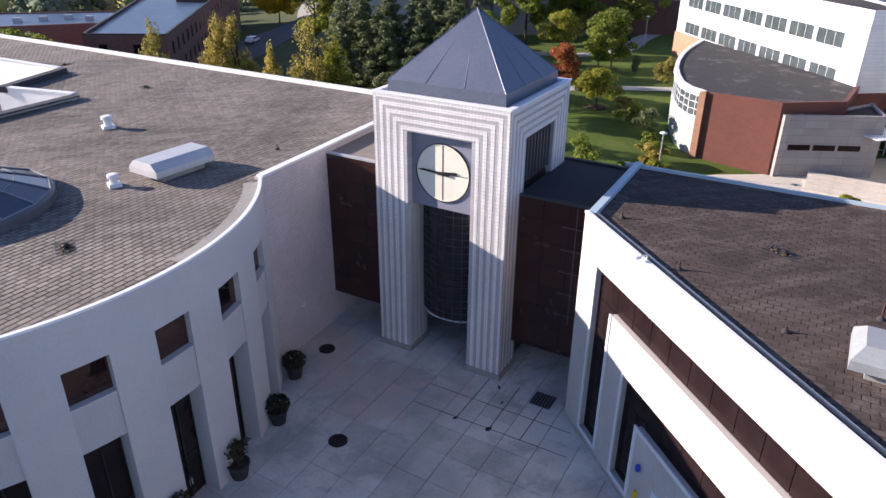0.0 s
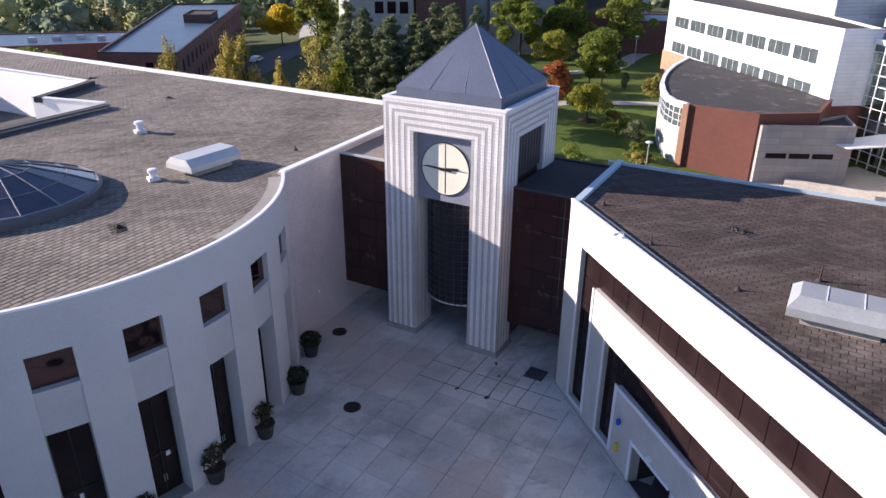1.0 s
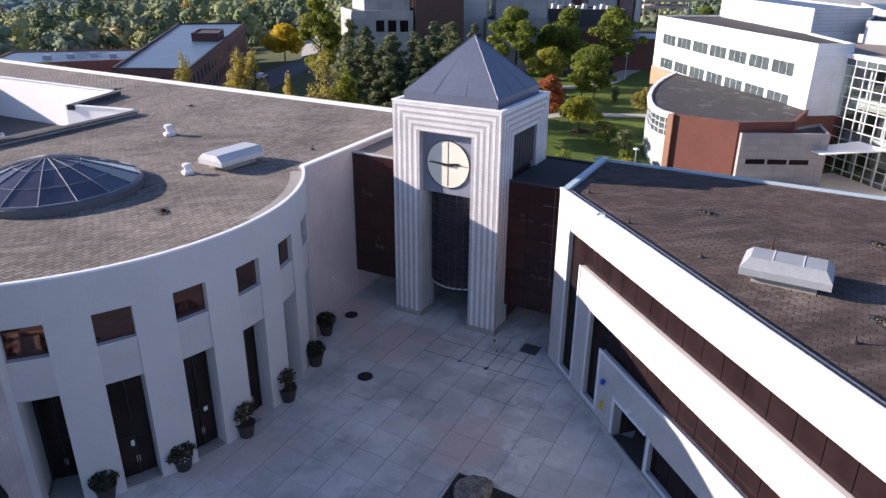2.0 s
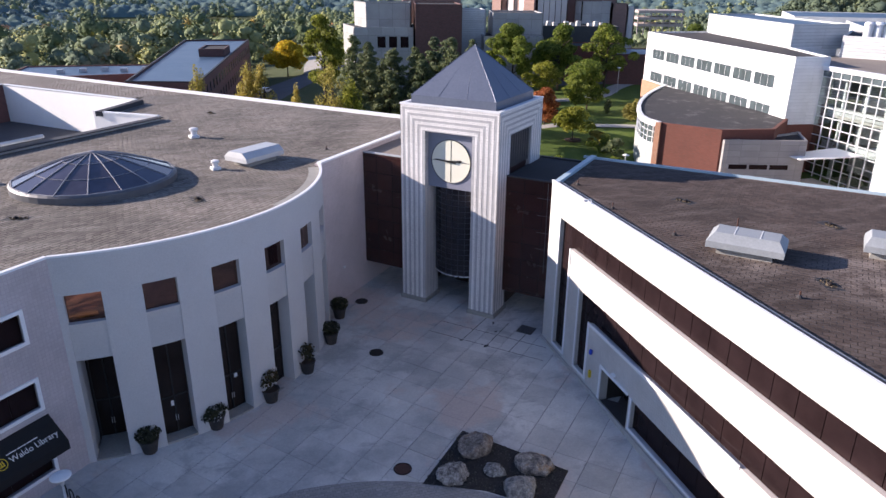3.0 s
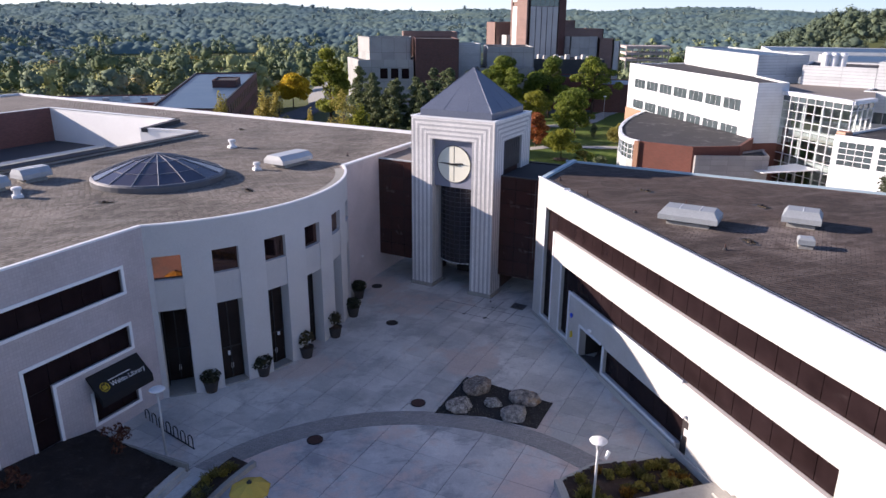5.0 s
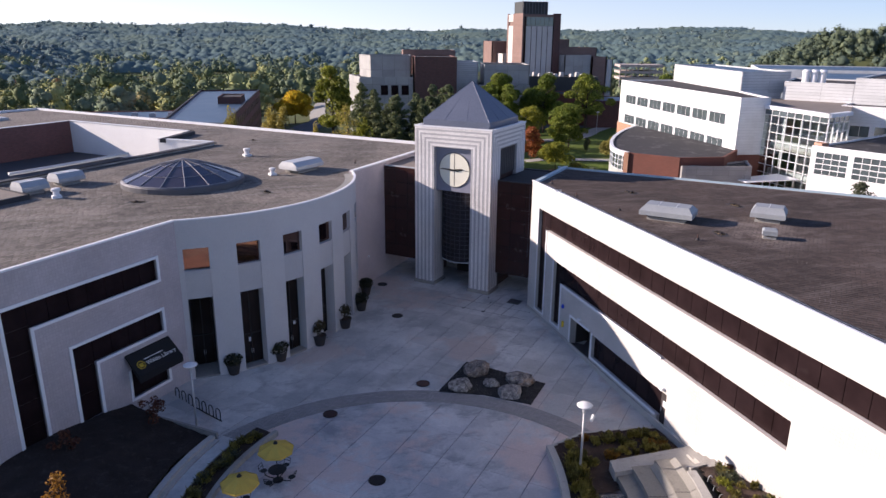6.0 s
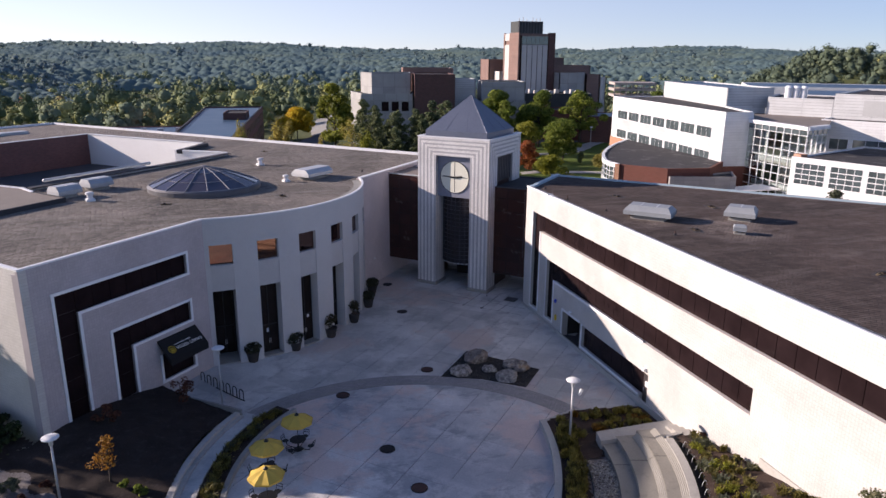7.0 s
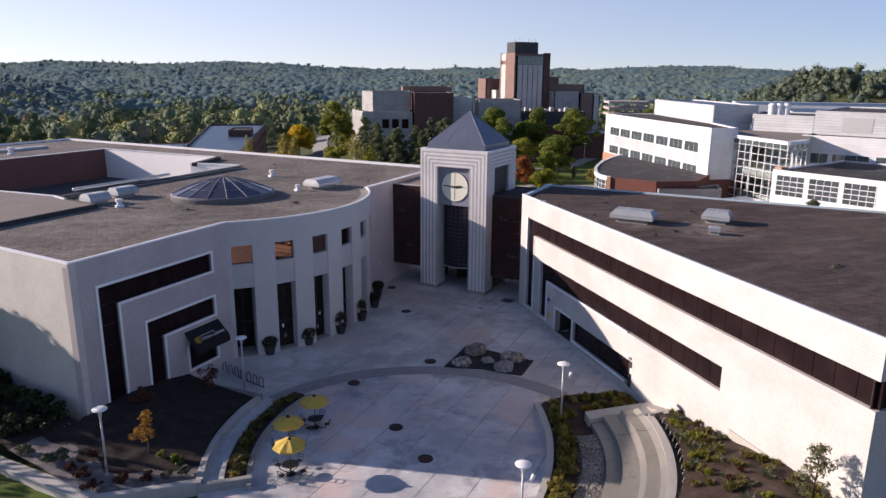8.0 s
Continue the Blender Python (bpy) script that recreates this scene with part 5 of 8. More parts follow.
# ---- beds, low walls and seats round the plaza ----
LX, LY = 0.9, 0.95          # middle of the left kerbs
WX, WY = -16.5, 9.4         # middle of the right kerb
SX, SY = -6.85, 4.1         # middle of the seat rows


def bed_z(x, y):
    """Left bed: rises towards the library's corner."""
    return max(0.30, 0.42 + 0.15 * (y - 1.8) * min(1.0, max(0.0, (-14.0 - x) / 9.0)) - 0.10 * max(0.0, y - 11.5))


def grid_bed(name, inside_f, z_f, x0, x1, y0, y1, step, mat, label, category):
    v, f, idx = [], [], {}
    nx, ny = int((x1 - x0) / step), int((y1 - y0) / step)
    for i in range(nx):
        for j in range(ny):
            x, y = x0 + i * step, y0 + j * step
            if not inside_f(x + step / 2, y + step / 2):
                continue
            q = []
            for p in ((i, j), (i + 1, j), (i + 1, j + 1), (i, j + 1)):
                if p not in idx:
                    idx[p] = len(v)
                    px, py = x0 + p[0] * step, y0 + p[1] * step
                    v.append((px, py, z_f(px, py) + 0.10 * noise.noise(Vector((px * 0.9, py * 0.9, 0)))))
                q.append(idx[p])
            f.append(tuple(q))
    return lone(name, Shape().put(v, f), mat, label, category, kind="structure", smooth=True)


BANK = [(-25.9, 10.2), (-29.6, 7.9), (-36.0, 14.0), (-36, 22.2)]
LBED = [(-25.9, 10.2), (-19.0, 17.6), (-16.6, 15.6), (-13.6, 13.0), (-15.6, 10.6), (-17.0, 7.4), (-17.7, 4.4), (-18.0, 2.1), (-23.7, 2.0), (-29.6, 7.9)]


def front_strip(x, y):
    """Close to the low walls in front, where grey stone chips cover the mulch."""
    best = 99.0
    for (xa, ya), (xb, yb) in (((-34.0, 12.0), (-23.7, 2.0)), ((-23.7, 2.0), (-18.0, 2.1))):
        k = max(0.0, min(1.0, ((x - xa) * (xb - xa) + (y - ya) * (yb - ya)) / ((xb - xa) ** 2 + (yb - ya) ** 2)))
        best = min(best, math.hypot(x - xa - k * (xb - xa), y - ya - k * (yb - ya)))
    return best < 1.9 + 0.9 * noise.noise(Vector((x * 0.6, y * 0.6, 4.0)))


# same mulch as elsewhere, its colour darkened because this bed lies in shade
MULCH_SHADED = grainy("shaded_mulch", (0.016, 0.012, 0.011), (0.05, 0.038, 0.034), 0.95, 0.8, 9, 0.9, 0, 0, 0.2, (0.075, 0.062, 0.057), 0.06)
CHIPS = grainy("grey_stone_chips", (0.09, 0.08, 0.076), (0.30, 0.27, 0.26), 0.95, 1.6, 14, 0.9, 0, 0, 0.2, (0.03, 0.025, 0.022), 0.06)
grid_bed("planting_bed", lambda x, y: inside((x, y), LBED) and not front_strip(x, y), bed_z, -36, -13, 1.5, 22.5, 0.1, MULCH_SHADED, "mulched planting bed beside the library, shade put into its colour", "planting bed")
grid_bed("lawn", lambda x, y: inside((x, y), BANK), bed_z, -36, -25, 7, 22.5, 0.25, MULCH_SHADED, "dark ground under the hedge at the library's corner", "planting bed")
grid_bed("stone_chips", lambda x, y: inside((x, y), LBED) and front_strip(x, y), bed_z, -36, -13, 1.5, 22.5, 0.1, CHIPS, "grey stone chips along the front of the bed", "planting bed")
sh = Shape()
run(sh, [(-19.3, 17.9), (-16.6, 15.75), (-13.4, 13.05)], -0.08, 0.08, -0.1, 0.62)
lone("edging", sh, CONCRETE_DIM, "thin concrete edging of the library bed", "kerb", kind="structure")
LAWN2 = [(-30.2, 8.3), (-23.7, 2.0), (-23.7, -14), (-70, -14), (-70, 30), (-43, 30), (-36, 22.2), (-36, 14.0)]
grid_bed("lawn", lambda x, y: inside((x, y), LAWN2), lambda x, y: 0.12 + 0.05 * max(0, y - 4), -70, -23, -14, 30, 1.0, GRASS, "green lawn beside the low wall", "lawn")
sh = Shape()
run(sh, [(-36.5, 14.2), (-30.1, 7.6), (-23.9, 1.75)], -0.45, 0.45, -0.4, 0.72)
lone("low_wall", sh, CONCRETE, "pale concrete retaining wall along the bed", "wall", kind="structure")
lone("low_wall", Shape().box(-23.9, 1.55, -0.4, -17.7, 2.0, 0.68), CONCRETE, "pale concrete wall in front of the bed", "wall", kind="structure")
lone("curved_wall", Shape().arc(LX, LY, 18.55, 18.95, 141, 177, -0.4, 0.62, 40), CONCRETE, "curved concrete wall round the bed", "wall", kind="structure")
lone("ramp", Shape().arc(LX, LY, 17.35, 18.55, 139, 177, -0.4, 0.30, 40), SLAB, "curved concrete ramp between two kerbs", "ramp", kind="structure")
lone("curved_step", Shape().arc(LX, LY, 18.25, 18.55, 141, 177, 0.30, 0.42, 40), CONCRETE, "low curved concrete ledge", "ledge", kind="structure")
strip = lone("planting_strip", Shape().arc(LX, LY, 15.95, 17.3, 133, 177, -0.3, 0.26, 40), MULCH, "curved planting strip between kerbs", "planting bed", kind="structure")
lone("kerb", Shape().arc(LX, LY, 15.65, 15.95, 132, 180, -0.3, 0.34, 50), CONCRETE_DIM, "curved concrete kerb of the plaza", "kerb", kind="structure")
lone("kerb", Shape().arc(LX, LY, 17.3, 17.36, 138, 177, -0.3, 0.36, 40), CONCRETE, "thin curved kerb", "kerb", kind="structure")
lone("low_wall", Shape().box(-18.0, 1.35, -0.4, -14.7, 1.72, 0.55), CONCRETE_DIM, "concrete end wall of the strip", "wall", kind="structure")

# right side: kerb, beds, gravel and seat rows
lone("kerb", Shape().arc(WX, WY, 23.45, 23.9, -50, -8.5, -0.4, 0.46, 50), CONCRETE, "curved pale concrete kerb beside the bed", "kerb", kind="structure")
RBED = [(7.25, 6.0), (9.9, 6.9), (15.0, 6.1), (15.0, 2.9), (9.6, 2.9), (9.0, 0.8), (7.6, 0.8), (5.9, -3.2), (3.9, -6.1), (0.0, -11.0), (-1.5, -10.0), (2.3, -5.3), (5.6, 0.9)]
grid_bed("planting_bed", lambda x, y: inside((x, y), RBED), lambda x, y: 0.22, -2, 15, -11, 7.5, 0.2, MULCH, "planting bed with shrubs beside the plaza", "planting bed")
sh = Shape()
run(sh, [(9.9, 7.0), (15.0, 6.2)], -0.1, 0.1, -0.2, 0.20)
run(sh, [(7.1, 6.1), (9.9, 7.0)], -0.1, 0.1, -0.2, 0.20)
lone("edging", sh, CONCRETE, "thin concrete edging of the bed", "kerb", kind="structure")
lone("gravel_strip", Shape().arc(SX, SY, 14.75, 16.3, -60, -13.5, -0.3, 0.30, 40), GRAVEL, "grey gravel strip in front of the seats", "gravel", kind="structure")
rng = np.random.RandomState(5)
v, f = [], []
for k in range(2600):
    a, r_, s = radians(-60 + 46 * rng.rand()), 14.8 + 1.45 * rng.rand(), 0.035 + 0.06 * rng.rand()
    x, y, b = SX + r_ * math.cos(a), SY + r_ * math.sin(a), rng.rand() * 3
    n0 = len(v)
    v += [(x + s * math.cos(b + q), y + s * 0.75 * math.sin(b + q), 0.30) for q in (0, 1.57, 3.14, 4.71)] + [(x + 0.5 * s * math.cos(b + q + 0.3), y + 0.4 * s * math.sin(b + q + 0.3), 0.30 + s * 0.8) for q in (0, 1.57, 3.14, 4.71)]
    f += [(n0 + 4, n0 + 5, n0 + 6, n0 + 7)] + [(n0 + i, n0 + (i + 1) % 4, n0 + 4 + (i + 1) % 4, n0 + 4 + i) for i in range(4)]
PEBBLE = leafy("pale_pebbles", (0.12, 0.10, 0.09), (0.30, 0.28, 0.27), (0.52, 0.50, 0.48), 0.0)
lone("pebbles", Shape().put(v, f), PEBBLE, "loose grey and tan pebbles on the gravel strip", "pebbles", kind="stuff")
seats = thing("seat_rows", "curved tiers of weathered concrete seating", "seating", pose(SX, SY, 0), kind="structure")
TREAD = grainy("worn_tan_concrete", (0.23, 0.215, 0.185), (0.31, 0.29, 0.25), 0.88, 0.5, 9, 0.2, 0, 0, 0.3, (0.18, 0.168, 0.148))
LEDGE = grainy("pale_ledge_concrete", (0.30, 0.285, 0.25), (0.39, 0.37, 0.33), 0.88, 0.6, 9, 0.2)
TIERS = ((16.3, 17.3, 0.55), (17.3, 18.75, 0.88), (18.75, 19.95, 1.2))
for r0, r1, z in TIERS:
    part("tier", Shape().arc(0, 0, r0, r1, -62, -17.1, -0.4, z, 50), TREAD, seats)
    part("tier", Shape().arc(0, 0, r0, r1, -16.95, -7.6, -0.4, z, 12), TREAD, seats)
    part("joint", Shape().arc(0, 0, r0 + 0.02, r1, -17.1, -16.95, -0.4, z + 0.004, 1), BLACK, seats, "dark expansion joint")
# fine ledges along the foot of each higher tier
for r0, z0, z1 in ((18.75, 0.88, 1.2), (19.95, 1.2, 1.5)):
    for k in range(4):
        for a0, a1 in ((-62, -17.1), (-16.95, -8.4)):
            part("ledge", Shape().arc(0, 0, r0 - 0.36 + 0.09 * k, r0 - 0.27 + 0.09 * k, a0, a1, z0 - 0.05, z0 + (z1 - z0) * (k + 1) / 5, max(8, int(a1 - a0))), LEDGE, seats, "fine concrete ledge")
part("back_wall", Shape().arc(0, 0, 19.95, 20.5, -62, -12.5, -0.4, 1.5, 50), CONCRETE, seats, "pale curved back wall")
LANDING = grainy("landing_concrete", (0.36, 0.34, 0.31), (0.46, 0.44, 0.40), 0.88, 0.5, 9, 0.2, 0, 0, 0.3, (0.28, 0.265, 0.24))
lone("landing", Shape().prism([(9.4, 2.75), (15.0, 2.75), (15.0, 0.3), (13.4, 0.2), (13.0, 1.55), (9.1, 1.6)], -0.4, 0.86), LANDING, "flat concrete landing at the end of the seat rows", "landing", kind="structure")
for y0, z in ((1.15, 1.02), (0.45, 1.22), (-0.25, 1.45)):
    lone("step", Shape().slab(14.15, y0, 0.4, 14.99, y0 + 0.7, z, 0.03), LANDING, "concrete step rising beside the white wall", "step", pose(0, 0, 0), "steps", kind="structure")
lone("edging", Shape().prism([(13.0, -0.1), (14.15, 0.0), (14.15, 0.25), (12.95, 0.2)], 0.2, 1.5), LANDING, "concrete edge between landing and bed", "kerb", kind="structure")


def bed2_z(x, y):
    return 1.35 + min(1.9, max(0.0, (0.4 - y) * 0.17)) * min(1.0, 0.6 + 0.1 * (x - 9))


BED2 = [(13.6, 0.3), (15.0, 0.3), (15.0, -17.0), (16.0, -21.0), (1.0, -21.0), (1.5, -14.6), (5.9, -11.9), (9.2, -8.2), (11.6, -4.6), (13.0, -1.4)]
grid_bed("planting_bed", lambda x, y: inside((x, y), BED2) and math.hypot(x - SX, y - SY) > 20.8, bed2_z, -2, 19, -30, 0.6, 0.25, MULCH, "sloping mulched bed along the white hall", "planting bed")
lone("wall_footing", Shape().box(5.9, -0.12, 1.0, 15.9, 0.0, 3.1), CONCRETE, "low base course of the hall wall", "footing", pose(15, 0.0, 0, 0, 0, -90), kind="structure")
hooks = thing("skate_stops", "row of small metal loops behind the seat wall", "rail", pose(SX, SY, 0))
for k in range(17):
    a = radians(-15 - 2.3 * k)
    p = Vector((20.95 * math.cos(a), 20.95 * math.sin(a), 1.33))
    part("loop", Shape().bend([p + Vector((0.14 * math.cos(t) * math.cos(a), 0.14 * math.cos(t) * math.sin(a), 0.45 * math.sin(t))) for t in np.linspace(0, math.pi, 7)], 0.02), GALV, hooks)
# the channel, drawn as a flat black strip
lone("drain_channel", Shape().arc(SX, SY, 20.5, 20.95, -62, -12.5, 0.9, 1.36, 40), BLACK, "flat black strip along the channel behind the seat wall", "channel", kind="structure")


# ---- lamps, rack, tables, pots ----
def street_lamp(m, label, spot=False):
    lamp = thing("street_lamp", label, "street lamp", m, "plaza lamps")
    part("foot", Shape().lathe([(0.20, -0.1), (0.20, 0.10), (0.12, 0.16), (0.09, 0.3)], 14), LAMP_METAL, lamp)
    part("pole", Shape().tube((0, 0, 0.1), (0, 0, 4.25), 0.075, 0.06, 12), LAMP_METAL, lamp, smooth=True)
    part("collar", Shape().lathe([(0.065, 4.15), (0.11, 4.2), (0.11, 4.45), (0.07, 4.55)], 14), LAMP_METAL, lamp)
    part("shade", Shape().lathe([(0.06, 4.52), (0.2, 4.56), (0.44, 4.62), (0.46, 4.66), (0.40, 4.70), (0.18, 4.76), (0.0, 4.78)], 28, cap=False), SIGN_WHITE, lamp, "pale saucer-shaped shade", smooth=True)
    if spot:
        part("arm", Shape().tube((0.05, 0, 3.55), (0.5, -0.12, 3.72), 0.018, 0.018, 6), LAMP_METAL, lamp)
        part("spotlight", Shape().tube((0.38, -0.2, 3.62), (0.66, 0.02, 3.85), 0.075, 0.115, 12), SIGN_WHITE, lamp, "small white spotlight")
    return lamp


street_lamp(pose(7.5, 2.9, 0.2), "grey lamp post with a saucer head in the planting bed", True)
street_lamp(pose(-14.7, 14.5, 0.3), "grey lamp post with a saucer head beside the bicycle rack")
street_lamp(pose(-23.3, 4.0, 0.55), "grey lamp post with a saucer head in the mulched bed")
street_lamp(pose(-0.6, -8.3, 0.0), "grey lamp post with a saucer head beside the kerb", True)
rack = thing("bicycle_rack", "black wave-shaped steel bicycle rack on the paving", "bicycle rack", pose(-14.75, 17.3, gz(-14.75, 17.3), 0, 0, -54))
for k in range(7):
    x = -2.4 + 0.8 * k
    pts = [(x - 0.24, 0, 0.0), (x - 0.24, 0, 0.62)] + [(x - 0.24 * math.cos(t), 0, 0.62 + 0.24 * math.sin(t)) for t in np.linspace(0, math.pi, 8)[1:-1]] + [(x + 0.24, 0, 0.62), (x + 0.24, 0, 0.0)]
    part("hoop", Shape().bend(pts, 0.035, 8), BLACK, rack, smooth=True)
part("rail", Shape().box(-2.75, -0.04, 0.0, 2.75, 0.04, 0.04), BLACK, rack)


def cafe_set(x, y, turn, label):
    m = pose(x, y, 0.005, 0, 0, turn)
    t = thing("picnic_table", "round black metal table with four fixed seats", "table", m, "plaza tables")
    part("tabletop", Shape().lathe([(0.0, 0.72), (0.52, 0.72), (0.55, 0.735), (0.52, 0.755), (0.0, 0.76)], 24, cap=False), BLACK, t)
    part("post", Shape().tube((0, 0, 0), (0, 0, 0.73), 0.06, 0.06, 10), BLACK, t)
    part("base", Shape().lathe([(0.32, 0), (0.32, 0.03), (0.08, 0.08)], 16), BLACK, t)
    for k in range(4):
        r = Matrix.Rotation(radians(90 * k + 45), 3, "Z")
        sh = Shape().bend([r @ Vector(p) for p in ((0.05, 0, 0.1), (0.5, 0, 0.08), (0.85, 0, 0.15), (0.9, 0, 0.43))], 0.03, 6)
        part("arm", sh, BLACK, t)
        seat = Shape().lathe([(0.0, 0.43), (0.2, 0.43), (0.22, 0.45), (0.2, 0.47), (0.0, 0.46)], 14, 0.95, 0, cap=False)
        sh2 = Shape().put([r @ Vector(p) for p in seat.v], seat.f)
        part("seat", sh2, BLACK, t)
        back = Shape().bend([r @ Vector(p) for p in ((1.1, -0.2, 0.46), (1.18, -0.2, 0.82), (1.18, 0.2, 0.82), (1.1, 0.2, 0.46))], 0.02, 6)
        back.bend([r @ Vector(p) for p in ((1.14, -0.2, 0.66), (1.14, 0.2, 0.66))], 0.02, 6)
        part("backrest", back, BLACK, t)
    u = thing("patio_umbrella", label, "umbrella", m, "plaza umbrellas")
    part("pole", Shape().tube((0, 0, 0.7), (0, 0, 2.62), 0.025, 0.025, 8), BLACK, u)
    n = 8
    rim = [(1.08 * math.cos(2 * math.pi * i / n), 1.08 * math.sin(2 * math.pi * i / n)) for i in range(n)]
    v, f = [(0, 0, 2.55)], []
    for i, (a, b) in enumerate(rim):
        c, d = rim[(i + 1) % n]
        mx, my = 0.5 * (a + c) * 0.985, 0.5 * (b + d) * 0.985
        v += [(a, b, 2.10), (mx, my, 2.055), (a * 0.55, b * 0.55, 2.36), (mx * 0.55, my * 0.55, 2.325)]
    for i in range(n):
        k, j = 1 + 4 * i, 1 + 4 * ((i + 1) % n)
        f += [(0, k + 2, k + 3), (0, k + 3, j + 2), (k + 2, k, k + 1, k + 3), (k + 3, k + 1, j, j + 2)]
    v += [(p[0], p[1], p[2] - 0.02) for p in v]
    half = len(v) // 2
    f += [tuple(reversed([i + half for i in q])) for q in f]
    canopy = part("canopy", Shape().put(v, f), UMBRELLA, u, "faded yellow canvas canopy")
    part("valance", Shape().lathe([(1.07, 2.11), (1.06, 1.98)], 8, cap=False), UMBRELLA, canopy)
    part("finial", Shape().lathe([(0.14, 2.50), (0.14, 2.55), (0.03, 2.68)], 10), BLACK, canopy)
    for i in range(n):
        a, b = rim[i]
        part("rib", Shape().tube((0, 0, 2.50), (a * 0.98, b * 0.98, 2.08), 0.012, 0.012, 4), BLACK, u)


cafe_set(-9.95, 7.65, 10, "yellow patio umbrella over a black metal table")
cafe_set(-12.05, 4.95, 30, "yellow patio umbrella over a black metal table")
cafe_set(-12.25, 1.95, 5, "faded yellow patio umbrella over a black metal table")


# ---- leaves ----
def leaf_cloud(seed, lobes, count, size, jitter=0.5, normals=False, lift=0.25):
    """Many small leaf clumps on the shells of the given lobes (x, y, z, rx, ry, rz)."""
    r = np.random.RandomState(seed)
    lob = np.array(lobes, float)
    wgt = lob[:, 3] * lob[:, 4]
    k = r.choice(len(lob), count, p=wgt / wgt.sum())
    d = r.normal(size=(count, 3))
    d /= np.linalg.norm(d, axis=1)[:, None]
    d[:, 2] = np.abs(d[:, 2]) * np.where(r.rand(count) < 0.72, 1, -0.8)
    c = lob[k, :3] + d * lob[k, 3:] * (0.55 + 0.5 * r.rand(count) ** 0.6)[:, None]
    nrm = d + r.normal(size=(count, 3)) * jitter
    nrm /= np.linalg.norm(nrm, axis=1)[:, None]
    t = np.cross(nrm, r.normal(size=(count, 3)))
    t /= np.linalg.norm(t, axis=1)[:, None]
    b = np.cross(nrm, t)
    s = size * (0.6 + 0.8 * r.rand(count))[:, None]
    v = np.stack([c - t * s, c - b * s * 0.62 + nrm * s * 0.12, c + t * s, c + b * s * 0.62 - nrm * s * 0.15], 1).reshape(-1, 3)
    if normals:
        mid = lob[:, :3].mean(0)
        o = (c - mid) / np.abs(c - mid).max(0)
        o = o / np.linalg.norm(o, axis=1)[:, None] + 0.7 * d + np.array([0, 0, lift])
        return v, np.repeat(o / np.linalg.norm(o, axis=1)[:, None], 4, 0)
    return v, count


def leaf_mesh(name, v, count, mat):
    me = bpy.data.meshes.new(name)
    me.vertices.add(len(v))
    me.vertices.foreach_set("co", np.ascontiguousarray(v, np.float32).ravel())
    me.loops.add(4 * count)
    me.loops.foreach_set("vertex_index", np.arange(4 * count, dtype=np.int32))
    me.polygons.add(count)
    me.polygons.foreach_set("loop_start", np.arange(0, 4 * count, 4, dtype=np.int32))
    me.update(calc_edges=True)
    me.materials.append(mat)
    return me


def broad_lobes(seed, h, w, base, n=30):
    """Sprays of leaves at the ends of many limbs: an uneven, open crown."""
    r = random.Random(seed)
    out = []
    lean = r.uniform(0, 6.283)
    for i in range(n):
        t = r.random()
        z = base + (h - base) * (0.10 + 0.82 * t)
        a = r.uniform(0, 6.283)
        reach = w * 0.5 * math.sin(math.pi * min(1, 0.22 + 0.74 * t)) * r.uniform(0.25, 1.0) * (1 + 0.14 * math.cos(a - lean))
        s = w * r.uniform(0.10, 0.19)
        out.append((reach * math.cos(a), reach * math.sin(a), z, s, s, s * r.uniform(0.55, 0.85)))
    out.append((0, 0, base + (h - base) * 0.55, w * 0.2, w * 0.2, (h - base) * 0.3))
    return out


def tree(kind, seed, h, w, base, mat, m, label, count=2200, size=0.22, category="tree", group="", lobes=None):
    ob = thing(kind, label, category, m, group)
    r = random.Random(seed)
    tr = max(0.08, h * 0.022)
    part("trunk", Shape().tube((0, 0, -0.6), (0.05 * h * r.uniform(-0.3, 0.3), 0, base * 1.15), tr, tr * 0.7, 8).tube((0, 0, base * 1.1), (0.02 * h, 0.01 * h, h * 0.85), tr * 0.7, tr * 0.15, 7), BARK, ob, smooth=True)
    for k in range(6):
        a = k * 1.05 + r.uniform(-0.3, 0.3)
        z = base + (h - base) * (0.08 + 0.1 * k)
        e = w * 0.36
        part("limb", Shape().tube((0, 0, z), (e * math.cos(a), e * math.sin(a), z + (h - base) * 0.22), tr * 0.4, tr * 0.1, 6), BARK, ob)
    v, c = leaf_cloud(seed, lobes or broad_lobes(seed, h, w, base), int(count * 2.5), size * 0.8)
    part("crown", leaf_mesh("crown", v, c, mat), None, ob)
    return ob


def conifer(seed, h, w, m, label, count=7200):
    """A pine: clumps of needles on boughs that shorten towards the top, with ragged edges."""
    lobes = []
    r = random.Random(seed)
    for k in range(120):
        t = r.random() ** 1.25
        a = r.uniform(0, 6.283)
        reach = w * 0.5 * (1.02 - t) ** 0.85 * (0.8 + 0.3 * math.sin(3 * a + seed)) * r.uniform(0.35, 1.05)
        s_ = max(0.22, w * r.uniform(0.055, 0.10) * (1.15 - 0.6 * t))
        lobes.append((reach * math.cos(a), reach * math.sin(a), h * (0.08 + 0.89 * t) + r.uniform(-0.3, 0.3), s_ * 1.3, s_ * 1.3, s_ * 0.7))
    return tree("conifer", seed, h, w * 0.5, h * 0.12, LEAF_PINE, m, label, count, 0.23, "tree", "pines behind the library", lobes)


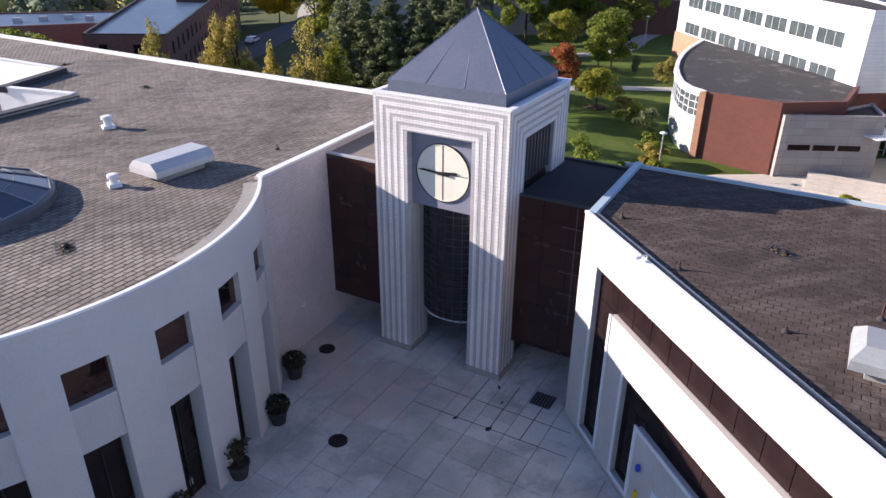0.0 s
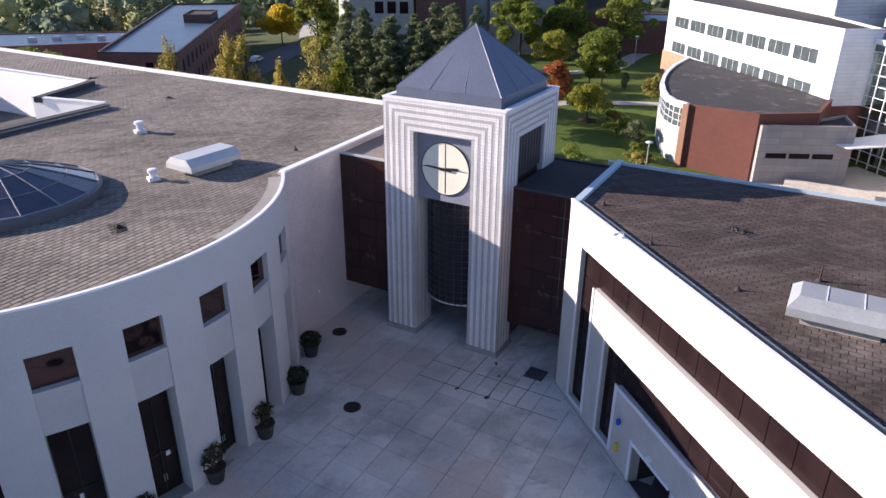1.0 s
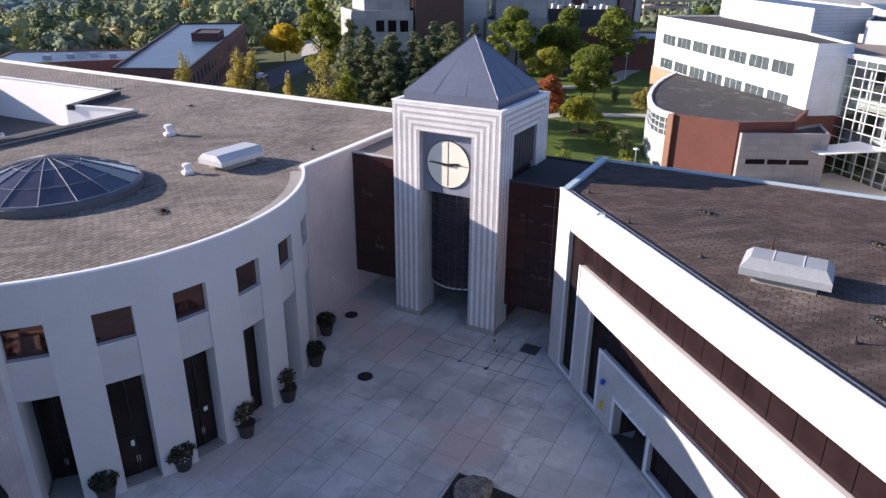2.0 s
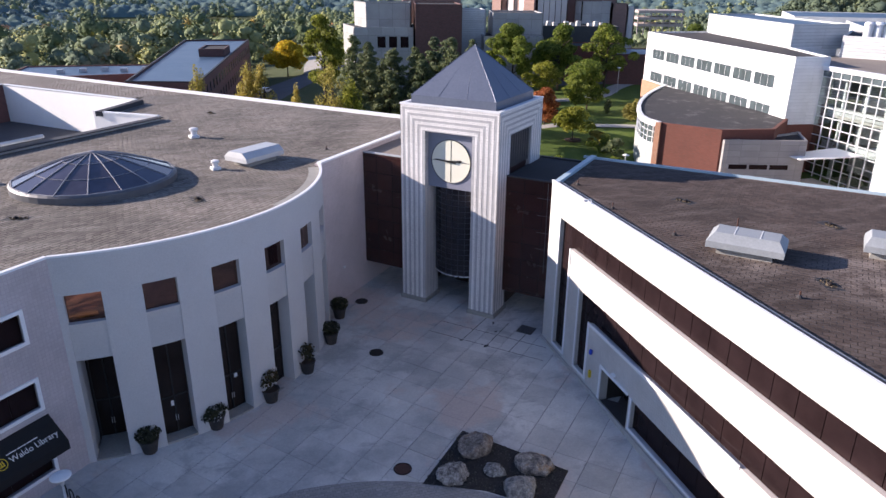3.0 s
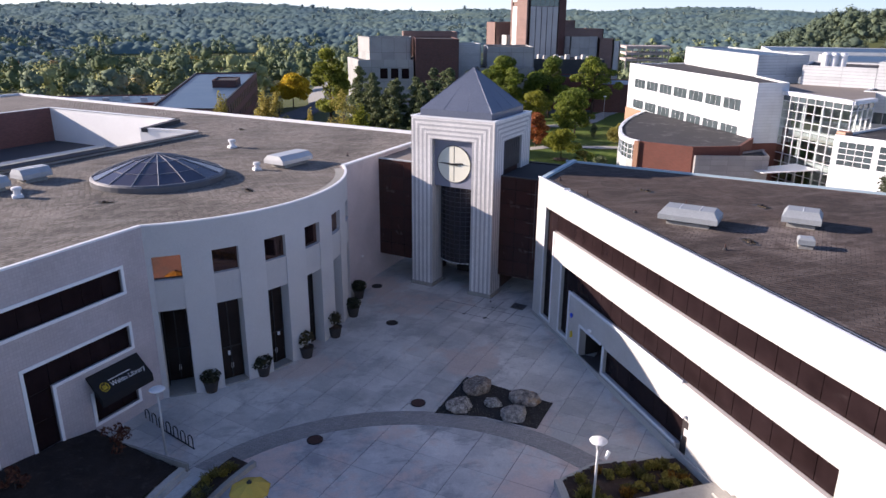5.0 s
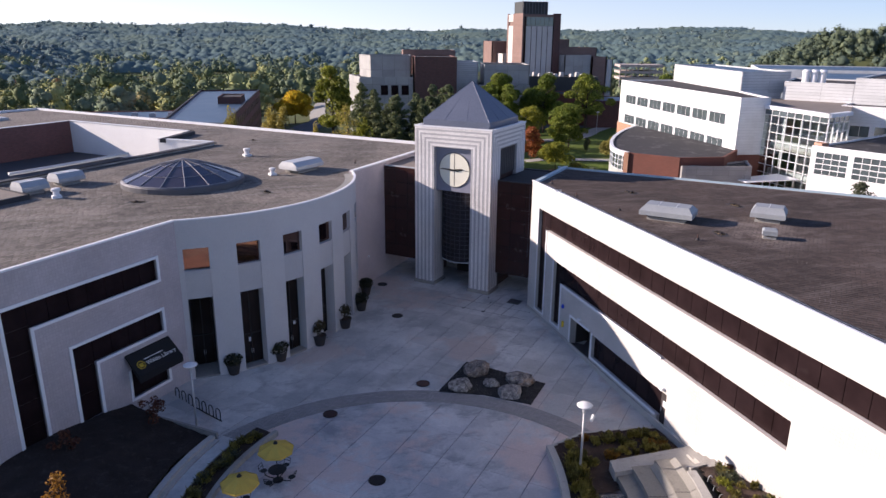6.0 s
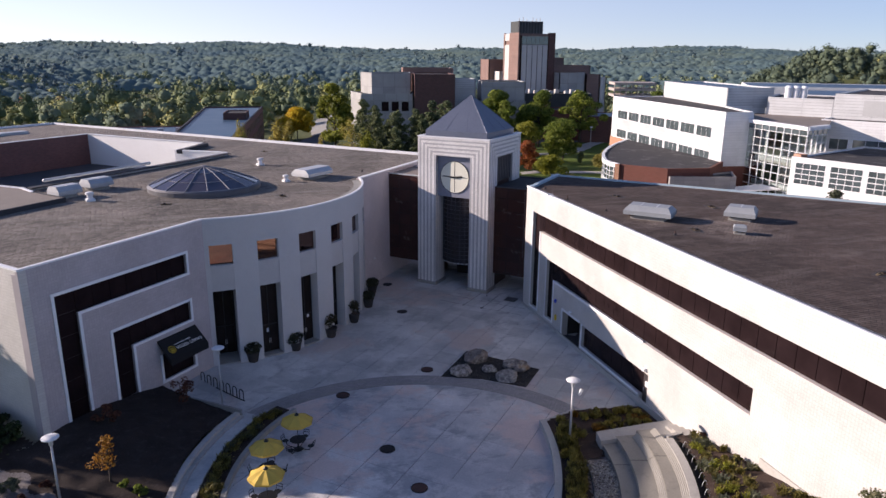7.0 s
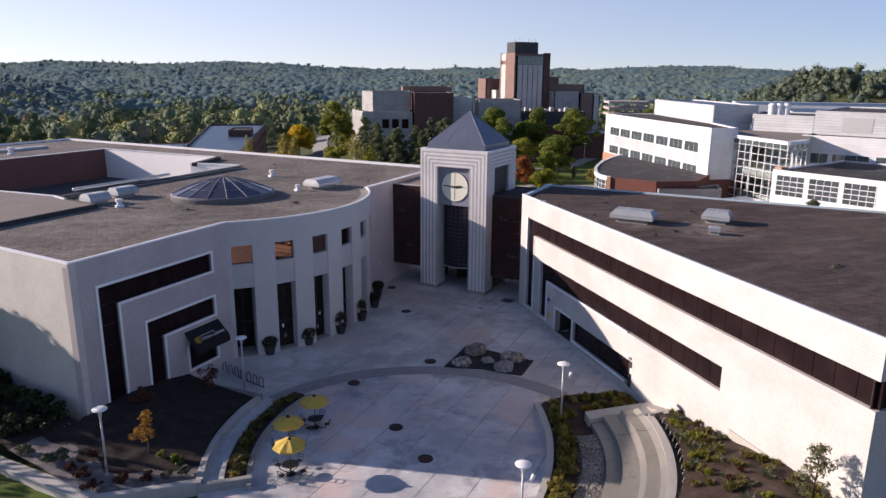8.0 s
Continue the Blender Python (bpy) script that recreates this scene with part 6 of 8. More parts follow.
def columnar(seed, h, w, mat, m, label, count=2200):
    """An upright tree: many steep feathery sprays that narrow to a ragged tip."""
    lobes = []
    r = random.Random(seed)
    for k in range(64):
        t = r.random() ** 1.2
        z = h * (0.22 + 0.74 * t)
        s = w * 0.5 * min(1.0, 0.75 + 1.2 * t) * (1.03 - t) ** 0.62
        a = r.uniform(0, 6.283)
        q = s * r.uniform(0.2, 0.85)
        lobes.append((q * math.cos(a), q * math.sin(a), z, 0.27 * s + 0.15, 0.27 * s + 0.15, h * r.uniform(0.05, 0.10)))
    return tree("columnar_tree", seed, h, w * 0.4, h * 0.12, mat, m, label, int(count * 1.7), 0.17, "tree", "autumn trees behind the library", lobes)


# ---- plant pots along the colonnade ----
LEAF_POT_DARK = leafy("leaves_pot_dark", (0.014, 0.018, 0.012), (0.032, 0.036, 0.02), (0.065, 0.062, 0.03), 0.2)
LEAF_POT = leafy("leaves_pot", (0.03, 0.03, 0.016), (0.075, 0.062, 0.03), (0.15, 0.10, 0.045), 0.3)
POT_AT = [(-12.2, 21.85, 0), (-8.55, 23.2, 1), (-5.2, 25.1, 2), (-2.6, 27.8, 2), (-0.5, 31.4, 0), (0.7, 35.35, 0)]
for k, (x, y, kind) in enumerate(POT_AT):
    lab = ("brown pot with a round dark shrub", "brown pot with a leafy plant and pale flowers", "brown pot with a tall yellowing plant")[kind]
    p = thing("potted_plant", lab + " on the paving", "potted plant", pose(x, y, gz(x, y), 0, 0, 40 * k) @ Matrix.Scale(1.25, 4), "pots along the colonnade")
    part("pot", Shape().lathe([(0.30, 0), (0.36, 0.3), (0.42, 0.62), (0.46, 0.66), (0.46, 0.72), (0.40, 0.72), (0.38, 0.6)], 20, cap=False), POT, p, smooth=True)
    part("soil", Shape().lathe([(0.0, 0.6), (0.39, 0.6), (0.39, 0.64), (0.0, 0.66)], 16, cap=False), MULCH, p)
    if kind == 0:
        lobes, c, mat = [(0, 0, 0.95, 0.55, 0.55, 0.42)], 520, LEAF_POT_DARK
    elif kind == 1:
        lobes, c, mat = [(0, 0, 0.95, 0.6, 0.6, 0.4), (0.3, 0.2, 0.8, 0.4, 0.4, 0.3), (-0.35, 0, 0.85, 0.4, 0.4, 0.3)], 560, LEAF_POT_DARK
    else:
        lobes, c, mat = [(0.05, 0, 1.35, 0.5, 0.5, 0.38), (-0.25, 0.1, 1.15, 0.35, 0.35, 0.3), (0.3, -0.1, 1.2, 0.3, 0.3, 0.3)], 300, LEAF_POT
    part("stem", Shape().tube((0, 0, 0.6), (0.05, 0, 1.3 if kind == 2 else 0.9), 0.03, 0.015, 6), BARK, p)
    v, c = leaf_cloud(20 + k, lobes, c, 0.085)
    part("foliage", leaf_mesh("foliage", v, c, mat), None, p)
    if kind == 1:
        v, c = leaf_cloud(60 + k, [(0, 0, 0.78, 0.66, 0.66, 0.16)], 60, 0.05)
        part("flowers", leaf_mesh("flowers", v, c, SIGN_WHITE), None, p, "small white flowers")

# ---- roof things ----
GALV_DULL = grainy("dull_galvanised_sheet", (0.25, 0.27, 0.285), (0.33, 0.35, 0.365), 0.5, 0.8, 9, 0.08, 0.0, 0, 0.4)
DRY_LEAF = grainy("dry_leaves", (0.075, 0.055, 0.035), (0.17, 0.13, 0.08), 0.9, 3.0, 20)
def roof_hood(x, y, turn, lx, ly, z, label, mat=GALV, high=1.12, ends=0.04, seams=True):
    """A low curb, a narrower throat and a sheet-metal hood with sloped long sides."""
    h = thing("roof_vent", label, "roof vent", pose(x, y, z, 0, 0, turn), "roof vents")
    part("curb", Shape().box(-lx * 0.36, -ly * 0.36, -0.05, lx * 0.36, ly * 0.36, 0.24), CONCRETE_DIM, h)
    part("throat", Shape().box(-lx * 0.33, -ly * 0.32, 0.24, lx * 0.33, ly * 0.32, 0.42), mat, h)
    X, Y, e, side = lx / 2, ly / 2, 0.20 * ly, 0.38 + 0.45 * (high - 0.38)
    ring = lambda a, b, q: [(-a, -b, q), (a, -b, q), (a, b, q), (-a, b, q)]
    p = ring(X - 0.05, Y - 0.05, 0.36) + ring(X, Y, 0.38) + ring(X, Y, side) + ring(X - ends, Y - e, high)
    f = [(3, 2, 1, 0), (12, 13, 14, 15)]
    for k in (0, 4, 8):
        f += [(k + i, k + (i + 1) % 4, k + 4 + (i + 1) % 4, k + 4 + i) for i in range(4)]
    hood = part("hood", Shape().put(p, f), mat, h, "galvanised sheet-metal hood")
    n = max(1, int(lx / 1.1)) if seams else 1
    for i in range(1, n):
        a = -X + lx * i / n
        part("seam", Shape().box(a - 0.02, -Y + e, high - 0.005, a + 0.02, Y - e, high + 0.02), SIGN_WHITE, hood)
    return h


roof_hood(19.3, 13.45, -46, 3.75, 2.3, ROOF_Z, "long galvanised roof ventilator hood on a curb", GALV_DULL, ends=0.34)
roof_hood(26.2, 11.1, -46, 2.35, 2.2, ROOF_Z, "short galvanised roof ventilator hood on a curb", GALV_DULL, ends=0.24)
roof_hood(-4.6, 39.6, 42, 3.9, 2.3, ROOF_Z, "long white roof ventilator hood on a curb", seams=False)
roof_hood(-27.3, 35.0, 44, 2.3, 1.7, ROOF_Z, "weathered grey roof ventilator beside the court", LAMP_METAL)
roof_hood(-25.2, 38.4, 44, 2.5, 1.7, ROOF_Z, "weathered grey roof ventilator beside the court", LAMP_METAL)
h = thing("roof_vent", "small galvanised box vent on the roof", "roof vent", pose(22.9, 7.2, ROOF_Z, 0, 0, -38), "roof vents")
part("curb", Shape().box(-0.4, -0.35, -0.05, 0.4, 0.35, 0.2), CONCRETE_DIM, h)
part("hood", Shape().slab(-0.46, -0.42, 0.26, 0.46, 0.42, 0.66, 0.1), GALV_DULL, h)


def stack_vent(x, y, s, label, z=ROOF_Z):
    h = thing("roof_vent", label, "roof vent", pose(x, y, z, 0, 0, 20), "roof vents")
    part("base", Shape().slab(-0.45 * s, -0.45 * s, -0.05, 0.45 * s, 0.45 * s, 0.22, 0.04), SIGN_WHITE, h)
    part("drum", Shape().lathe([(0.3 * s, 0.2), (0.3 * s, 0.75 * s)], 14), SIGN_WHITE, h)
    part("cap", Shape().lathe([(0.34 * s, 0.72 * s), (0.44 * s, 0.74 * s), (0.44 * s, 0.95 * s), (0.3 * s, 1.02 * s)], 14), SIGN_WHITE, h)


stack_vent(-9.45, 49.8, 0.85, "white mushroom roof vent")
stack_vent(-7.5, 38.0, 0.7, "small white mushroom roof vent")
stack_vent(-24.9, 32.6, 0.8, "small white mushroom roof vent")
stack_vent(-35.5, 56.0, 0.9, "small white vent in the sunken court", ROOF_Z - 4.2)
stack_vent(-46.5, 84.0, 1.1, "small white vent near the roof's far corner")
for x, y, s in ((-48.5, 88.5, 2.4), (-45.4, 92.0, 2.2)):
    lone("roof_hatch", Shape().slab(-s, -0.9, -0.05, s, 0.9, 0.4, 0.06), LAMP_METAL, "low dark-edged skylight on the far roof", "skylight", pose(x, y, ROOF_Z, 0, 0, 44), "roof hatches")
for x, y, z in ((16.6, 27.4, 0.55), (16.25, 21.95, 0.7), (17.25, 16.8, 0.4), (17.95, 8.1, 0.6), (1.2, 42.3, 0.6), (21.2, 16.6, 1.2)):
    p = thing("vent_pipe", "thin rusty vent pipe through the roof", "pipe", pose(x, y, ROOF_Z), "roof pipes")
    part("pipe", Shape().tube((0, 0, -0.1), (0, 0, z * 0.6), 0.04, 0.04, 8), RUST_LID, p)
    part("collar", Shape().lathe([(0.16, -0.02), (0.14, 0.05), (0.06, 0.16)], 10), ROOF_DARK, p)
for x, y in ((21.55, 22.2), (20.45, 9.0), (27.1, 15.8), (-8.5, 30.5), (-16.5, 73.3), (-8.3, 61.8), (-18.5, 29.3), (24.6, -3.5)):
    d = thing("roof_drain", "roof drain with leaves caught in its strainer", "roof drain", pose(x, y, ROOF_Z, 0, 0, 30 * x), "roof drains")
    part("sump", Shape().box(-0.75, -0.4, -0.02, 0.75, 0.4, 0.012), TAR, d)
    part("strainer", Shape().lathe([(0.16, 0.0), (0.15, 0.1), (0.06, 0.16)], 10, 0.1), IRON, d)
    v, c = leaf_cloud(int(abs(x * 10)), [(-0.1, 0, 0.02, 0.6, 0.3, 0.03)], 80, 0.06)
    part("leaves", leaf_mesh("leaves", v, c, DRY_LEAF), None, d)
cam_box = thing("security_camera", "small white camera bracket on the parapet", "camera", pose(15.0, 22.6, 12.9))
part("bracket", Shape().bend([(0.1, 0, -0.05), (0.1, 0, 0.2), (-0.25, 0, 0.22)], 0.03), SIGN_WHITE, cam_box)
part("housing", Shape().slab(-0.45, -0.07, 0.08, -0.2, 0.07, 0.22, 0.03), SIGN_WHITE, cam_box)

# domed skylight
dome = thing("dome_skylight", "round faceted glass skylight with pale ribs on the tan roof", "skylight", pose(-15.34, 36.5, ROOF_Z))
part("curb", Shape().lathe([(5.25, -0.05), (5.25, 0.42), (5.12, 0.55), (4.95, 0.55)], 48, cap=False), LOUVRE, dome, "pale metal curb", smooth=False)
SKY_GLASS = tinted_glass("skylight_glass", (0.055, 0.05, 0.07), 0.14, 0.8)
NSEG = 16
DOME_BAR = grainy("skylight_bar", (0.24, 0.24, 0.26), (0.3, 0.3, 0.32), 0.75, 2, 20, 0.05, 0.0, 0, 0.2)
prof = [(5.1, 0.52), (3.6, 1.12), (1.9, 1.72), (0.12, 2.12)]
for k in range(NSEG):
    a0, a1 = radians(360 * k / NSEG + 4), radians(360 * (k + 1) / NSEG + 4)
    for (r0, z0), (r1, z1) in zip(prof, prof[1:]):
        q = [(r0 * math.cos(a0), r0 * math.sin(a0), z0), (r0 * math.cos(a1), r0 * math.sin(a1), z0), (r1 * math.cos(a1), r1 * math.sin(a1), z1), (r1 * math.cos(a0), r1 * math.sin(a0), z1)]
        part("pane", Shape().put(q + [(x, y, z - 0.05) for x, y, z in q], [(0, 1, 2, 3), (7, 6, 5, 4), (0, 4, 5, 1), (1, 5, 6, 2), (2, 6, 7, 3), (3, 7, 4, 0)]), SKY_GLASS, dome)
    part("rib", Shape().bend([(r * math.cos(a0), r * math.sin(a0), z + 0.03) for r, z in prof], 0.04, 6), DOME_BAR, dome, "pale metal rib")
for r, z in prof[:3]:
    for k in range(NSEG):
        a0, a1 = radians(360 * k / NSEG + 4), radians(360 * (k + 1) / NSEG + 4)
        part("glazing_bar", Shape().tube((r * math.cos(a0), r * math.sin(a0), z + 0.02), (r * math.cos(a1), r * math.sin(a1), z + 0.02), 0.02 if z > 0.6 else 0.05, n=6), DOME_BAR, dome)
part("boss", Shape().lathe([(0.25, 2.08), (0.22, 2.2), (0.0, 2.24)], 12, cap=False), DOME_BAR, dome)


# ---- buildings behind ----
METAL_GREY = tiled("grey_metal_cladding", (0.50, 0.525, 0.54), (0.56, 0.58, 0.595), (0.38, 0.39, 0.40), 3.0, 0.5, 0.0, 0.025, 0.5)
def block(parent, name, pts, z0, z1, mat, roof=None, label=""):
    """A flat-roofed block: one wall part a side, so that the joint pattern lies along each wall, and a roof."""
    for (xa, ya), (xb, yb) in zip(pts, pts[1:] + pts[:1]):
        L = math.hypot(xb - xa, yb - ya)
        part("wall", Shape().box(0, 0, z0, L, 0.3, z1), mat, parent, label, pose(xa, ya, 0, 0, 0, math.degrees(math.atan2(yb - ya, xb - xa))))
    part("roof", sheet(pts, z1 - 0.25), roof or ROOF_DARK, parent)


def windows_on(parent, a, b, xs, w, rows, glass=GLASS_BLUE, frame_mat=TRIM, panes=3, proud=0.04, reveal=True):
    """Rows of window groups set in a wall that runs from a to b (outside on its right)."""
    ang = math.degrees(math.atan2(b[1] - a[1], b[0] - a[0]))
    m = pose(a[0], a[1], 0, 0, 0, ang)
    for z0, z1 in rows:
        for x in xs:
            win = part("window", Shape().box(x - w / 2 - 0.08, -proud, z0 - 0.08, x + w / 2 + 0.08, 0.02, z0).box(x - w / 2 - 0.08, -proud, z1, x + w / 2 + 0.08, 0.02, z1 + 0.08)
                       .box(x - w / 2 - 0.08, -proud, z0, x - w / 2, 0.02, z1).box(x + w / 2, -proud, z0, x + w / 2 + 0.08, 0.02, z1), frame_mat, parent, "", m)
            for k in range(panes):
                p0, p1 = x - w / 2 + w * k / panes + 0.04, x - w / 2 + w * (k + 1) / panes - 0.04
                part("pane", Shape().box(p0, -0.015, z0, p1, 0.01, z1), glass, win)


lab = thing("science_building", "white three-storey building with brick base and glazed hall", "building", pose(0, 0, 0))
FA, FB = (72.5, 110.0), (66.5, 64.0)
block(lab, "white_wing", [FA, FB, (71.6, 63.3), (76.4, 76.3), (85.5, 76.6), (96, 108)], 7.35, 16.4, METAL_WHITE, ROOF_DARK)
block(lab, "base", [(72.45, 110.1), (66.45, 63.9), (71.7, 63.2), (76.5, 76.2), (85.6, 76.5), (96.1, 108.1)], -2, 7.33, BRICK)
part("brick_course", Shape().box(0, -0.12, 3.0, 46.4, 0.0, 7.32), BRICK_ORANGE, lab, "orange brick base of the white wing", pose(72.45, 110.1, 0, 0, 0, math.degrees(math.atan2(63.9 - 110.1, 66.45 - 72.45))))
windows_on(lab, FA, FB, [5.6 + 5.75 * i for i in range(7)], 5.0, ((11.75, 13.5), (7.6, 9.35)), panes=3)
part("window_band", Shape().box(2.4, -0.03, 9.5, 42.6, 0.0, 11.6), METAL_GREY, lab, "pale grey panel band", pose(FA[0], FA[1], 0, 0, 0, math.degrees(math.atan2(FB[1] - FA[1], FB[0] - FA[0]))))
LOUVRE_PALE = grainy("pale_louvre", (0.42, 0.43, 0.43), (0.48, 0.49, 0.49), 0.6, 0.5, 12, 0.3)
PENT = tiled("ribbed_grey_cladding", (0.56, 0.58, 0.59), (0.62, 0.64, 0.65), (0.34, 0.355, 0.37), 6.0, 0.5, 0.0, 0.03, 0.5)
block(lab, "penthouse", [(85, 109), (76.5, 76.5), (87, 76.5), (95, 108)], 16.0, 19.7, PENT, ROOF_BLUE)
block(lab, "penthouse", [(83.0, 73.4), (89.0, 64.0), (100.5, 73), (94, 83)], 9.0, 18.2, PENT, ROOF_DARK)
block(lab, "penthouse", [(88.9, 64.1), (99.5, 47.5), (122, 58), (111, 78)], 9.0, 19.2, PENT, ROOF_DARK)
part("louvre_panel", Shape().box(4.6, -0.05, 15.6, 9.4, 0.0, 18.2), LOUVRE_PALE, lab, "pale grey louvre panel", pose(88.9, 64.1, 0, 0, 0, math.degrees(math.atan2(47.5 - 64.1, 99.5 - 88.9))))
for x_, y_ in ((86.9, 72.8), (88.0, 72.1), (89.1, 71.4)):
    part("flue", Shape().lathe([(0.62, 17.9), (0.62, 19.7), (0.72, 19.75), (0.72, 19.9), (0.45, 20.2)], 16, x_, y_), TRIM, lab, "round white exhaust flue")
# glazed hall
GLASS_HALL = clear_glass("clear_hall_glass", (0.80, 0.86, 0.85), 0.16)
HALL_FLOOR = grainy("pale_hall_floor", (0.42, 0.41, 0.39), (0.52, 0.50, 0.47), 0.6, 0.5, 8, 0.05)
GA, GB, GC = (70.9, 63.4), (70.2, 50.0), (76.0, 52.0)
for a, b in ((GA, GB), (GB, GC)):
    L = math.hypot(b[0] - a[0], b[1] - a[1])
    m = pose(a[0], a[1], 0, 0, 0, math.degrees(math.atan2(b[1] - a[1], b[0] - a[0])))
    gl = part("curtain_wall", Shape().box(0, 0.05, -1, L, 0.08, 14.7), GLASS_HALL, lab, "tall clear glass wall with white bars", m)
    gl.visible_shadow = False
    n = round(L / 1.6)
    for k in range(n + 1):
        x = L * k / n
        part("mullion", Shape().box(x - 0.035, -0.08, -1, x + 0.035, 0.05, 14.7), TRIM, gl)
    for k in range(11):
        z = 0.85 + 1.3 * k
        part("transom", Shape().box(0, -0.05, z - 0.035, L, 0.05, z + 0.035), TRIM, gl)
    for k in range(n):
        part("top_pane", Shape().box(L * k / n + 0.06, 0.02, 13.9, L * (k + 1) / n - 0.06, 0.045, 14.65), GLASS_BLUE, gl, "dark top pane")
    part("fascia", Shape().box(-0.2, -0.3, 14.7, L + 0.2, 0.6, 15.25), TRIM, lab, "white roof fascia", m)
# inside the glazed hall: floors, columns and pale rear walls
for z in (0.0, 4.5, 9.0):
    part("hall_floor", Shape().prism([(71.9, 62.6), (71.4, 51.6), (75.8, 53.0), (79.4, 57), (77.6, 64.3)], z - 0.35, z), HALL_FLOOR, lab, "pale floor inside the glazed hall")
for x, y in ((72.2, 60.3), (72.0, 56.6), (71.9, 53.2), (75.2, 53.8)):
    part("hall_column", Shape().tube((x, y, -1), (x, y, 14.9), 0.2, 0.2, 12), TRIM, lab, "white round column", smooth=True)
part("hall_wall", Shape().box(0, 0, -1, 6.0, 0.2, 14.9), TRIM, lab, "pale inner wall", pose(79.6, 56.8, 0, 0, 0, 108))
for k, z in enumerate((0.0, 4.5, 9.0)):
    for j in range(3):
        part("hall_door", Shape().box(0.7 + 1.7 * j, -0.06, z, 1.7 + 1.7 * j, 0.0, z + 2.4), LOUVRE, lab, "dark inner doorway", pose(79.45, 56.8, 0, 0, 0, 108))
    part("balustrade", Shape().box(0, 0, z + 0.05, 10.6, 0.05, z + 1.05), PENT, lab, "grey balustrade panel", pose(71.75, 62.2, 0, 0, 0, -91)) if k else None
part("roof", sheet([GA, GB, GC, (84.6, 59.9), (88.6, 64.4), (83.2, 76.3), (76.3, 76.1)], 15.05), ROOF_FLAT, lab)
part("pier", Shape().box(66.2, 46.6, -1, 67.4, 48.0, 11.7), BRICK_ORANGE, lab, "orange brick pier")
part("canopy", Shape().put([(61.5, 54.6, 4.9), (70, 53.4, 5.1), (70, 58, 5.1), (61.5, 57.6, 4.9), (61.5, 54.6, 5.02), (70, 53.4, 5.24), (70, 58, 5.24), (61.5, 57.6, 5.02)], [(3, 2, 1, 0), (4, 5, 6, 7), (0, 1, 5, 4), (1, 2, 6, 5), (2, 3, 7, 6), (3, 0, 4, 7)]), TRIM, lab, "thin white entrance canopy")
WA, WB = (65.3, 47.3), (71.8, 30.0)
block(lab, "low_wing", [WA, WB, (96, 33), (86, 54), (70, 48.6)], -1, 11.4, METAL_WHITE, ROOF_WORN)
windows_on(lab, WA, WB, [2.8 + 4.9 * i for i in range(3)], 4.2, ((7.6, 10.6),), panes=4)
m = pose(WA[0], WA[1], 0, 0, 0, math.degrees(math.atan2(WB[1] - WA[1], WB[0] - WA[0])))
for z in (8.3, 9.05, 9.8):
    part("transom", Shape().box(0.5, -0.05, z - 0.05, 14.9, 0.0, z + 0.05), TRIM, lab, "", m)
UA, UB = (83.5, 61.0), (95.0, 43.5)
block(lab, "upper_wing", [UA, UB, (110, 50), (98, 70)], 8, 15.2, METAL_WHITE, ROOF_DARK)
windows_on(lab, UA, UB, [3.1], 2.8, ((10.4, 12.1),), panes=2)
windows_on(lab, UA, UB, [8.0, 14.6], 5.6, ((10.4, 12.1),), panes=3)
# curved annex with a brick flank
ANNEX_WALL = grainy("grey_green_render", (0.34, 0.36, 0.345), (0.42, 0.44, 0.42), 0.85, 0.4, 10, 0.1)
curve = [(48.0, 65.9), (47.7, 68.0), (48.3, 70.8), (49.7, 73.8), (52.2, 78.2), (55.3, 82.6), (58.6, 86.7), (62.0, 90.4), (68.5, 96.5)]
for a, b in zip(curve, curve[1:]):
    L = math.hypot(b[0] - a[0], b[1] - a[1])
    m = pose(b[0], b[1], 0, 0, 0, math.degrees(math.atan2(a[1] - b[1], a[0] - b[0])))
    part("wall", Shape().box(0, 0, -1, L, 0.4, 5.2), ANNEX_WALL, lab, "", m)
    w = part("window", Shape().box(0, 0.12, 5.2, L, 0.18, 7.6), GLASS_BLUE, lab, "strip of small panes in the curved wall", m)
    n = max(1, round(L / 1.4))
    for k in range(n + 1):
        part("mullion", Shape().box(L * k / n - 0.035, 0.06, 5.2, L * k / n + 0.035, 0.12, 7.6), TRIM, w)
    for z in (5.25, 6.0, 6.8, 7.55):
        part("transom", Shape().box(0, 0.065, z - 0.03, L, 0.12, z + 0.03), TRIM, w)
    part("fascia", Shape().box(-0.05, -0.12, 7.6, L + 0.05, 0.4, 8.3), TRIM, lab, "white curved fascia", m)
part("roof", sheet(curve + [(67.2, 64.0), (60.1, 58.3), (53.1, 59.5)], 8.12), ROOF_WORN, lab, "dark weathered annex roof")
for a, b in (((48.0, 65.9), (53.1, 59.5)), ((53.1, 59.5), (60.1, 58.3)), ((60.1, 58.3), (67.0, 63.9))):
    L = math.hypot(b[0] - a[0], b[1] - a[1])
    part("wall", Shape().box(0, 0, -2, L, 0.4, 8.2), BRICK, lab, "red brick flank wall", pose(a[0], a[1], 0, 0, 0, math.degrees(math.atan2(b[1] - a[1], b[0] - a[0]))))
part("pilaster", Shape().box(-0.35, -0.35, -2, 0.35, 0.35, 8.25), BRICK_ORANGE, lab, "orange brick corner pilaster", pose(48.0, 65.9, 0, 0, 0, -50))
block(lab, "stone_box", [(53.3, 59.25), (63.3, 55.9), (66.5, 61), (60, 59.6)], -2, 7.0, LIMESTONE, ROOF_DARK, "grey stone panels")
m = pose(53.3, 59.25, 0, 0, 0, math.degrees(math.atan2(55.9 - 59.25, 63.3 - 53.3)))
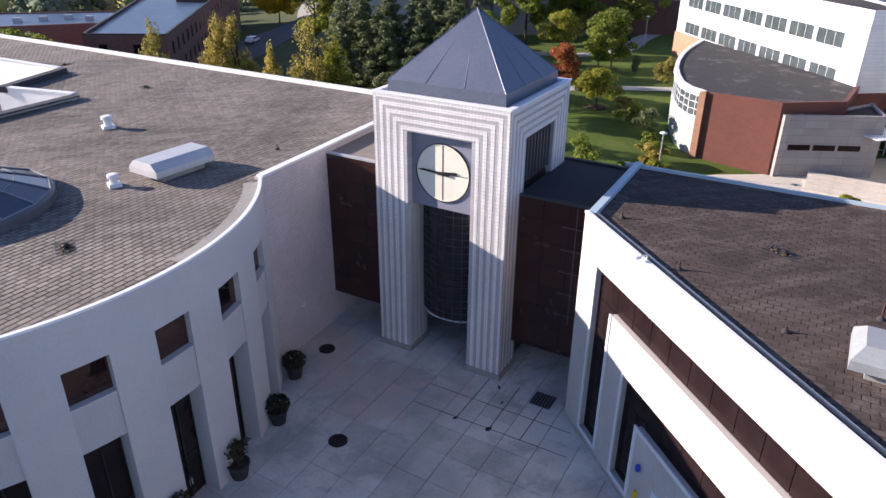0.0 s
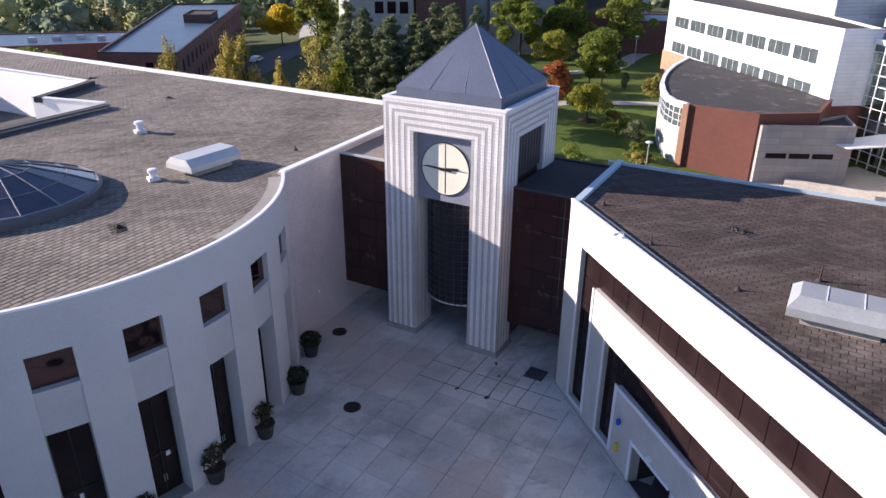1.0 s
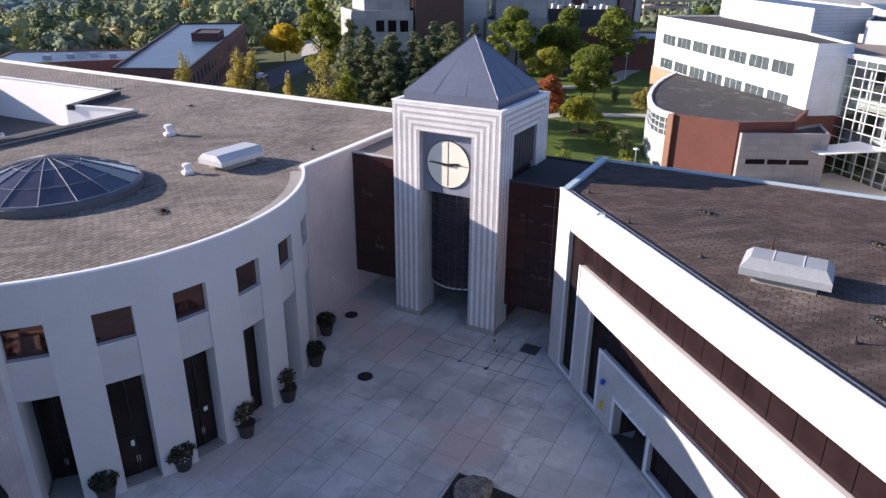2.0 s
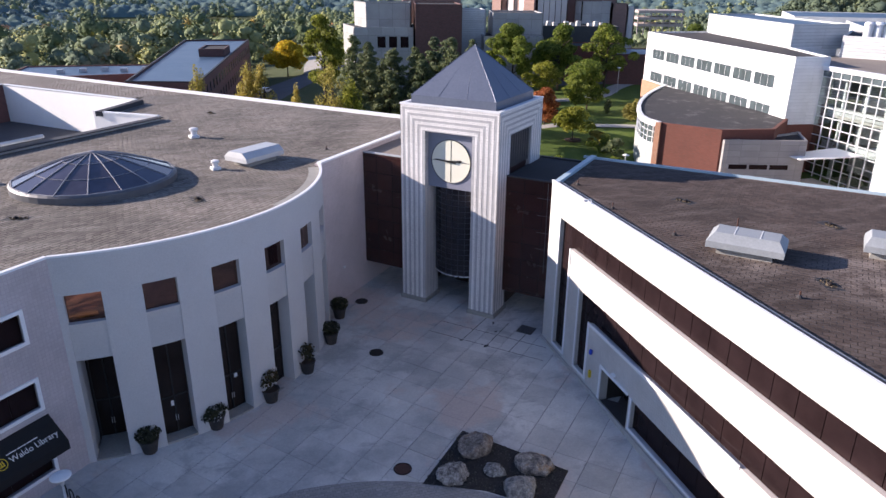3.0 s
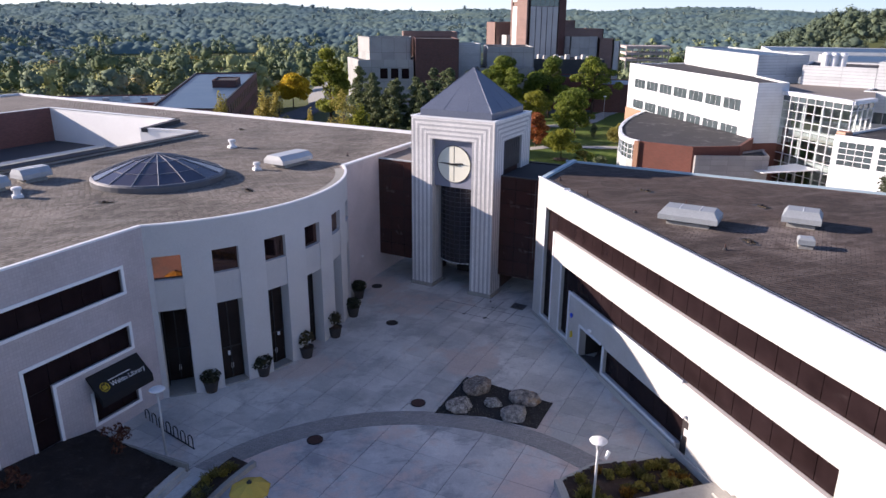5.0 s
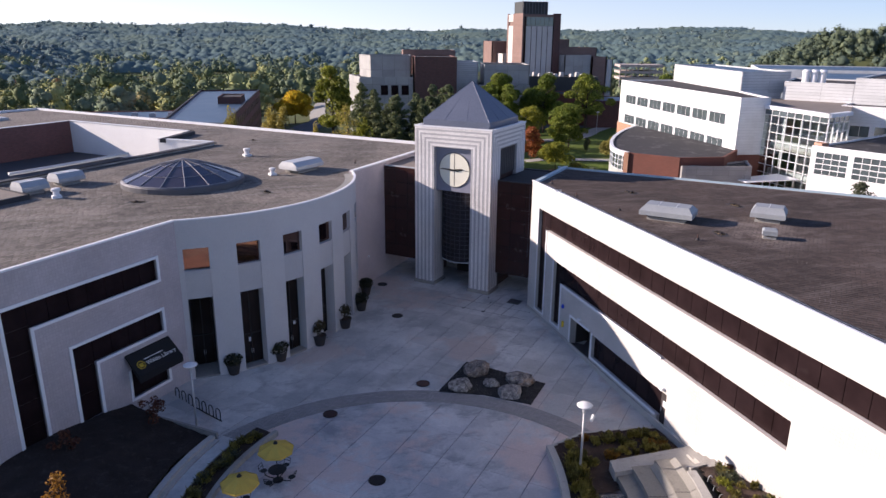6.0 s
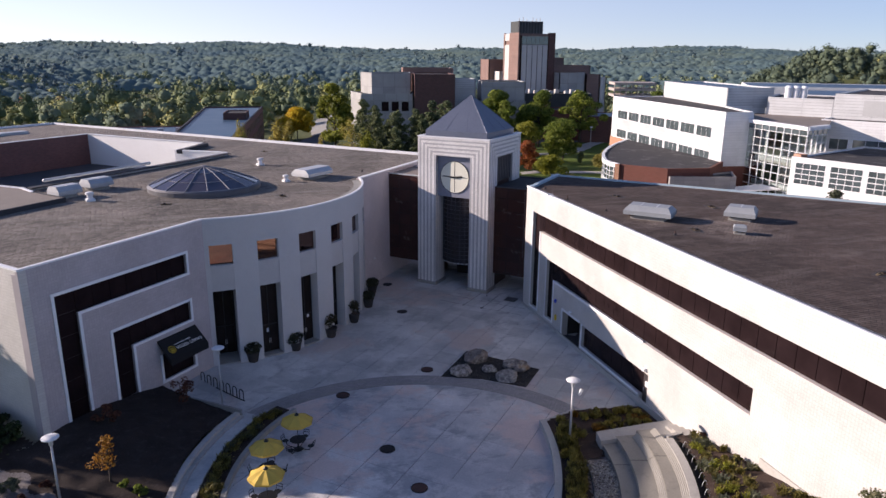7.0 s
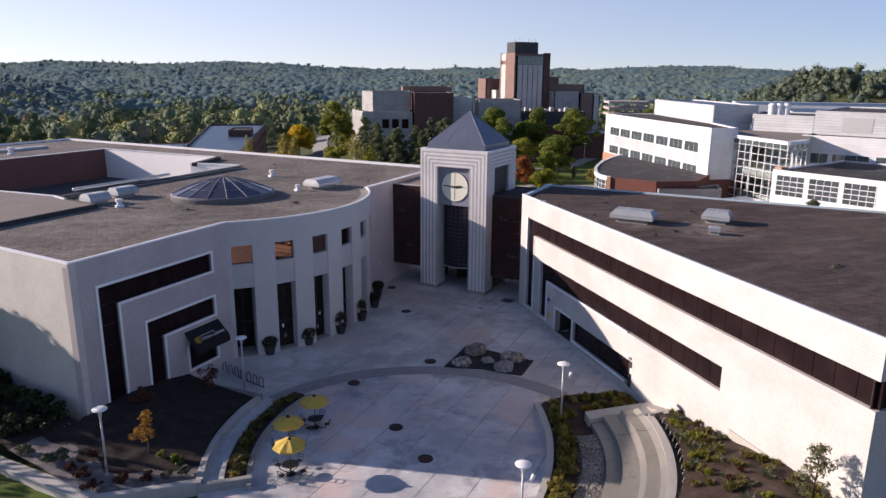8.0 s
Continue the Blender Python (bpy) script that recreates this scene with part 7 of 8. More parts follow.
for x in (2.3, 4.9, 7.5):
    part("window", Shape().box(x - 1.15, -0.03, 3.2, x + 1.15, 0.02, 3.8), GLASS, lab, "low slot window", m)
TERRACE = grainy("pale_tan_terrace", (0.52, 0.475, 0.41), (0.66, 0.605, 0.53), 0.85, 0.25, 6, 0.15, 0, 0, 0.3, (0.45, 0.41, 0.36))
lone("terrace", Shape().prism([(43, 62), (53.0, 59.8), (66, 62), (70.2, 62), (70.2, 45), (68, 26), (44, 44)], -1, 0.3), TERRACE, "pale concrete terrace with broad steps", "terrace", kind="structure")
for k in range(4):
    lone("step", Shape().box(0, 0, 0, 9, 1.0, 0.46 + 0.16 * k), TERRACE, "broad pale concrete step on the terrace", "step", pose(53.5 + 0.9 * k, 57.5 + 0.9 * k - 3, 0, 0, 0, -47), "terrace steps", kind="structure")

# red brick hall with a pale roof
hall2 = thing("brick_hall", "long red brick hall with a pale blue-grey flat roof", "building", pose(0, 0, 0))
RB = [(-24.9, 125.6), (-11.9, 121.9), (-0.5, 215.0), (-19.2, 216.5)]
block(hall2, "hall", RB, -6, 7.7, BRICK_HALL, ROOF_BLUE)
part("coping", run(Shape(), RB, 0.0, 0.4, 7.7, 7.9, True), FLASHING, hall2)
windows_on(hall2, RB[1], RB[2], [3.5 + 4.4 * i for i in range(21)], 1.3, ((4.3, 6.2), (0.7, 2.6), (-3.0, -1.1)), GLASS, BRICK_DARK, 1)
windows_on(hall2, RB[0], RB[1], [3.0, 8.5], 1.3, ((3.6, 6.2), (-0.5, 2.2)), GLASS, BRICK_DARK, 1)
block(hall2, "plant_room", [(-13.5, 170.0), (-7.5, 169.0), (-6.2, 180.0), (-12.2, 181.0)], 7.4, 9.3, BRICK_DARK)
block(hall2, "side_wing", [(-52, 147), (-22.6, 149), (-21.0, 166), (-51, 168)], -6, 6.4, BRICK_HALL, ROOF_BLUE)
for k in range(5):
    part("roof_unit", Shape().slab(-42 + 4.2 * k, 154 + 1.2 * (k % 3), 6.1, -40.6 + 4.2 * k, 155.2 + 1.2 * (k % 3), 7.0, 0.1), LAMP_METAL, hall2, "small roof unit")

# grey and brown teaching blocks before the brick tower
far1 = thing("teaching_block", "grey precast and brown brick teaching block among trees", "building", pose(0, 0, 0))
block(far1, "grey", [(21.2, 147.8), (34.0, 144.5), (38, 160), (20.6, 161)], -4, 15.4, PRECAST)
block(far1, "grey_top", [(24.2, 149.5), (33.9, 147), (37, 159), (23.1, 159)], 15.0, 20.6, PRECAST)
windows_on(far1, (21.2, 147.8), (34.0, 144.5), [6.0, 8.6, 11.2], 1.9, ((11.0, 13.4),), GLASS, PRECAST, 1)
block(far1, "rear", [(36, 163), (50, 160), (52, 170), (38, 173)], -4, 21.6, BRICK_FAR_HAZED)
block(far1, "brown", [(34.2, 143.5), (44.2, 140.5), (48, 158), (38, 161)], -4, 20.4, BRICK_DARK)
block(far1, "brown2", [(46.5, 150), (52.5, 148), (54, 156), (48, 158)], -4, 19.0, PENT)
block(far1, "grey2", [(53.5, 146), (64.5, 142), (68, 155), (57, 159)], -4, 18.4, PRECAST)
block(far1, "grey3", [(50, 142), (63, 138), (66, 150), (53, 154)], -4, 13.5, PRECAST)
windows_on(far1, (50, 142), (63, 138), [6, 10], 2.0, ((10.2, 12.0),), GLASS, PRECAST, 1)

# brick tower on the skyline
far2 = thing("brick_tower_building", "tall red brick and pale-panelled tower block with a dark plant level", "building", pose(0, 0, 0))
TB = [(73.8, 168.8), (85.4, 168.8), (85.4, 180.6), (73.8, 180.6)]
block(far2, "shaft", TB, -4, 31.6, BRICK_FAR_HAZED)
PALE = grainy("pale_concrete_fin", (0.50, 0.47, 0.44), (0.60, 0.57, 0.54), 0.85, 0.3, 5, 0.1)
PLANT = grainy("dark_louvre_level", (0.03, 0.035, 0.035), (0.06, 0.065, 0.065), 0.6, 0.5, 5, 0.2)
m = pose(73.8, 168.8, 0)
part("slot", Shape().box(0.1, -0.05, 8, 0.75, 0.0, 31.0), GLASS, far2, "dark glazed slot", m)
for k in range(5):
    part("panel", Shape().box(0.8 + 1.74 * k, -0.3, 11, 2.3 + 1.74 * k, 0.0, 28.3), PALE, far2, "pale ribbed concrete panel", m)
    part("window_slot", Shape().box(2.3 + 1.74 * k, -0.08, 11, 2.54 + 1.74 * k, 0.0, 28.3), GLASS, far2, "", m)
for k in range(6):
    part("window", Shape().box(0.85 + 1.45 * k, -0.1, 28.4, 2.2 + 1.45 * k, 0.0, 30.8), GLASS_BLUE, far2, "dark top-floor window", m)
part("pier", Shape().box(9.55, -0.5, 4, 11.7, 0.3, 31.9), BRICK_DARK, far2, "brick pier", m)
part("pier", Shape().box(-0.35, -0.1, 4, 0.1, 7.2, 31.9), BRICK_FAR_HAZED, far2, "brick pier in sun", m)
part("pier", Shape().box(-0.35, 10.9, 4, 0.1, 11.9, 31.9), BRICK_FAR_HAZED, far2, "brick pier in sun", m)
for k in range(3):
    part("panel", Shape().box(-0.3, 7.3 + 1.2 * k, 8, 0.0, 8.4 + 1.2 * k, 28.4), PALE, far2, "pale ribbed concrete panel", m)
part("parapet", Shape().box(-0.3, 7.3, 29.6, 0.0, 10.9, 31.6), PALE, far2, "pale parapet panel", m)
block(far2, "plant_level", [(75.0, 172.5), (83.0, 172.5), (83.0, 179), (75.0, 179)], 31.2, 35.3, PLANT)
for k in range(9):
    part("louvre_post", Shape().box(75.0 + 0.98 * k, 172.3, 31.5, 75.15 + 0.98 * k, 172.5, 35.2), LOUVRE, far2)
for k in range(6):
    part("antenna", Shape().tube((75.3 + 1.5 * k, 173 + 0.6 * (k % 3), 35.0), (75.3 + 1.5 * k, 173 + 0.6 * (k % 3), 36.2 + 0.3 * (k % 2)), 0.12, 0.08, 5), PALE, far2)
far3 = thing("lecture_block", "low brick and pale stone lecture block beside the tower", "building", pose(0, 0, 0))
block(far3, "annex", [(70.6, 186), (76.5, 186), (76.5, 194), (70.6, 194)], -4, 23.9, BRICK_FAR_HAZED)
block(far3, "annex_low", [(72.5, 181), (76.5, 181), (76.5, 186), (72.5, 186)], -4, 20.2, PALE)
block(far3, "right", [(85.8, 165), (94.7, 165), (94.7, 180), (85.8, 180)], -4, 20.2, PRECAST)
block(far3, "right_top", [(85.8, 170), (99, 170), (99, 182), (85.8, 182)], 19, 22.3, BRICK_FAR_HAZED)
block(far3, "right_rear", [(85.8, 176), (92.5, 176), (92.5, 184), (85.8, 184)], 19, 24.6, BRICK_FAR_HAZED)
windows_on(far3, (85.8, 165), (94.7, 165), [2.4, 4.2, 6.0, 7.8], 1.15, ((9.0, 14.6),), GLASS, PALE, 1)
block(far3, "end", [(94.75, 164.6), (99.6, 164.6), (99.6, 176), (94.75, 176)], -4, 19.7, BRICK_FAR_HAZED)
block(far3, "end_fin", [(99.7, 165.0), (102.0, 165.0), (102.0, 174), (99.7, 174)], -4, 18.9, PALE)
block(far3, "low", [(70.5, 142), (82, 137.5), (86, 148), (74, 152)], -4, 11.0, BRICK)
block(far3, "low2", [(78.5, 135.5), (96, 129.5), (101, 144), (84, 150)], -4, 9.6, BRICK_DARK, ROOF_BLUE)
block(far3, "podium", [(66, 162), (90, 152), (94, 162), (70, 172)], -4, 14.5, PLANT)
for k in range(9):
    part("roof_unit", Shape().slab(72 + 1.9 * k, 160 - 0.7 * k + (k % 3), 14.2, 73.1 + 1.9 * k, 161 - 0.7 * k + (k % 3), 15.2 + 0.4 * (k % 2), 0.1), PALE, far3, "small pale roof unit")
DECK = grainy("pinkish_concrete", (0.40, 0.33, 0.30), (0.50, 0.42, 0.38), 0.85, 0.3, 5, 0.1)
far4 = thing("parking_deck", "pale pinkish parking deck far off among trees", "building", pose(0, 0, 0))
for k in range(3):
    part("deck", Shape().box(0, 0, 3.4 * k + 2.4, 24, 18, 3.4 * k + 3.7), DECK, far4, "", pose(203, 330, 0, 0, 0, -20))
for k in range(8):
    part("column", Shape().box(3.3 * k, 0.2, -2, 3.3 * k + 0.5, 0.8, 10.5), DECK, far4, "", pose(203, 330, 0, 0, 0, -20))
far5 = thing("sports_hall", "wide low hall with a pale blue roof behind the white building", "building", pose(0, 0, 0))
block(far5, "hall", [(178, 190), (236, 150), (262, 186), (204, 226)], -4, 14.6, METAL_WHITE, ROOF_BLUE)
block(far5, "side", [(150, 132), (215, 92), (240, 120), (176, 166)], -4, 14.6, PENT, ROOF_BLUE)

for k, (x, y, turn, mat, lab_) in enumerate(((1.8, 179.5, 60, CAR_WHITE, "white car parked on asphalt"), (-2.6, 196, 60, CAR_GREY, "dark car parked on asphalt"))):
    z = land(x, y) + 0.2
    c = thing("car", lab_, "car", pose(x, y, z, 0, 0, turn), "parked cars")
    prof = [(-2.2, 0.35), (-2.25, 0.75), (-1.7, 0.95), (-1.0, 1.42), (0.7, 1.45), (1.4, 0.98), (2.1, 0.85), (2.25, 0.5), (2.2, 0.35)]
    n = len(prof)
    v = [(x_, -0.85, z_) for x_, z_ in prof] + [(x_, 0.85, z_) for x_, z_ in prof]
    part("body", Shape().put(v, [tuple(range(n)), tuple(range(2 * n - 1, n - 1, -1))] + [(i, (i + 1) % n, n + (i + 1) % n, n + i) for i in range(n)]), mat, c)
    part("windscreen", Shape().box(-0.9, -0.87, 0.98, 1.0, 0.87, 1.35), GLASS_BLUE, c)
    for wx in (-1.4, 1.4):
        for wy in (-0.86, 0.86):
            part("wheel", Shape().tube((wx, wy - 0.1, 0.33), (wx, wy + 0.1, 0.33), 0.33, 0.33, 14), BLACK, c)
for x, y, h in ((74.3, 122.7, 5.5), (41.5, 62.5, 4.6)):
    s = thing("street_lamp", "slender grey lamp post beside a path", "street lamp", pose(x, y, land(x, y)), "path lamps")
    part("pole", Shape().tube((0, 0, -0.3), (0, 0, h), 0.08, 0.06, 8), LAMP_METAL, s)
    part("shade", Shape().lathe([(0.06, h - 0.1), (0.4, h), (0.42, h + 0.06), (0.1, h + 0.2)], 14), SIGN_WHITE, s)

# ---- trees ----
def on(x, y, turn=0.0, s=1.0):
    return pose(x, y, land(x, y) + 0.1, 0, 0, turn) @ Matrix.Scale(s, 4)


def grown(kind, seed, x, y, top, w, base, mat, label, count, size):
    """A tree that reaches a known height above the plaza's level."""
    return tree(kind, seed, top - land(x, y) - 0.1, w, base, mat, on(x, y), label, count, size)


# lawn trees between the tower and the white building
grown("maple", 31, 44.5, 83.5, 7.3, 6.8, 1.6, LEAF_LIME, "olive-green tree on the lawn, ringed with mulch", 2600, 0.2)
lone("mulch_ring", Shape().lathe([(1.3, -0.1), (1.3, 0.14), (0.0, 0.22)], 18, cap=False), MULCH, "ring of mulch under a tree", "mulch", pose(44.5, 83.5, land(44.5, 83.5) + 0.1))
# three trees added, largely hidden by the tower, to throw shade on the lawn
grown("maple", 40, 30.5, 93.0, 12.5, 9.5, 2.5, LEAF_GREEN, "green shade tree added behind the clock tower", 2600, 0.26)
grown("maple", 68, 33.0, 82.0, 9.5, 7.5, 2.0, LEAF_GREEN, "green shade tree added at the lawn's edge", 2200, 0.24)
grown("maple", 69, 35.5, 106.0, 12.0, 9.0, 2.5, LEAF_GREEN, "green shade tree added behind the lawn path", 2600, 0.26)
grown("maple", 32, 44.3, 94, 8.8, 5.6, 0.8, LEAF_RUST, "small red-orange autumn tree on the lawn", 2400, 0.2)
grown("maple", 33, 58.4, 106, 11.6, 9.0, 1.6, LEAF_GREEN, "green tree with olive edges on the lawn", 4200, 0.24)
grown("maple", 39, 55.0, 104, 9.4, 6.0, 1.4, LEAF_GREEN, "green tree with a few orange leaves on the lawn", 2800, 0.22)
grown("maple", 34, 54.7, 118, 10.2, 7.6, 1.6, LEAF_LIME, "yellow-green tree beside the path", 3000, 0.22)
grown("maple", 35, 52.5, 130, 16.6, 11.5, 3.0, LEAF_GREEN, "tall green tree with a bare trunk", 5200, 0.3)
grown("maple", 36, 63.0, 129, 16.4, 11.5, 3.0, LEAF_GREEN, "tall green tree behind the lawn", 5200, 0.3)
grown("maple", 37, 60.4, 92, 6.4, 4.4, 0.6, LEAF_OLIVE, "round olive shrub tree beside the annex", 2000, 0.2)
grown("columnar_tree", 38, 59.6, 100, 5.6, 1.7, 0.2, LEAF_PINE, "narrow dark evergreen on the lawn", 700, 0.16)
for k, (x, y, h, w, mat) in enumerate(((33, 63.5, 4.6, 5.5, LEAF_GREEN), (42, 65.5, 2.6, 4.0, LEAF_OLIVE), (40.5, 61.5, 2.4, 3.2, LEAF_LIME), (45.5, 72.5, 3.6, 4.5, LEAF_PINE), (46.3, 76.5, 2.6, 4.2, LEAF_GREEN),
                                       (36.5, 61.5, 2.0, 3.4, LEAF_GREEN), (44.2, 69, 2.2, 3.2, LEAF_GREEN), (47.6, 80.5, 2.4, 3.6, LEAF_OLIVE), (52.5, 47.5, 2.6, 3.2, LEAF_LIME), (30, 68, 2.4, 4.0, LEAF_OLIVE))):
    v, c = leaf_cloud(200 + k, broad_lobes(200 + k, h, w, 0.05, 9), 1400, 0.16)
    s = thing("shrub", "leafy shrub beside the lawn", "shrub", on(x, y), "lawn shrubs")
    part("foliage", leaf_mesh("foliage", v, c, mat), None, s)
    part("stem", Shape().tube((0, 0, -0.2), (0, 0, h * 0.5), 0.06, 0.03, 6), BARK, s)

# behind the library
def upright(seed, x, y, top, w, mat, label):
    return columnar(seed, top + 0.7 - land(x, y), w * 1.75, mat, on(x, y), label, 2600)


upright(41, -3.6, 104.4, 12.4, 4.6, LEAF_OLIVE, "yellow-green columnar tree behind the library roof")
upright(47, -1.4, 103.0, 12.2, 4.4, LEAF_OLIVE, "yellow-green columnar tree behind the library roof")
upright(42, -10.6, 93.0, 13.0, 4.6, LEAF_OLIVE, "yellow-green columnar tree before the brick hall")
upright(43, 2.8, 90.0, 10.2, 2.6, LEAF_OLIVE, "small yellow-brown columnar tree")
upright(44, 7.0, 84.0, 14.0, 6.0, LEAF_OLIVE, "broad yellow-brown columnar tree before the pines")
upright(45, 9.9, 84.5, 12.0, 4.4, LEAF_LIME, "yellowing tree before the pines")
GX, GY = 10.0, 208.0
GH = 7.2 - land(GX, GY)
tree("maple", 46, GH, 13.5, 2.6, LEAF_GOLD, on(GX, GY), "bright golden-yellow autumn tree in sun", 7000, 0.36, lobes=broad_lobes(46, GH, 12.0, 2.4, 46) + [(0, 0, 0.58 * GH, 5.0, 5.0, 0.33 * GH)])
pines = [(33.5, 113, 14.6, 9.5), (28.5, 121, 12.2, 10.5), (17.2, 125, 14.4, 11.5), (24.9, 126, 11.6, 12.0), (21.0, 130, 12.4, 10.5), (31.6, 118, 14.2, 10.0), (27.8, 113, 11.4, 9), (14.5, 112, 11.0, 8.5), (20.5, 108, 9.5, 9), (36.5, 127, 12.8, 10), (40.5, 122, 13.0, 9), (30.5, 104, 9.0, 8), (18.5, 118, 13.0, 9)]
for k, (x, y, top, w) in enumerate(pines):
    conifer(50 + k, top + 1.3 - land(x, y), w, on(x, y, 50 * k), "dark green pine in the row behind the library")
grown("maple", 61, 14.2, 150, 18.2, 11.5, 3.0, LEAF_LIME, "tall light-green tree beside the grey block", 5200, 0.32)
grown("maple", 62, 25.0, 168, 15.5, 10.0, 3.0, LEAF_GREEN, "green tree before the grey block", 3600, 0.3)
tree("maple", 63, 15.0, 12.0, 3.0, LEAF_GREEN, on(-32, 122), "dark green tree beside the brick hall", 3600, 0.3)
conifer(64, 15, 11, on(-37, 116), "broad dark pine beyond the library roof")
tree("maple", 65, 5.5, 5.0, 1.0, LEAF_GOLD, on(-23.5, 127.5), "small golden tree beside the brick hall", 1600, 0.22)
tree("maple", 66, 14.0, 11.0, 3.0, LEAF_GREEN, on(74, 128), "green tree behind the lawn lamp", 3400, 0.3)
tree("maple", 67, 13.0, 10.0, 3.0, LEAF_GREEN, on(104, 140), "green tree behind the white building", 3200, 0.3)
# trees beside the library whose shade falls on its end wall
for k, (x, y, h, w, c) in enumerate(((-46, 24.0, 12.5, 9.0, 1500), (-52, 32.0, 13.0, 9.0, 1600), (-58, 27.0, 15.0, 9.0, 1600), (-41.5, 19.4, 12.0, 7.5, 1000), (-50.0, 25.0, 15.5, 9.0, 1000), (-44.5, 13.6, 13.0, 8.0, 330), (-43.5, 25.0, 8.0, 7.0, 1300))):
    tree("maple", 70 + k, h, w, 2.2, LEAF_GREEN, pose(x, y, 0.3), "thinly leaved green tree on the lawn beside the library", c, 0.3)

# planting in the beds
LEAF_SAGE = leafy("leaves_sage", (0.06, 0.07, 0.045), (0.11, 0.12, 0.08), (0.17, 0.18, 0.12))
LEAF_DRY = leafy("leaves_dry_grass", (0.085, 0.075, 0.02), (0.17, 0.145, 0.04), (0.29, 0.25, 0.075), 0.35)
LEAF_SAPLING = leafy("leaves_sapling", (0.10, 0.11, 0.05), (0.19, 0.19, 0.10), (0.30, 0.27, 0.16), 0.4)
LEAF_BRONZE = leafy("leaves_bronze", (0.16, 0.07, 0.012), (0.30, 0.15, 0.025), (0.44, 0.24, 0.045), 0.35)
LEAF_RED = leafy("leaves_dark_red", (0.05, 0.015, 0.012), (0.10, 0.035, 0.025), (0.16, 0.07, 0.04))


def low_shrub(k, x, y, z, w, h, mat, label, count=420, size=0.09):
    v, c = leaf_cloud(300 + k, broad_lobes(300 + k, h, w, 0.0, 7), count, size)
    s = thing("shrub", label, "shrub", pose(x, y, z), "bed shrubs")
    part("foliage", leaf_mesh("foliage", v, c, mat), None, s)
    part("stem", Shape().tube((0, 0, -0.1), (0, 0, h * 0.5), 0.03, 0.015, 5), BARK, s)


def tuft(k, x, y, z, w, h, mat, label, count=110):
    """A clump of arching grass blades."""
    r = np.random.RandomState(900 + k)
    a = r.rand(count) * 6.283
    lean = (0.15 + 0.85 * r.rand(count)) * w * 0.5
    hh = h * (0.55 + 0.5 * r.rand(count))
    root = np.stack([r.normal(size=count) * w * 0.16, r.normal(size=count) * w * 0.16, np.full(count, -0.03)], 1)
    out = np.stack([np.cos(a), np.sin(a), 0 * a], 1)
    side = np.stack([-np.sin(a), np.cos(a), 0 * a], 1) * (0.012 + 0.014 * r.rand(count))[:, None] * (1 + w)
    mid = root + out * (lean * 0.45)[:, None] + np.array([0, 0, 1.0]) * (hh * 0.8)[:, None]
    tip = root + out * lean[:, None] + np.array([0, 0, 1.0]) * hh[:, None]
    v = np.stack([root, mid + side, tip, mid - side], 1).reshape(-1, 3)
    s = thing("grass_tuft", label, "plant", pose(x, y, z), "bed tufts")
    part("foliage", leaf_mesh("foliage", v, count, mat), None, s)


for k, (x, y, w, h, mat, lab_) in enumerate((
        (-27.0, 5.8, 1.5, 0.9, LEAF_SAGE, "grey-green tufted shrub in mulch"), (-26.2, 6.0, 1.5, 1.0, LEAF_SAGE, "grey-green tufted shrub in mulch"), (-25.4, 4.9, 1.2, 0.7, LEAF_RED, "low dark red shrub in mulch"),
        (-24.6, 4.0, 1.3, 0.8, LEAF_RED, "low dark red shrub in mulch"), (-24.0, 2.9, 1.4, 0.8, LEAF_RED, "low dark red shrub in mulch"), (-22.4, 3.1, 1.4, 0.8, LEAF_RED, "low dark red shrub in mulch"),
        (-20.9, 3.0, 1.3, 0.7, LEAF_RED, "low dark red shrub in mulch"), (-19.6, 3.0, 1.1, 0.6, LEAF_SAGE, "low grey-green shrub in mulch"), (-18.6, 2.9, 1.3, 0.8, LEAF_SAGE, "low grey-green shrub in mulch"),
        (-19.3, 4.4, 1.2, 0.8, LEAF_GREEN, "small green shrub in mulch"), (-20.2, 5.0, 1.0, 0.7, LEAF_GREEN, "small green shrub in mulch"), (-24.4, 5.8, 1.0, 0.7, LEAF_RED, "low dark red shrub in mulch"),
        (-17.2, 15.2, 2.7, 2.5, LEAF_RED, "dark red bush near the awning"), (-21.8, 11.6, 2.1, 1.7, LEAF_RED, "dull red bush beside the library wall"), (-28.5, 7.2, 1.6, 1.0, LEAF_SAGE, "grey-green tufted shrub in mulch"))):
    low_shrub(k, x, y, bed_z(x, y), w * 0.82, h * 0.8, mat, lab_)
LEAF_HEDGE = leafy("leaves_hedge", (0.012, 0.024, 0.010), (0.028, 0.048, 0.018), (0.055, 0.08, 0.026), 0.2)
for k in range(13):
    t = k / 12
    for q, off in enumerate((0.0, 2.4, 4.6)):
        x, y = -27.2 - 8.6 * t - 0.72 * off + 0.5 * math.sin(5 * k + q), 10.6 + 9.4 * t - 0.55 * off + 0.5 * math.cos(7 * k + q)
        if inside((x, y), BANK):
            low_shrub(400 + 3 * k + q, x, y, bed_z(x, y) - 0.1, 2.5, 1.25 - 0.2 * q, LEAF_HEDGE, "dense dark green hedge bush beside the library", 520, 0.12)
tree("sapling", 81, 3.0, 1.7, 0.7, LEAF_BRONZE, pose(-21.0, 5.8, bed_z(-21.0, 5.8)), "small golden-leaved sapling in mulch", 260, 0.085)
rng = random.Random(77)
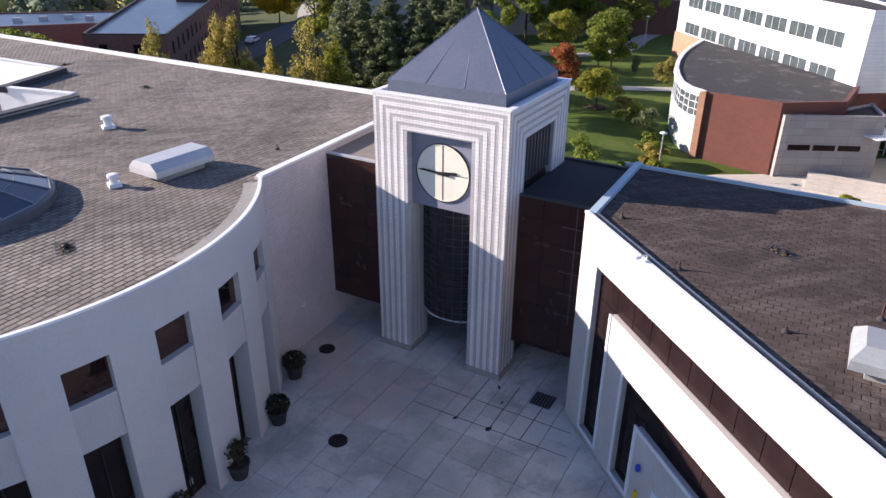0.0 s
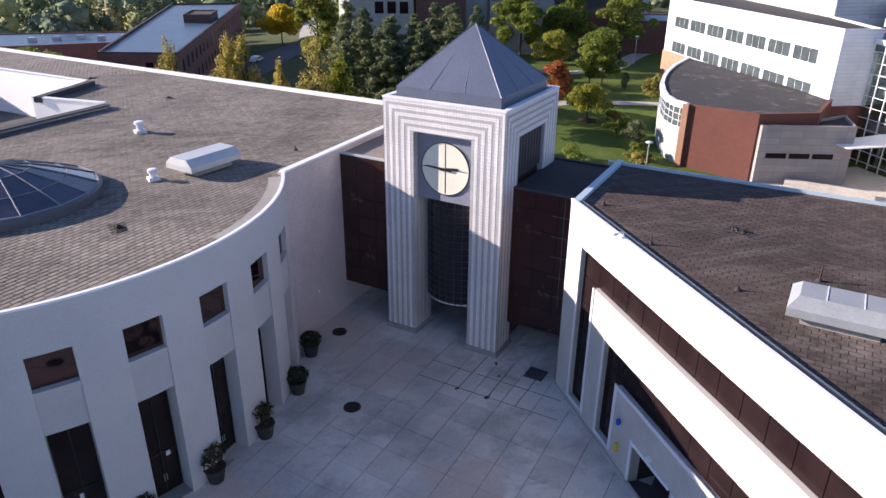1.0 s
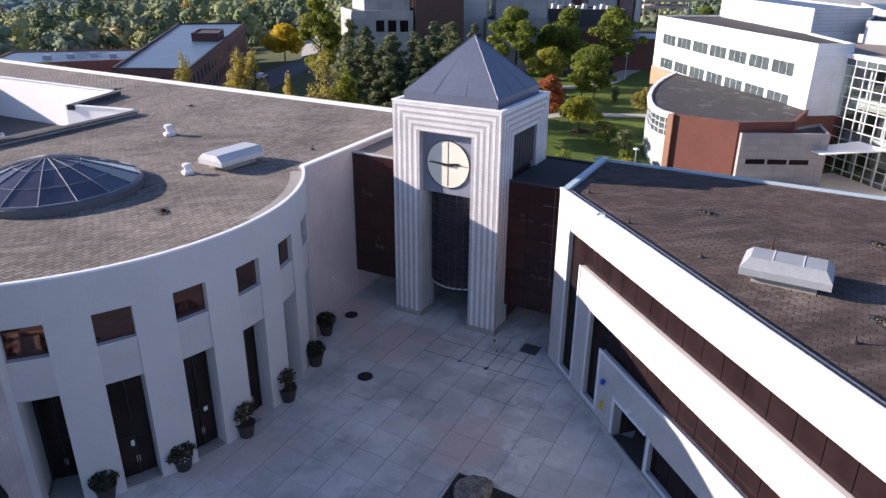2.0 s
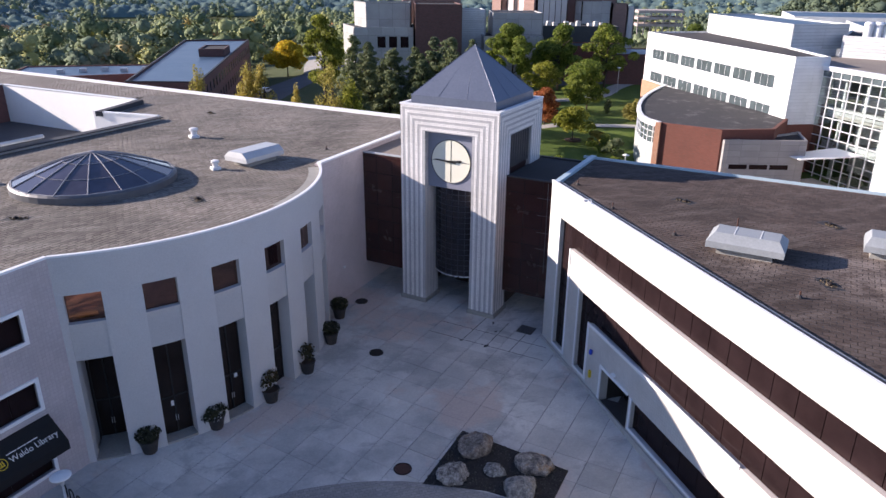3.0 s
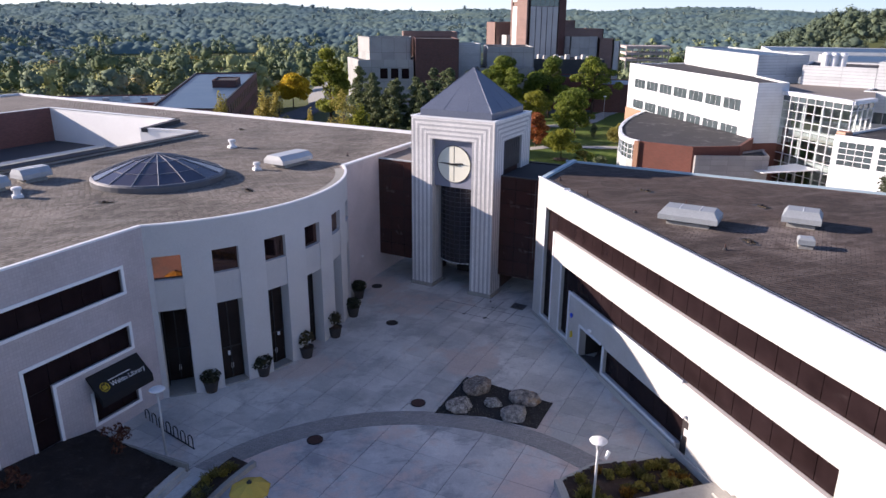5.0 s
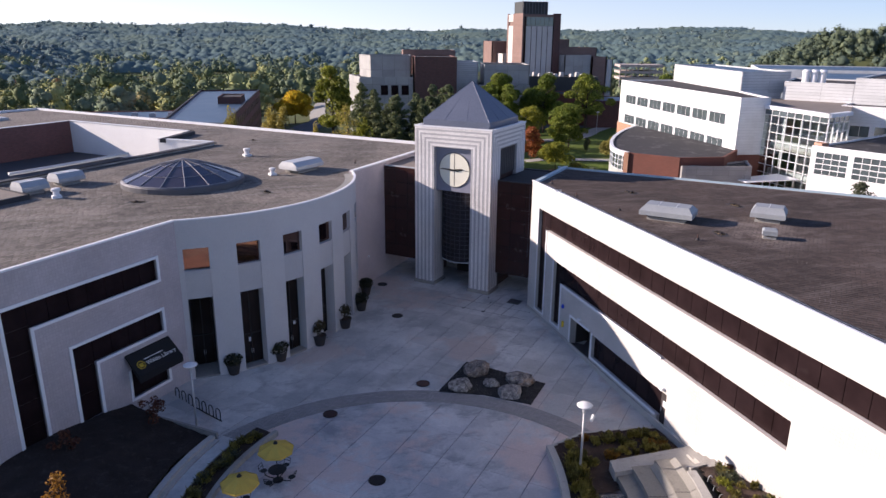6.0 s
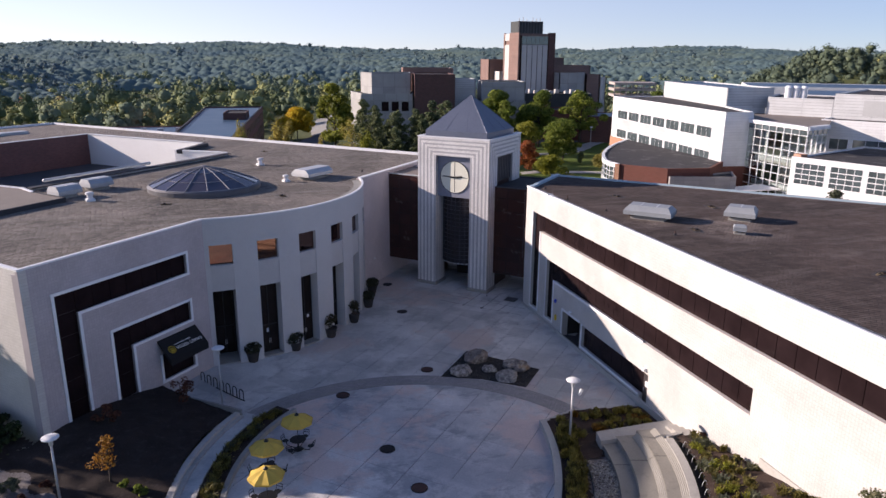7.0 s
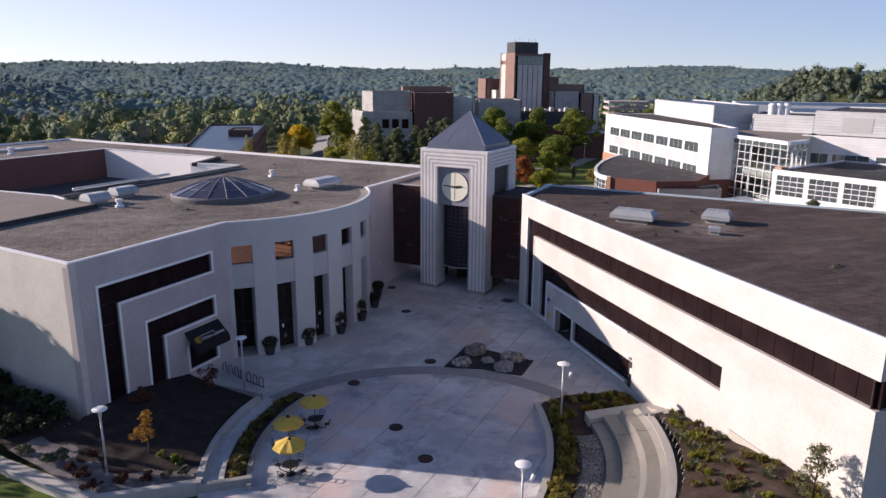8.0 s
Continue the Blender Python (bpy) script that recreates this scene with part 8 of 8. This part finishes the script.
for k in range(120):
    if k < 40:
        x, y = rng.uniform(7.6, 14.2), rng.uniform(3.4, 6.2)
    else:
        a = radians(-12 - 36 * rng.random())
        r_ = rng.uniform(24.2, 25.2)
        x, y = WX + r_ * math.cos(a), WY + r_ * math.sin(a)
    m_ = (LEAF_DRY, LEAF_OLIVE, LEAF_DRY, LEAF_OLIVE)[rng.randrange(4)]
    if k % 5 == 0:
        low_shrub(40 + k, x, y, 0.2, rng.uniform(0.8, 1.3), rng.uniform(0.4, 0.75), m_, "low yellow-green shrub in the plaza bed", 260, 0.08)
    else:
        tuft(k, x, y, 0.22, rng.uniform(0.5, 0.9), rng.uniform(0.3, 0.5) if k < 40 else rng.uniform(0.45, 0.8), LEAF_BRONZE if k < 40 and k % 7 == 1 else m_, "feathery yellow-green grass tuft in the plaza bed", 170)
for k in range(96):
    y = rng.uniform(-15, -0.4)
    lo = max(9.0, 13.2 + 0.55 * y) if y > -8 else 8.0
    x = rng.uniform(lo + 0.3, 14.7)
    if math.hypot(x - SX, y - SY) < 21.2:
        x += 1.2
    m_ = (LEAF_DRY, LEAF_LIME, LEAF_SAGE, LEAF_DRY, LEAF_DRY, LEAF_SAGE, LEAF_DRY)[rng.randrange(7)]
    if k % 6 == 0:
        low_shrub(100 + k, x, y, bed2_z(x, y), rng.uniform(0.5, 1.0), rng.uniform(0.3, 0.55), (LEAF_DRY, LEAF_RED, LEAF_LIME)[k // 6 % 3], "low shrub on the mulched slope", 170, 0.075)
    else:
        tuft(100 + k, x, y, bed2_z(x, y), rng.uniform(0.5, 1.0), rng.uniform(0.25, 0.5), m_, "low olive grass tuft on the mulched slope", 90)
tree("sapling", 82, 3.6, 2.1, 0.2, LEAF_SAPLING, pose(13.4, -14.2, bed2_z(13.4, -14.2)), "grey-green sapling before the white wall", 620, 0.085)
tree("sapling", 84, 9.0, 4.0, 2.4, LEAF_SAGE, pose(61.5, 35.0, 0.3), "pale sapling before the white wing", 700, 0.16)
for k in range(40):
    a = radians(136 + 39 * k / 39)
    tuft(300 + k, LX + 16.6 * math.cos(a) + rng.uniform(-0.4, 0.4), LY + 16.6 * math.sin(a) + rng.uniform(-0.4, 0.4), 0.26, rng.uniform(0.6, 1.0), rng.uniform(0.25, 0.45), (LEAF_DRY, LEAF_OLIVE, LEAF_DRY, LEAF_SAGE)[rng.randrange(4)], "low olive grass tuft in the curved strip", 100)


# far woods: too many to count
def clump_shapes(count, fine):
    """A few rough lumps of foliage, to be turned and stretched."""
    out = []
    for k in range(count):
        bm = bmesh.new()
        bmesh.ops.create_icosphere(bm, subdivisions=fine, radius=1.0)
        for q in bm.verts:
            q.co *= 1 + 0.42 * noise.noise(q.co * 1.7 + Vector((7.0 * k, 3.0, 1.0))) + 0.16 * noise.noise(q.co * 4.0 + Vector((5.0 * k, 9.0, 2.0)))
        bm.verts.ensure_lookup_table()
        out.append(np.array([q.co[:] for q in bm.verts]))
        tri = np.array([[q.index for q in p.verts] for p in bm.faces])
        bm.free()
    return np.array(out), tri


CLUMPS, CLUMP_TRI = clump_shapes(14, 1)


def woods(name, seed, n, d0, d1, b0, b1, lobes, size, hmin, hmax, mat, label, keep=lambda x, y: True, power=0.6, leaves=200, leaf=0.42, lift=0.5):
    """Many far crowns, each of several clumps clad in leaves; size: width against height."""
    r = np.random.RandomState(seed)
    vs, lv, ln = [], [], []
    for _ in range(n):
        b = radians(b0 + (b1 - b0) * r.rand())
        d = d0 + (d1 - d0) * r.rand() ** power
        x, y = -15 + d * math.sin(b), -39 + d * math.cos(b)
        if not keep(x, y):
            continue
        h = hmin + (hmax - hmin) * r.rand()
        w = h * size * (0.75 + 0.5 * r.rand())
        z = land(x, y)
        lob = []
        for q in range(lobes):
            t = r.rand()
            a, reach = r.rand() * 6.283, (0.0 if q == 0 else w * 0.5 * (0.3 + 0.5 * r.rand()) * math.sin(math.pi * (0.36 + 0.56 * t)))
            s = w * (0.34 if q == 0 else 0.17 + 0.11 * r.rand())
            cz = z + h * (0.46 if q == 0 else 0.16 + 0.68 * t)
            p = CLUMPS[r.randint(len(CLUMPS))]
            ta, up = r.rand() * 6.283, (h * 0.36 if q == 0 else s * (0.7 + 0.3 * r.rand()))
            ct, st = math.cos(ta), math.sin(ta)
            lob.append((x + reach * math.cos(a), y + reach * math.sin(a), cz, s * 1.06, s * 1.06, up * 1.06))
            s, up = s * 0.6, up * 0.6
            vs.append(np.stack([x + reach * math.cos(a) + s * (p[:, 0] * ct - p[:, 1] * st), y + reach * math.sin(a) + s * (p[:, 0] * st + p[:, 1] * ct), cz + up * p[:, 2]], 1))
        q, o = leaf_cloud(r.randint(1 << 30), lob, leaves, leaf * h / 12, 0.45, True, lift)
        lv.append(q)
        ln.append(o)
    m, k = len(vs), len(CLUMPS[0])
    v, cards = np.concatenate(vs), np.concatenate(lv)
    tri = (CLUMP_TRI[None] + k * np.arange(m)[:, None, None]).astype(np.int32).reshape(-1)
    quads = len(cards) // 4
    f = np.concatenate([tri, len(v) + np.arange(4 * quads, dtype=np.int32)]).astype(np.int32)
    starts = np.concatenate([np.arange(0, len(tri), 3), len(tri) + np.arange(0, 4 * quads, 4)]).astype(np.int32)
    me = bpy.data.meshes.new(name)
    me.vertices.add(len(v) + len(cards))
    me.vertices.foreach_set("co", np.concatenate([v, cards]).astype(np.float32).ravel())
    me.loops.add(len(f))
    me.loops.foreach_set("vertex_index", f)
    me.polygons.add(len(starts))
    me.polygons.foreach_set("loop_start", starts)
    me.update(calc_edges=True)
    # leaves take the roundness of their crown; lift tilts normals up, softening shading like haze
    smooth = np.zeros(3 * (len(v) + len(cards)), np.float32)
    me.vertices.foreach_get("normal", smooth)
    smooth = smooth.reshape(-1, 3)
    smooth[len(v):] = np.concatenate(ln)
    smooth[:len(v), 2] += 0.6 * lift
    smooth /= np.linalg.norm(smooth, axis=1)[:, None]
    me.normals_split_custom_set_from_vertices(smooth)
    me.materials.append(mat)
    return tagged(new(name, me), label, "woods", kind="stuff")


OPEN_STRIPS = [((-95, 600), (-40, 590), 10), ((-105, 735), (10, 700), 15), ((-110, 470), (-55, 455), 8), ((-75, 838), (-20, 826), 14), ((150, 640), (330, 560), 10)]


def clear_mid(x, y):
    b = math.degrees(math.atan2(x + 15, y + 39))
    d = math.hypot(x + 15, y + 39)
    if b > 3.5 and b < 9.3 and d < 400:
        return False
    if b > -4 and b < 31 and d < 262:
        return False
    if b >= 29 and d < 440:
        return False
    for (xa, ya), (xb, yb), w in OPEN_STRIPS:
        k = max(0.0, min(1.0, ((x - xa) * (xb - xa) + (y - ya) * (yb - ya)) / ((xb - xa) ** 2 + (yb - ya) ** 2)))
        if math.hypot(x - xa - k * (xb - xa), (y - ya - k * (yb - ya)) * 0.5) < w:
            return False
    # open glades
    return noise.noise(Vector((x * 0.014, y * 0.008, 7.3))) < 0.16


FIELD = (-20, 53)
for k, ((xa, ya), (xb, yb), w) in enumerate(OPEN_STRIPS):
    pts = [(xa + (xb - xa) * i / 8, ya + (yb - ya) * i / 8) for i in range(9)]
    if k != 3:
        lone("road" if k != 1 else "meadow", ribbon(pts, 9 if k != 1 else 26, 0.4), PATH if k != 1 else GRASS, "pale road crossing the valley" if k != 1 else "green meadow in the valley", "road" if k != 1 else "meadow", kind="structure")
far6 = thing("valley_hall", "low pale hall with a flat roof among valley trees", "building", pose(0, 0, 0))
block(far6, "hall", [(-66, 832), (-30, 824), (-26, 842), (-62, 850)], -16, -7.5, METAL_WHITE, ROOF_BLUE)
for seed, n, size, h0, h1, mat, lab_ in ((1, 150, 1.05, 8, 18, LEAF_WOODS_HAZED, "green woods across the valley"), (11, 150, 1.0, 9, 19, LEAF_WOODS_DARK_HAZED, "dark green woods across the valley"),
                                               (12, 90, 1.05, 7, 15, LEAF_WOODS_LIGHT_HAZED, "yellow-green woods across the valley"), (2, 70, 1.05, 7, 11, LEAF_VALLEY, "olive and yellowing trees in the valley")):
    woods("woods", seed, n, 195, 450, *FIELD, 7, size, h0, h1, mat, lab_, clear_mid, leaves=330, leaf=0.4, lift=0.5)
woods("woods", 23, 46, 262, 430, -17, 8, 9, 0.95, 13, 20, LEAF_WOODS_MID, "tall green trees beyond the brick hall", clear_mid, leaves=520, leaf=0.36, lift=0.5)
woods("woods", 3, 20, 230, 600, -20, 16, 9, 0.95, 7, 12, LEAF_VALLEY_RUST, "rust-coloured autumn trees in the valley", clear_mid, leaves=420, leaf=0.36)
woods("woods", 4, 18, 230, 620, -20, 40, 9, 0.9, 7, 12, LEAF_VALLEY_GOLD, "golden autumn trees in the valley", clear_mid, leaves=420, leaf=0.36)
woods("woods", 7, 800, 430, 860, *FIELD, 4, 1.1, 8, 15, LEAF_WOODS_DARK_HAZED, "dark green woods further up the valley", clear_mid, leaves=100, leaf=0.5, lift=0.9)
woods("woods", 13, 560, 430, 860, *FIELD, 4, 1.1, 8, 14, LEAF_WOODS_HAZED, "green woods further up the valley", clear_mid, leaves=100, leaf=0.5, lift=0.9)
woods("woods", 8, 240, 430, 860, *FIELD, 5, 1.1, 7, 12, LEAF_WOODS_LIGHT_HAZED, "yellow-green trees further up the valley", clear_mid, leaves=100, leaf=0.5, lift=0.9)
woods("thicket", 21, 900, 230, 640, *FIELD, 3, 1.7, 3, 6, LEAF_WOODS_DARK_HAZED, "low thicket under the valley trees", clear_mid, leaves=45, leaf=0.72, lift=0.9)
woods("thicket", 22, 500, 230, 640, *FIELD, 3, 1.7, 3, 6, LEAF_WOODS_HAZED, "low green thicket under the valley trees", clear_mid, leaves=45, leaf=0.72, lift=0.9)
for seed, n, d0, d1, h0, h1, mat in ((5, 200, 790, 1180, 9, 14, LEAF_HILL_HAZED), (17, 130, 790, 1180, 9, 14, LEAF_HILL_HAZED_GREEN), (15, 300, 1150, 1800, 11, 18, LEAF_HILL_HAZED), (18, 120, 1150, 1800, 11, 17, LEAF_HILL_HAZED_GREEN)):
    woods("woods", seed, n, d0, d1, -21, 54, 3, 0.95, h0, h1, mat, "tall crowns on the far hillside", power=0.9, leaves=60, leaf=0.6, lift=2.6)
woods("woods", 16, 120, 600, 1000, -21, -10, 4, 1.0, 10, 17, LEAF_HILL_HAZED, "tall crowns on the spur beside the valley", leaves=60, leaf=0.6, lift=1.4)
woods("woods", 6, 420, 335, 600, 34.5, 56, 7, 0.85, 9, 18, LEAF_WOODS_DEEP, "dark green woods on the near hill", power=0.95, leaves=330, leaf=0.38, lift=0.5)
# closed canopy under the single crowns of the far hillside, haze painted into its colours
CANOPY_HAZED = wooded("hazed_hill_canopy", (0.108, 0.172, 0.19), (0.125, 0.188, 0.183), (0.155, 0.212, 0.178))


def canopy(b0, b1, d0, d1, nb, nd, high, label):
    """A closed roof of leaves over far wooded ground: crown beside crown, each domed at its own height."""
    v = []
    for j in range(nd):
        d = d0 + (d1 - d0) * (j / (nd - 1)) ** 1.35
        for i in range(nb):
            b = radians(b0 + (b1 - b0) * i / (nb - 1))
            x, y = -15 + d * math.sin(b), -39 + d * math.cos(b)
            near, at = noise.voronoi(Vector((x / 9.0, y / 10.5, 0.5)))
            own = noise.noise(at[0] * 3.7)
            dome = (5.2 + 3.6 * own) * (1 - min(1.0, 1.7 * near[0] * near[0])) + 3.0 * noise.noise(Vector((x * 0.02, y * 0.016, 3))) + 0.7 * noise.noise(Vector((x * 0.3, y * 0.3, 8)))
            edge = min(1, j / 2, (nd - 1 - j) / 2)
            v.append((x, y, land(x, y) + (high + dome) * edge))
    f = [(j * nb + i, j * nb + i + 1, (j + 1) * nb + i + 1, (j + 1) * nb + i) for j in range(nd - 1) for i in range(nb - 1)]
    ob = part("woods", Shape().put(v, f), CANOPY_HAZED, None, "", None, True)
    # normals tilted upward, so that shading evens out as haze would make it
    me = ob.data
    q = np.zeros(3 * len(me.vertices), np.float32)
    me.vertices.foreach_get("normal", q)
    q = q.reshape(-1, 3)
    q[:, 2] += 1.1
    q /= np.linalg.norm(q, axis=1)[:, None]
    me.normals_split_custom_set_from_vertices(q)
    return tagged(ob, label, "woods", kind="stuff")


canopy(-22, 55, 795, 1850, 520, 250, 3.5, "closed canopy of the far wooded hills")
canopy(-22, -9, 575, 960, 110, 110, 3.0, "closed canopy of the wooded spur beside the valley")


# ---- roof shingles: nearest ones single, the rest joined ----
def shingle_mat(name, low, high, big, streak=(0.5, 0.72, 0.75), bleached=()):
    n = Nodes(name, 0.9, 0, 0.3)
    g = n.tree.nodes.new("ShaderNodeNewGeometry").outputs["Random Per Island"]
    o = n.tree.nodes.new("ShaderNodeObjectInfo").outputs["Random"]
    c = n.tree.nodes.new("ShaderNodeNewGeometry").outputs["Position"]
    m = n.add("ShaderNodeMapping")
    m.inputs["Rotation"].default_value, m.inputs["Scale"].default_value = (0, 0, radians(-30)), (0.4, 1.6, 1)
    n.link(c, m.inputs[0])
    col = n.ramp(g, [(0.0, low), (1.0, high)])
    col = n.mix(col, n.ramp(o, [(0.0, (0.86, 0.86, 0.86)), (1.0, (1.1, 1.1, 1.1))]), 1.0, "MULTIPLY")
    col = n.mix(col, n.ramp(n.noise(0.13, c, 6.0, 0.65), [(0.4, (0.70, 0.70, 0.70)), (0.5, (0.96, 0.96, 0.96)), (0.6, (1.14, 1.13, 1.12))]), 1.0, "MULTIPLY")
    col = n.mix(col, big, n.ramp(n.noise(0.4, m.outputs[0], 7.0, 0.72), [(streak[0], (0, 0, 0)), (streak[1], (streak[2],) * 3)]))
    # weather-bleached rings round the vents
    for x, y, r in bleached:
        w = n.tree.nodes.new("ShaderNodeVectorMath")
        w.operation = "DISTANCE"
        w.inputs[1].default_value = (x, y, ROOF_Z)
        n.link(c, w.inputs[0])
        s = n.tree.nodes.new("ShaderNodeMapRange")
        s.inputs["From Min"].default_value, s.inputs["From Max"].default_value = r, 0.35 * r
        n.link(w.outputs["Value"], s.inputs["Value"])
        k = n.mix(n.ramp(s.outputs["Result"], [(0.0, (0, 0, 0)), (1.0, (0.9, 0.9, 0.9))]), n.ramp(n.noise(0.9, c, 5.0, 0.7), [(0.36, (0, 0, 0)), (0.62, (1, 1, 1))]), 1.0, "MULTIPLY")
        col = n.mix(col, tuple(1.1 * q for q in big), k)
    f = n.noise(16.0, c, 4.0, 0.7)
    col = n.mix(col, n.ramp(f, [(0.3, (0.8, 0.8, 0.8)), (0.7, (1.15, 1.15, 1.15))]), 0.7, "MULTIPLY")
    n.color(col).bump(f, 0.3, 0.01)
    return n.mat


def shingles(parent, name, outline, hole, turn, mat, near, region, z, g=0.026):
    """Courses of shingles over a flat roof; near: those that the walk passes closest, as pieces."""
    w, d, th = 0.5, 0.32, 0.018
    ring = [(-w / 2 + g, -d / 2 + g), (w / 2 - g, -d / 2 + g), (w / 2 - g, d / 2 - g), (-w / 2 + g, d / 2 - g)]
    one = [(x, y, 0.0) for x, y in ring] + [(x * 0.985, y * 0.97, th if y < 0 else th * 0.45) for x, y in ring]
    faces = [(4, 5, 6, 7), (0, 1, 5, 4), (1, 2, 6, 5), (2, 3, 7, 6), (3, 0, 4, 7)]
    me = mesh_of("shingle", Shape().put(one, faces), mat)
    ca_, sa_ = math.cos(radians(turn)), math.sin(radians(turn))
    x0, x1, y0, y1 = region
    pts = []
    for j in range(int(-140 / d), int(140 / d)):
        for i in range(int(-140 / w), int(140 / w)):
            u, v_ = (i + 0.5 * (j % 2)) * w, (j + 0.5) * d
            x, y = u * ca_ - v_ * sa_, u * sa_ + v_ * ca_
            if x0 < x < x1 and y0 < y < y1 and inside((x, y), outline) and not (hole and inside((x, y), hole)):
                rim = [(x + 0.36 * math.cos(a), y + 0.36 * math.sin(a)) for a in (0.8, 2.4, 3.9, 5.5)]
                if all(inside(p, outline) for p in rim) and not (hole and any(inside(p, hole) for p in rim)):
                    pts.append((x, y))
    pts.sort(key=lambda p: (p[0] - near[0]) ** 2 + (p[1] - near[1]) ** 2)
    for x, y in pts[:300]:
        ob = new("shingle", me)
        ob.parent = parent
        ob.matrix_basis = pose(x, y, z, 0, 0, turn)
    rest = np.array(pts[300:])
    base = np.array([(x * ca_ - y * sa_, x * sa_ + y * ca_, q) for x, y, q in one])
    v = (base[None] + np.concatenate([rest, np.full((len(rest), 1), z)], 1)[:, None]).reshape(-1, 3)
    f = (np.array(faces)[None] + 8 * np.arange(len(rest))[:, None, None]).reshape(-1, 4)
    me2 = bpy.data.meshes.new(name)
    me2.from_pydata(v.tolist(), [], f.tolist())
    me2.materials.append(mat)
    ob = new(name, me2)
    ob.parent = parent
    tagged(ob, kind="stuff")


SHINGLE_L = shingle_mat("shingle_tan", (0.175, 0.152, 0.132), (0.285, 0.25, 0.218), (0.31, 0.285, 0.255), (0.5, 0.66, 0.6))
SHINGLE_R = shingle_mat("shingle_brown", (0.066, 0.047, 0.041), (0.104, 0.076, 0.066), (0.21, 0.172, 0.155), (0.5, 0.7, 0.55), ((23.6, 8.2, 4.6), (18.4, 12.2, 2.6), (25.0, 10.2, 2.6)))
shingles(library, "shingle_field", inner, PIT, 46, SHINGLE_L, (-3.0, 34.0), (-60, 14, 10, 75), ROOF_Z - 0.003)
shingles(hall, "shingle_field", [(15.35 + 0.6, 27.8), (15.35 + 0.6, -15.3), (69.7, -15.3), (69.7, -14.8), (21.1, 33.8)], None, -45, SHINGLE_R, (17.0, 20.0), (15, 48, -16, 34), ROOF_Z - 0.003, 0.021)
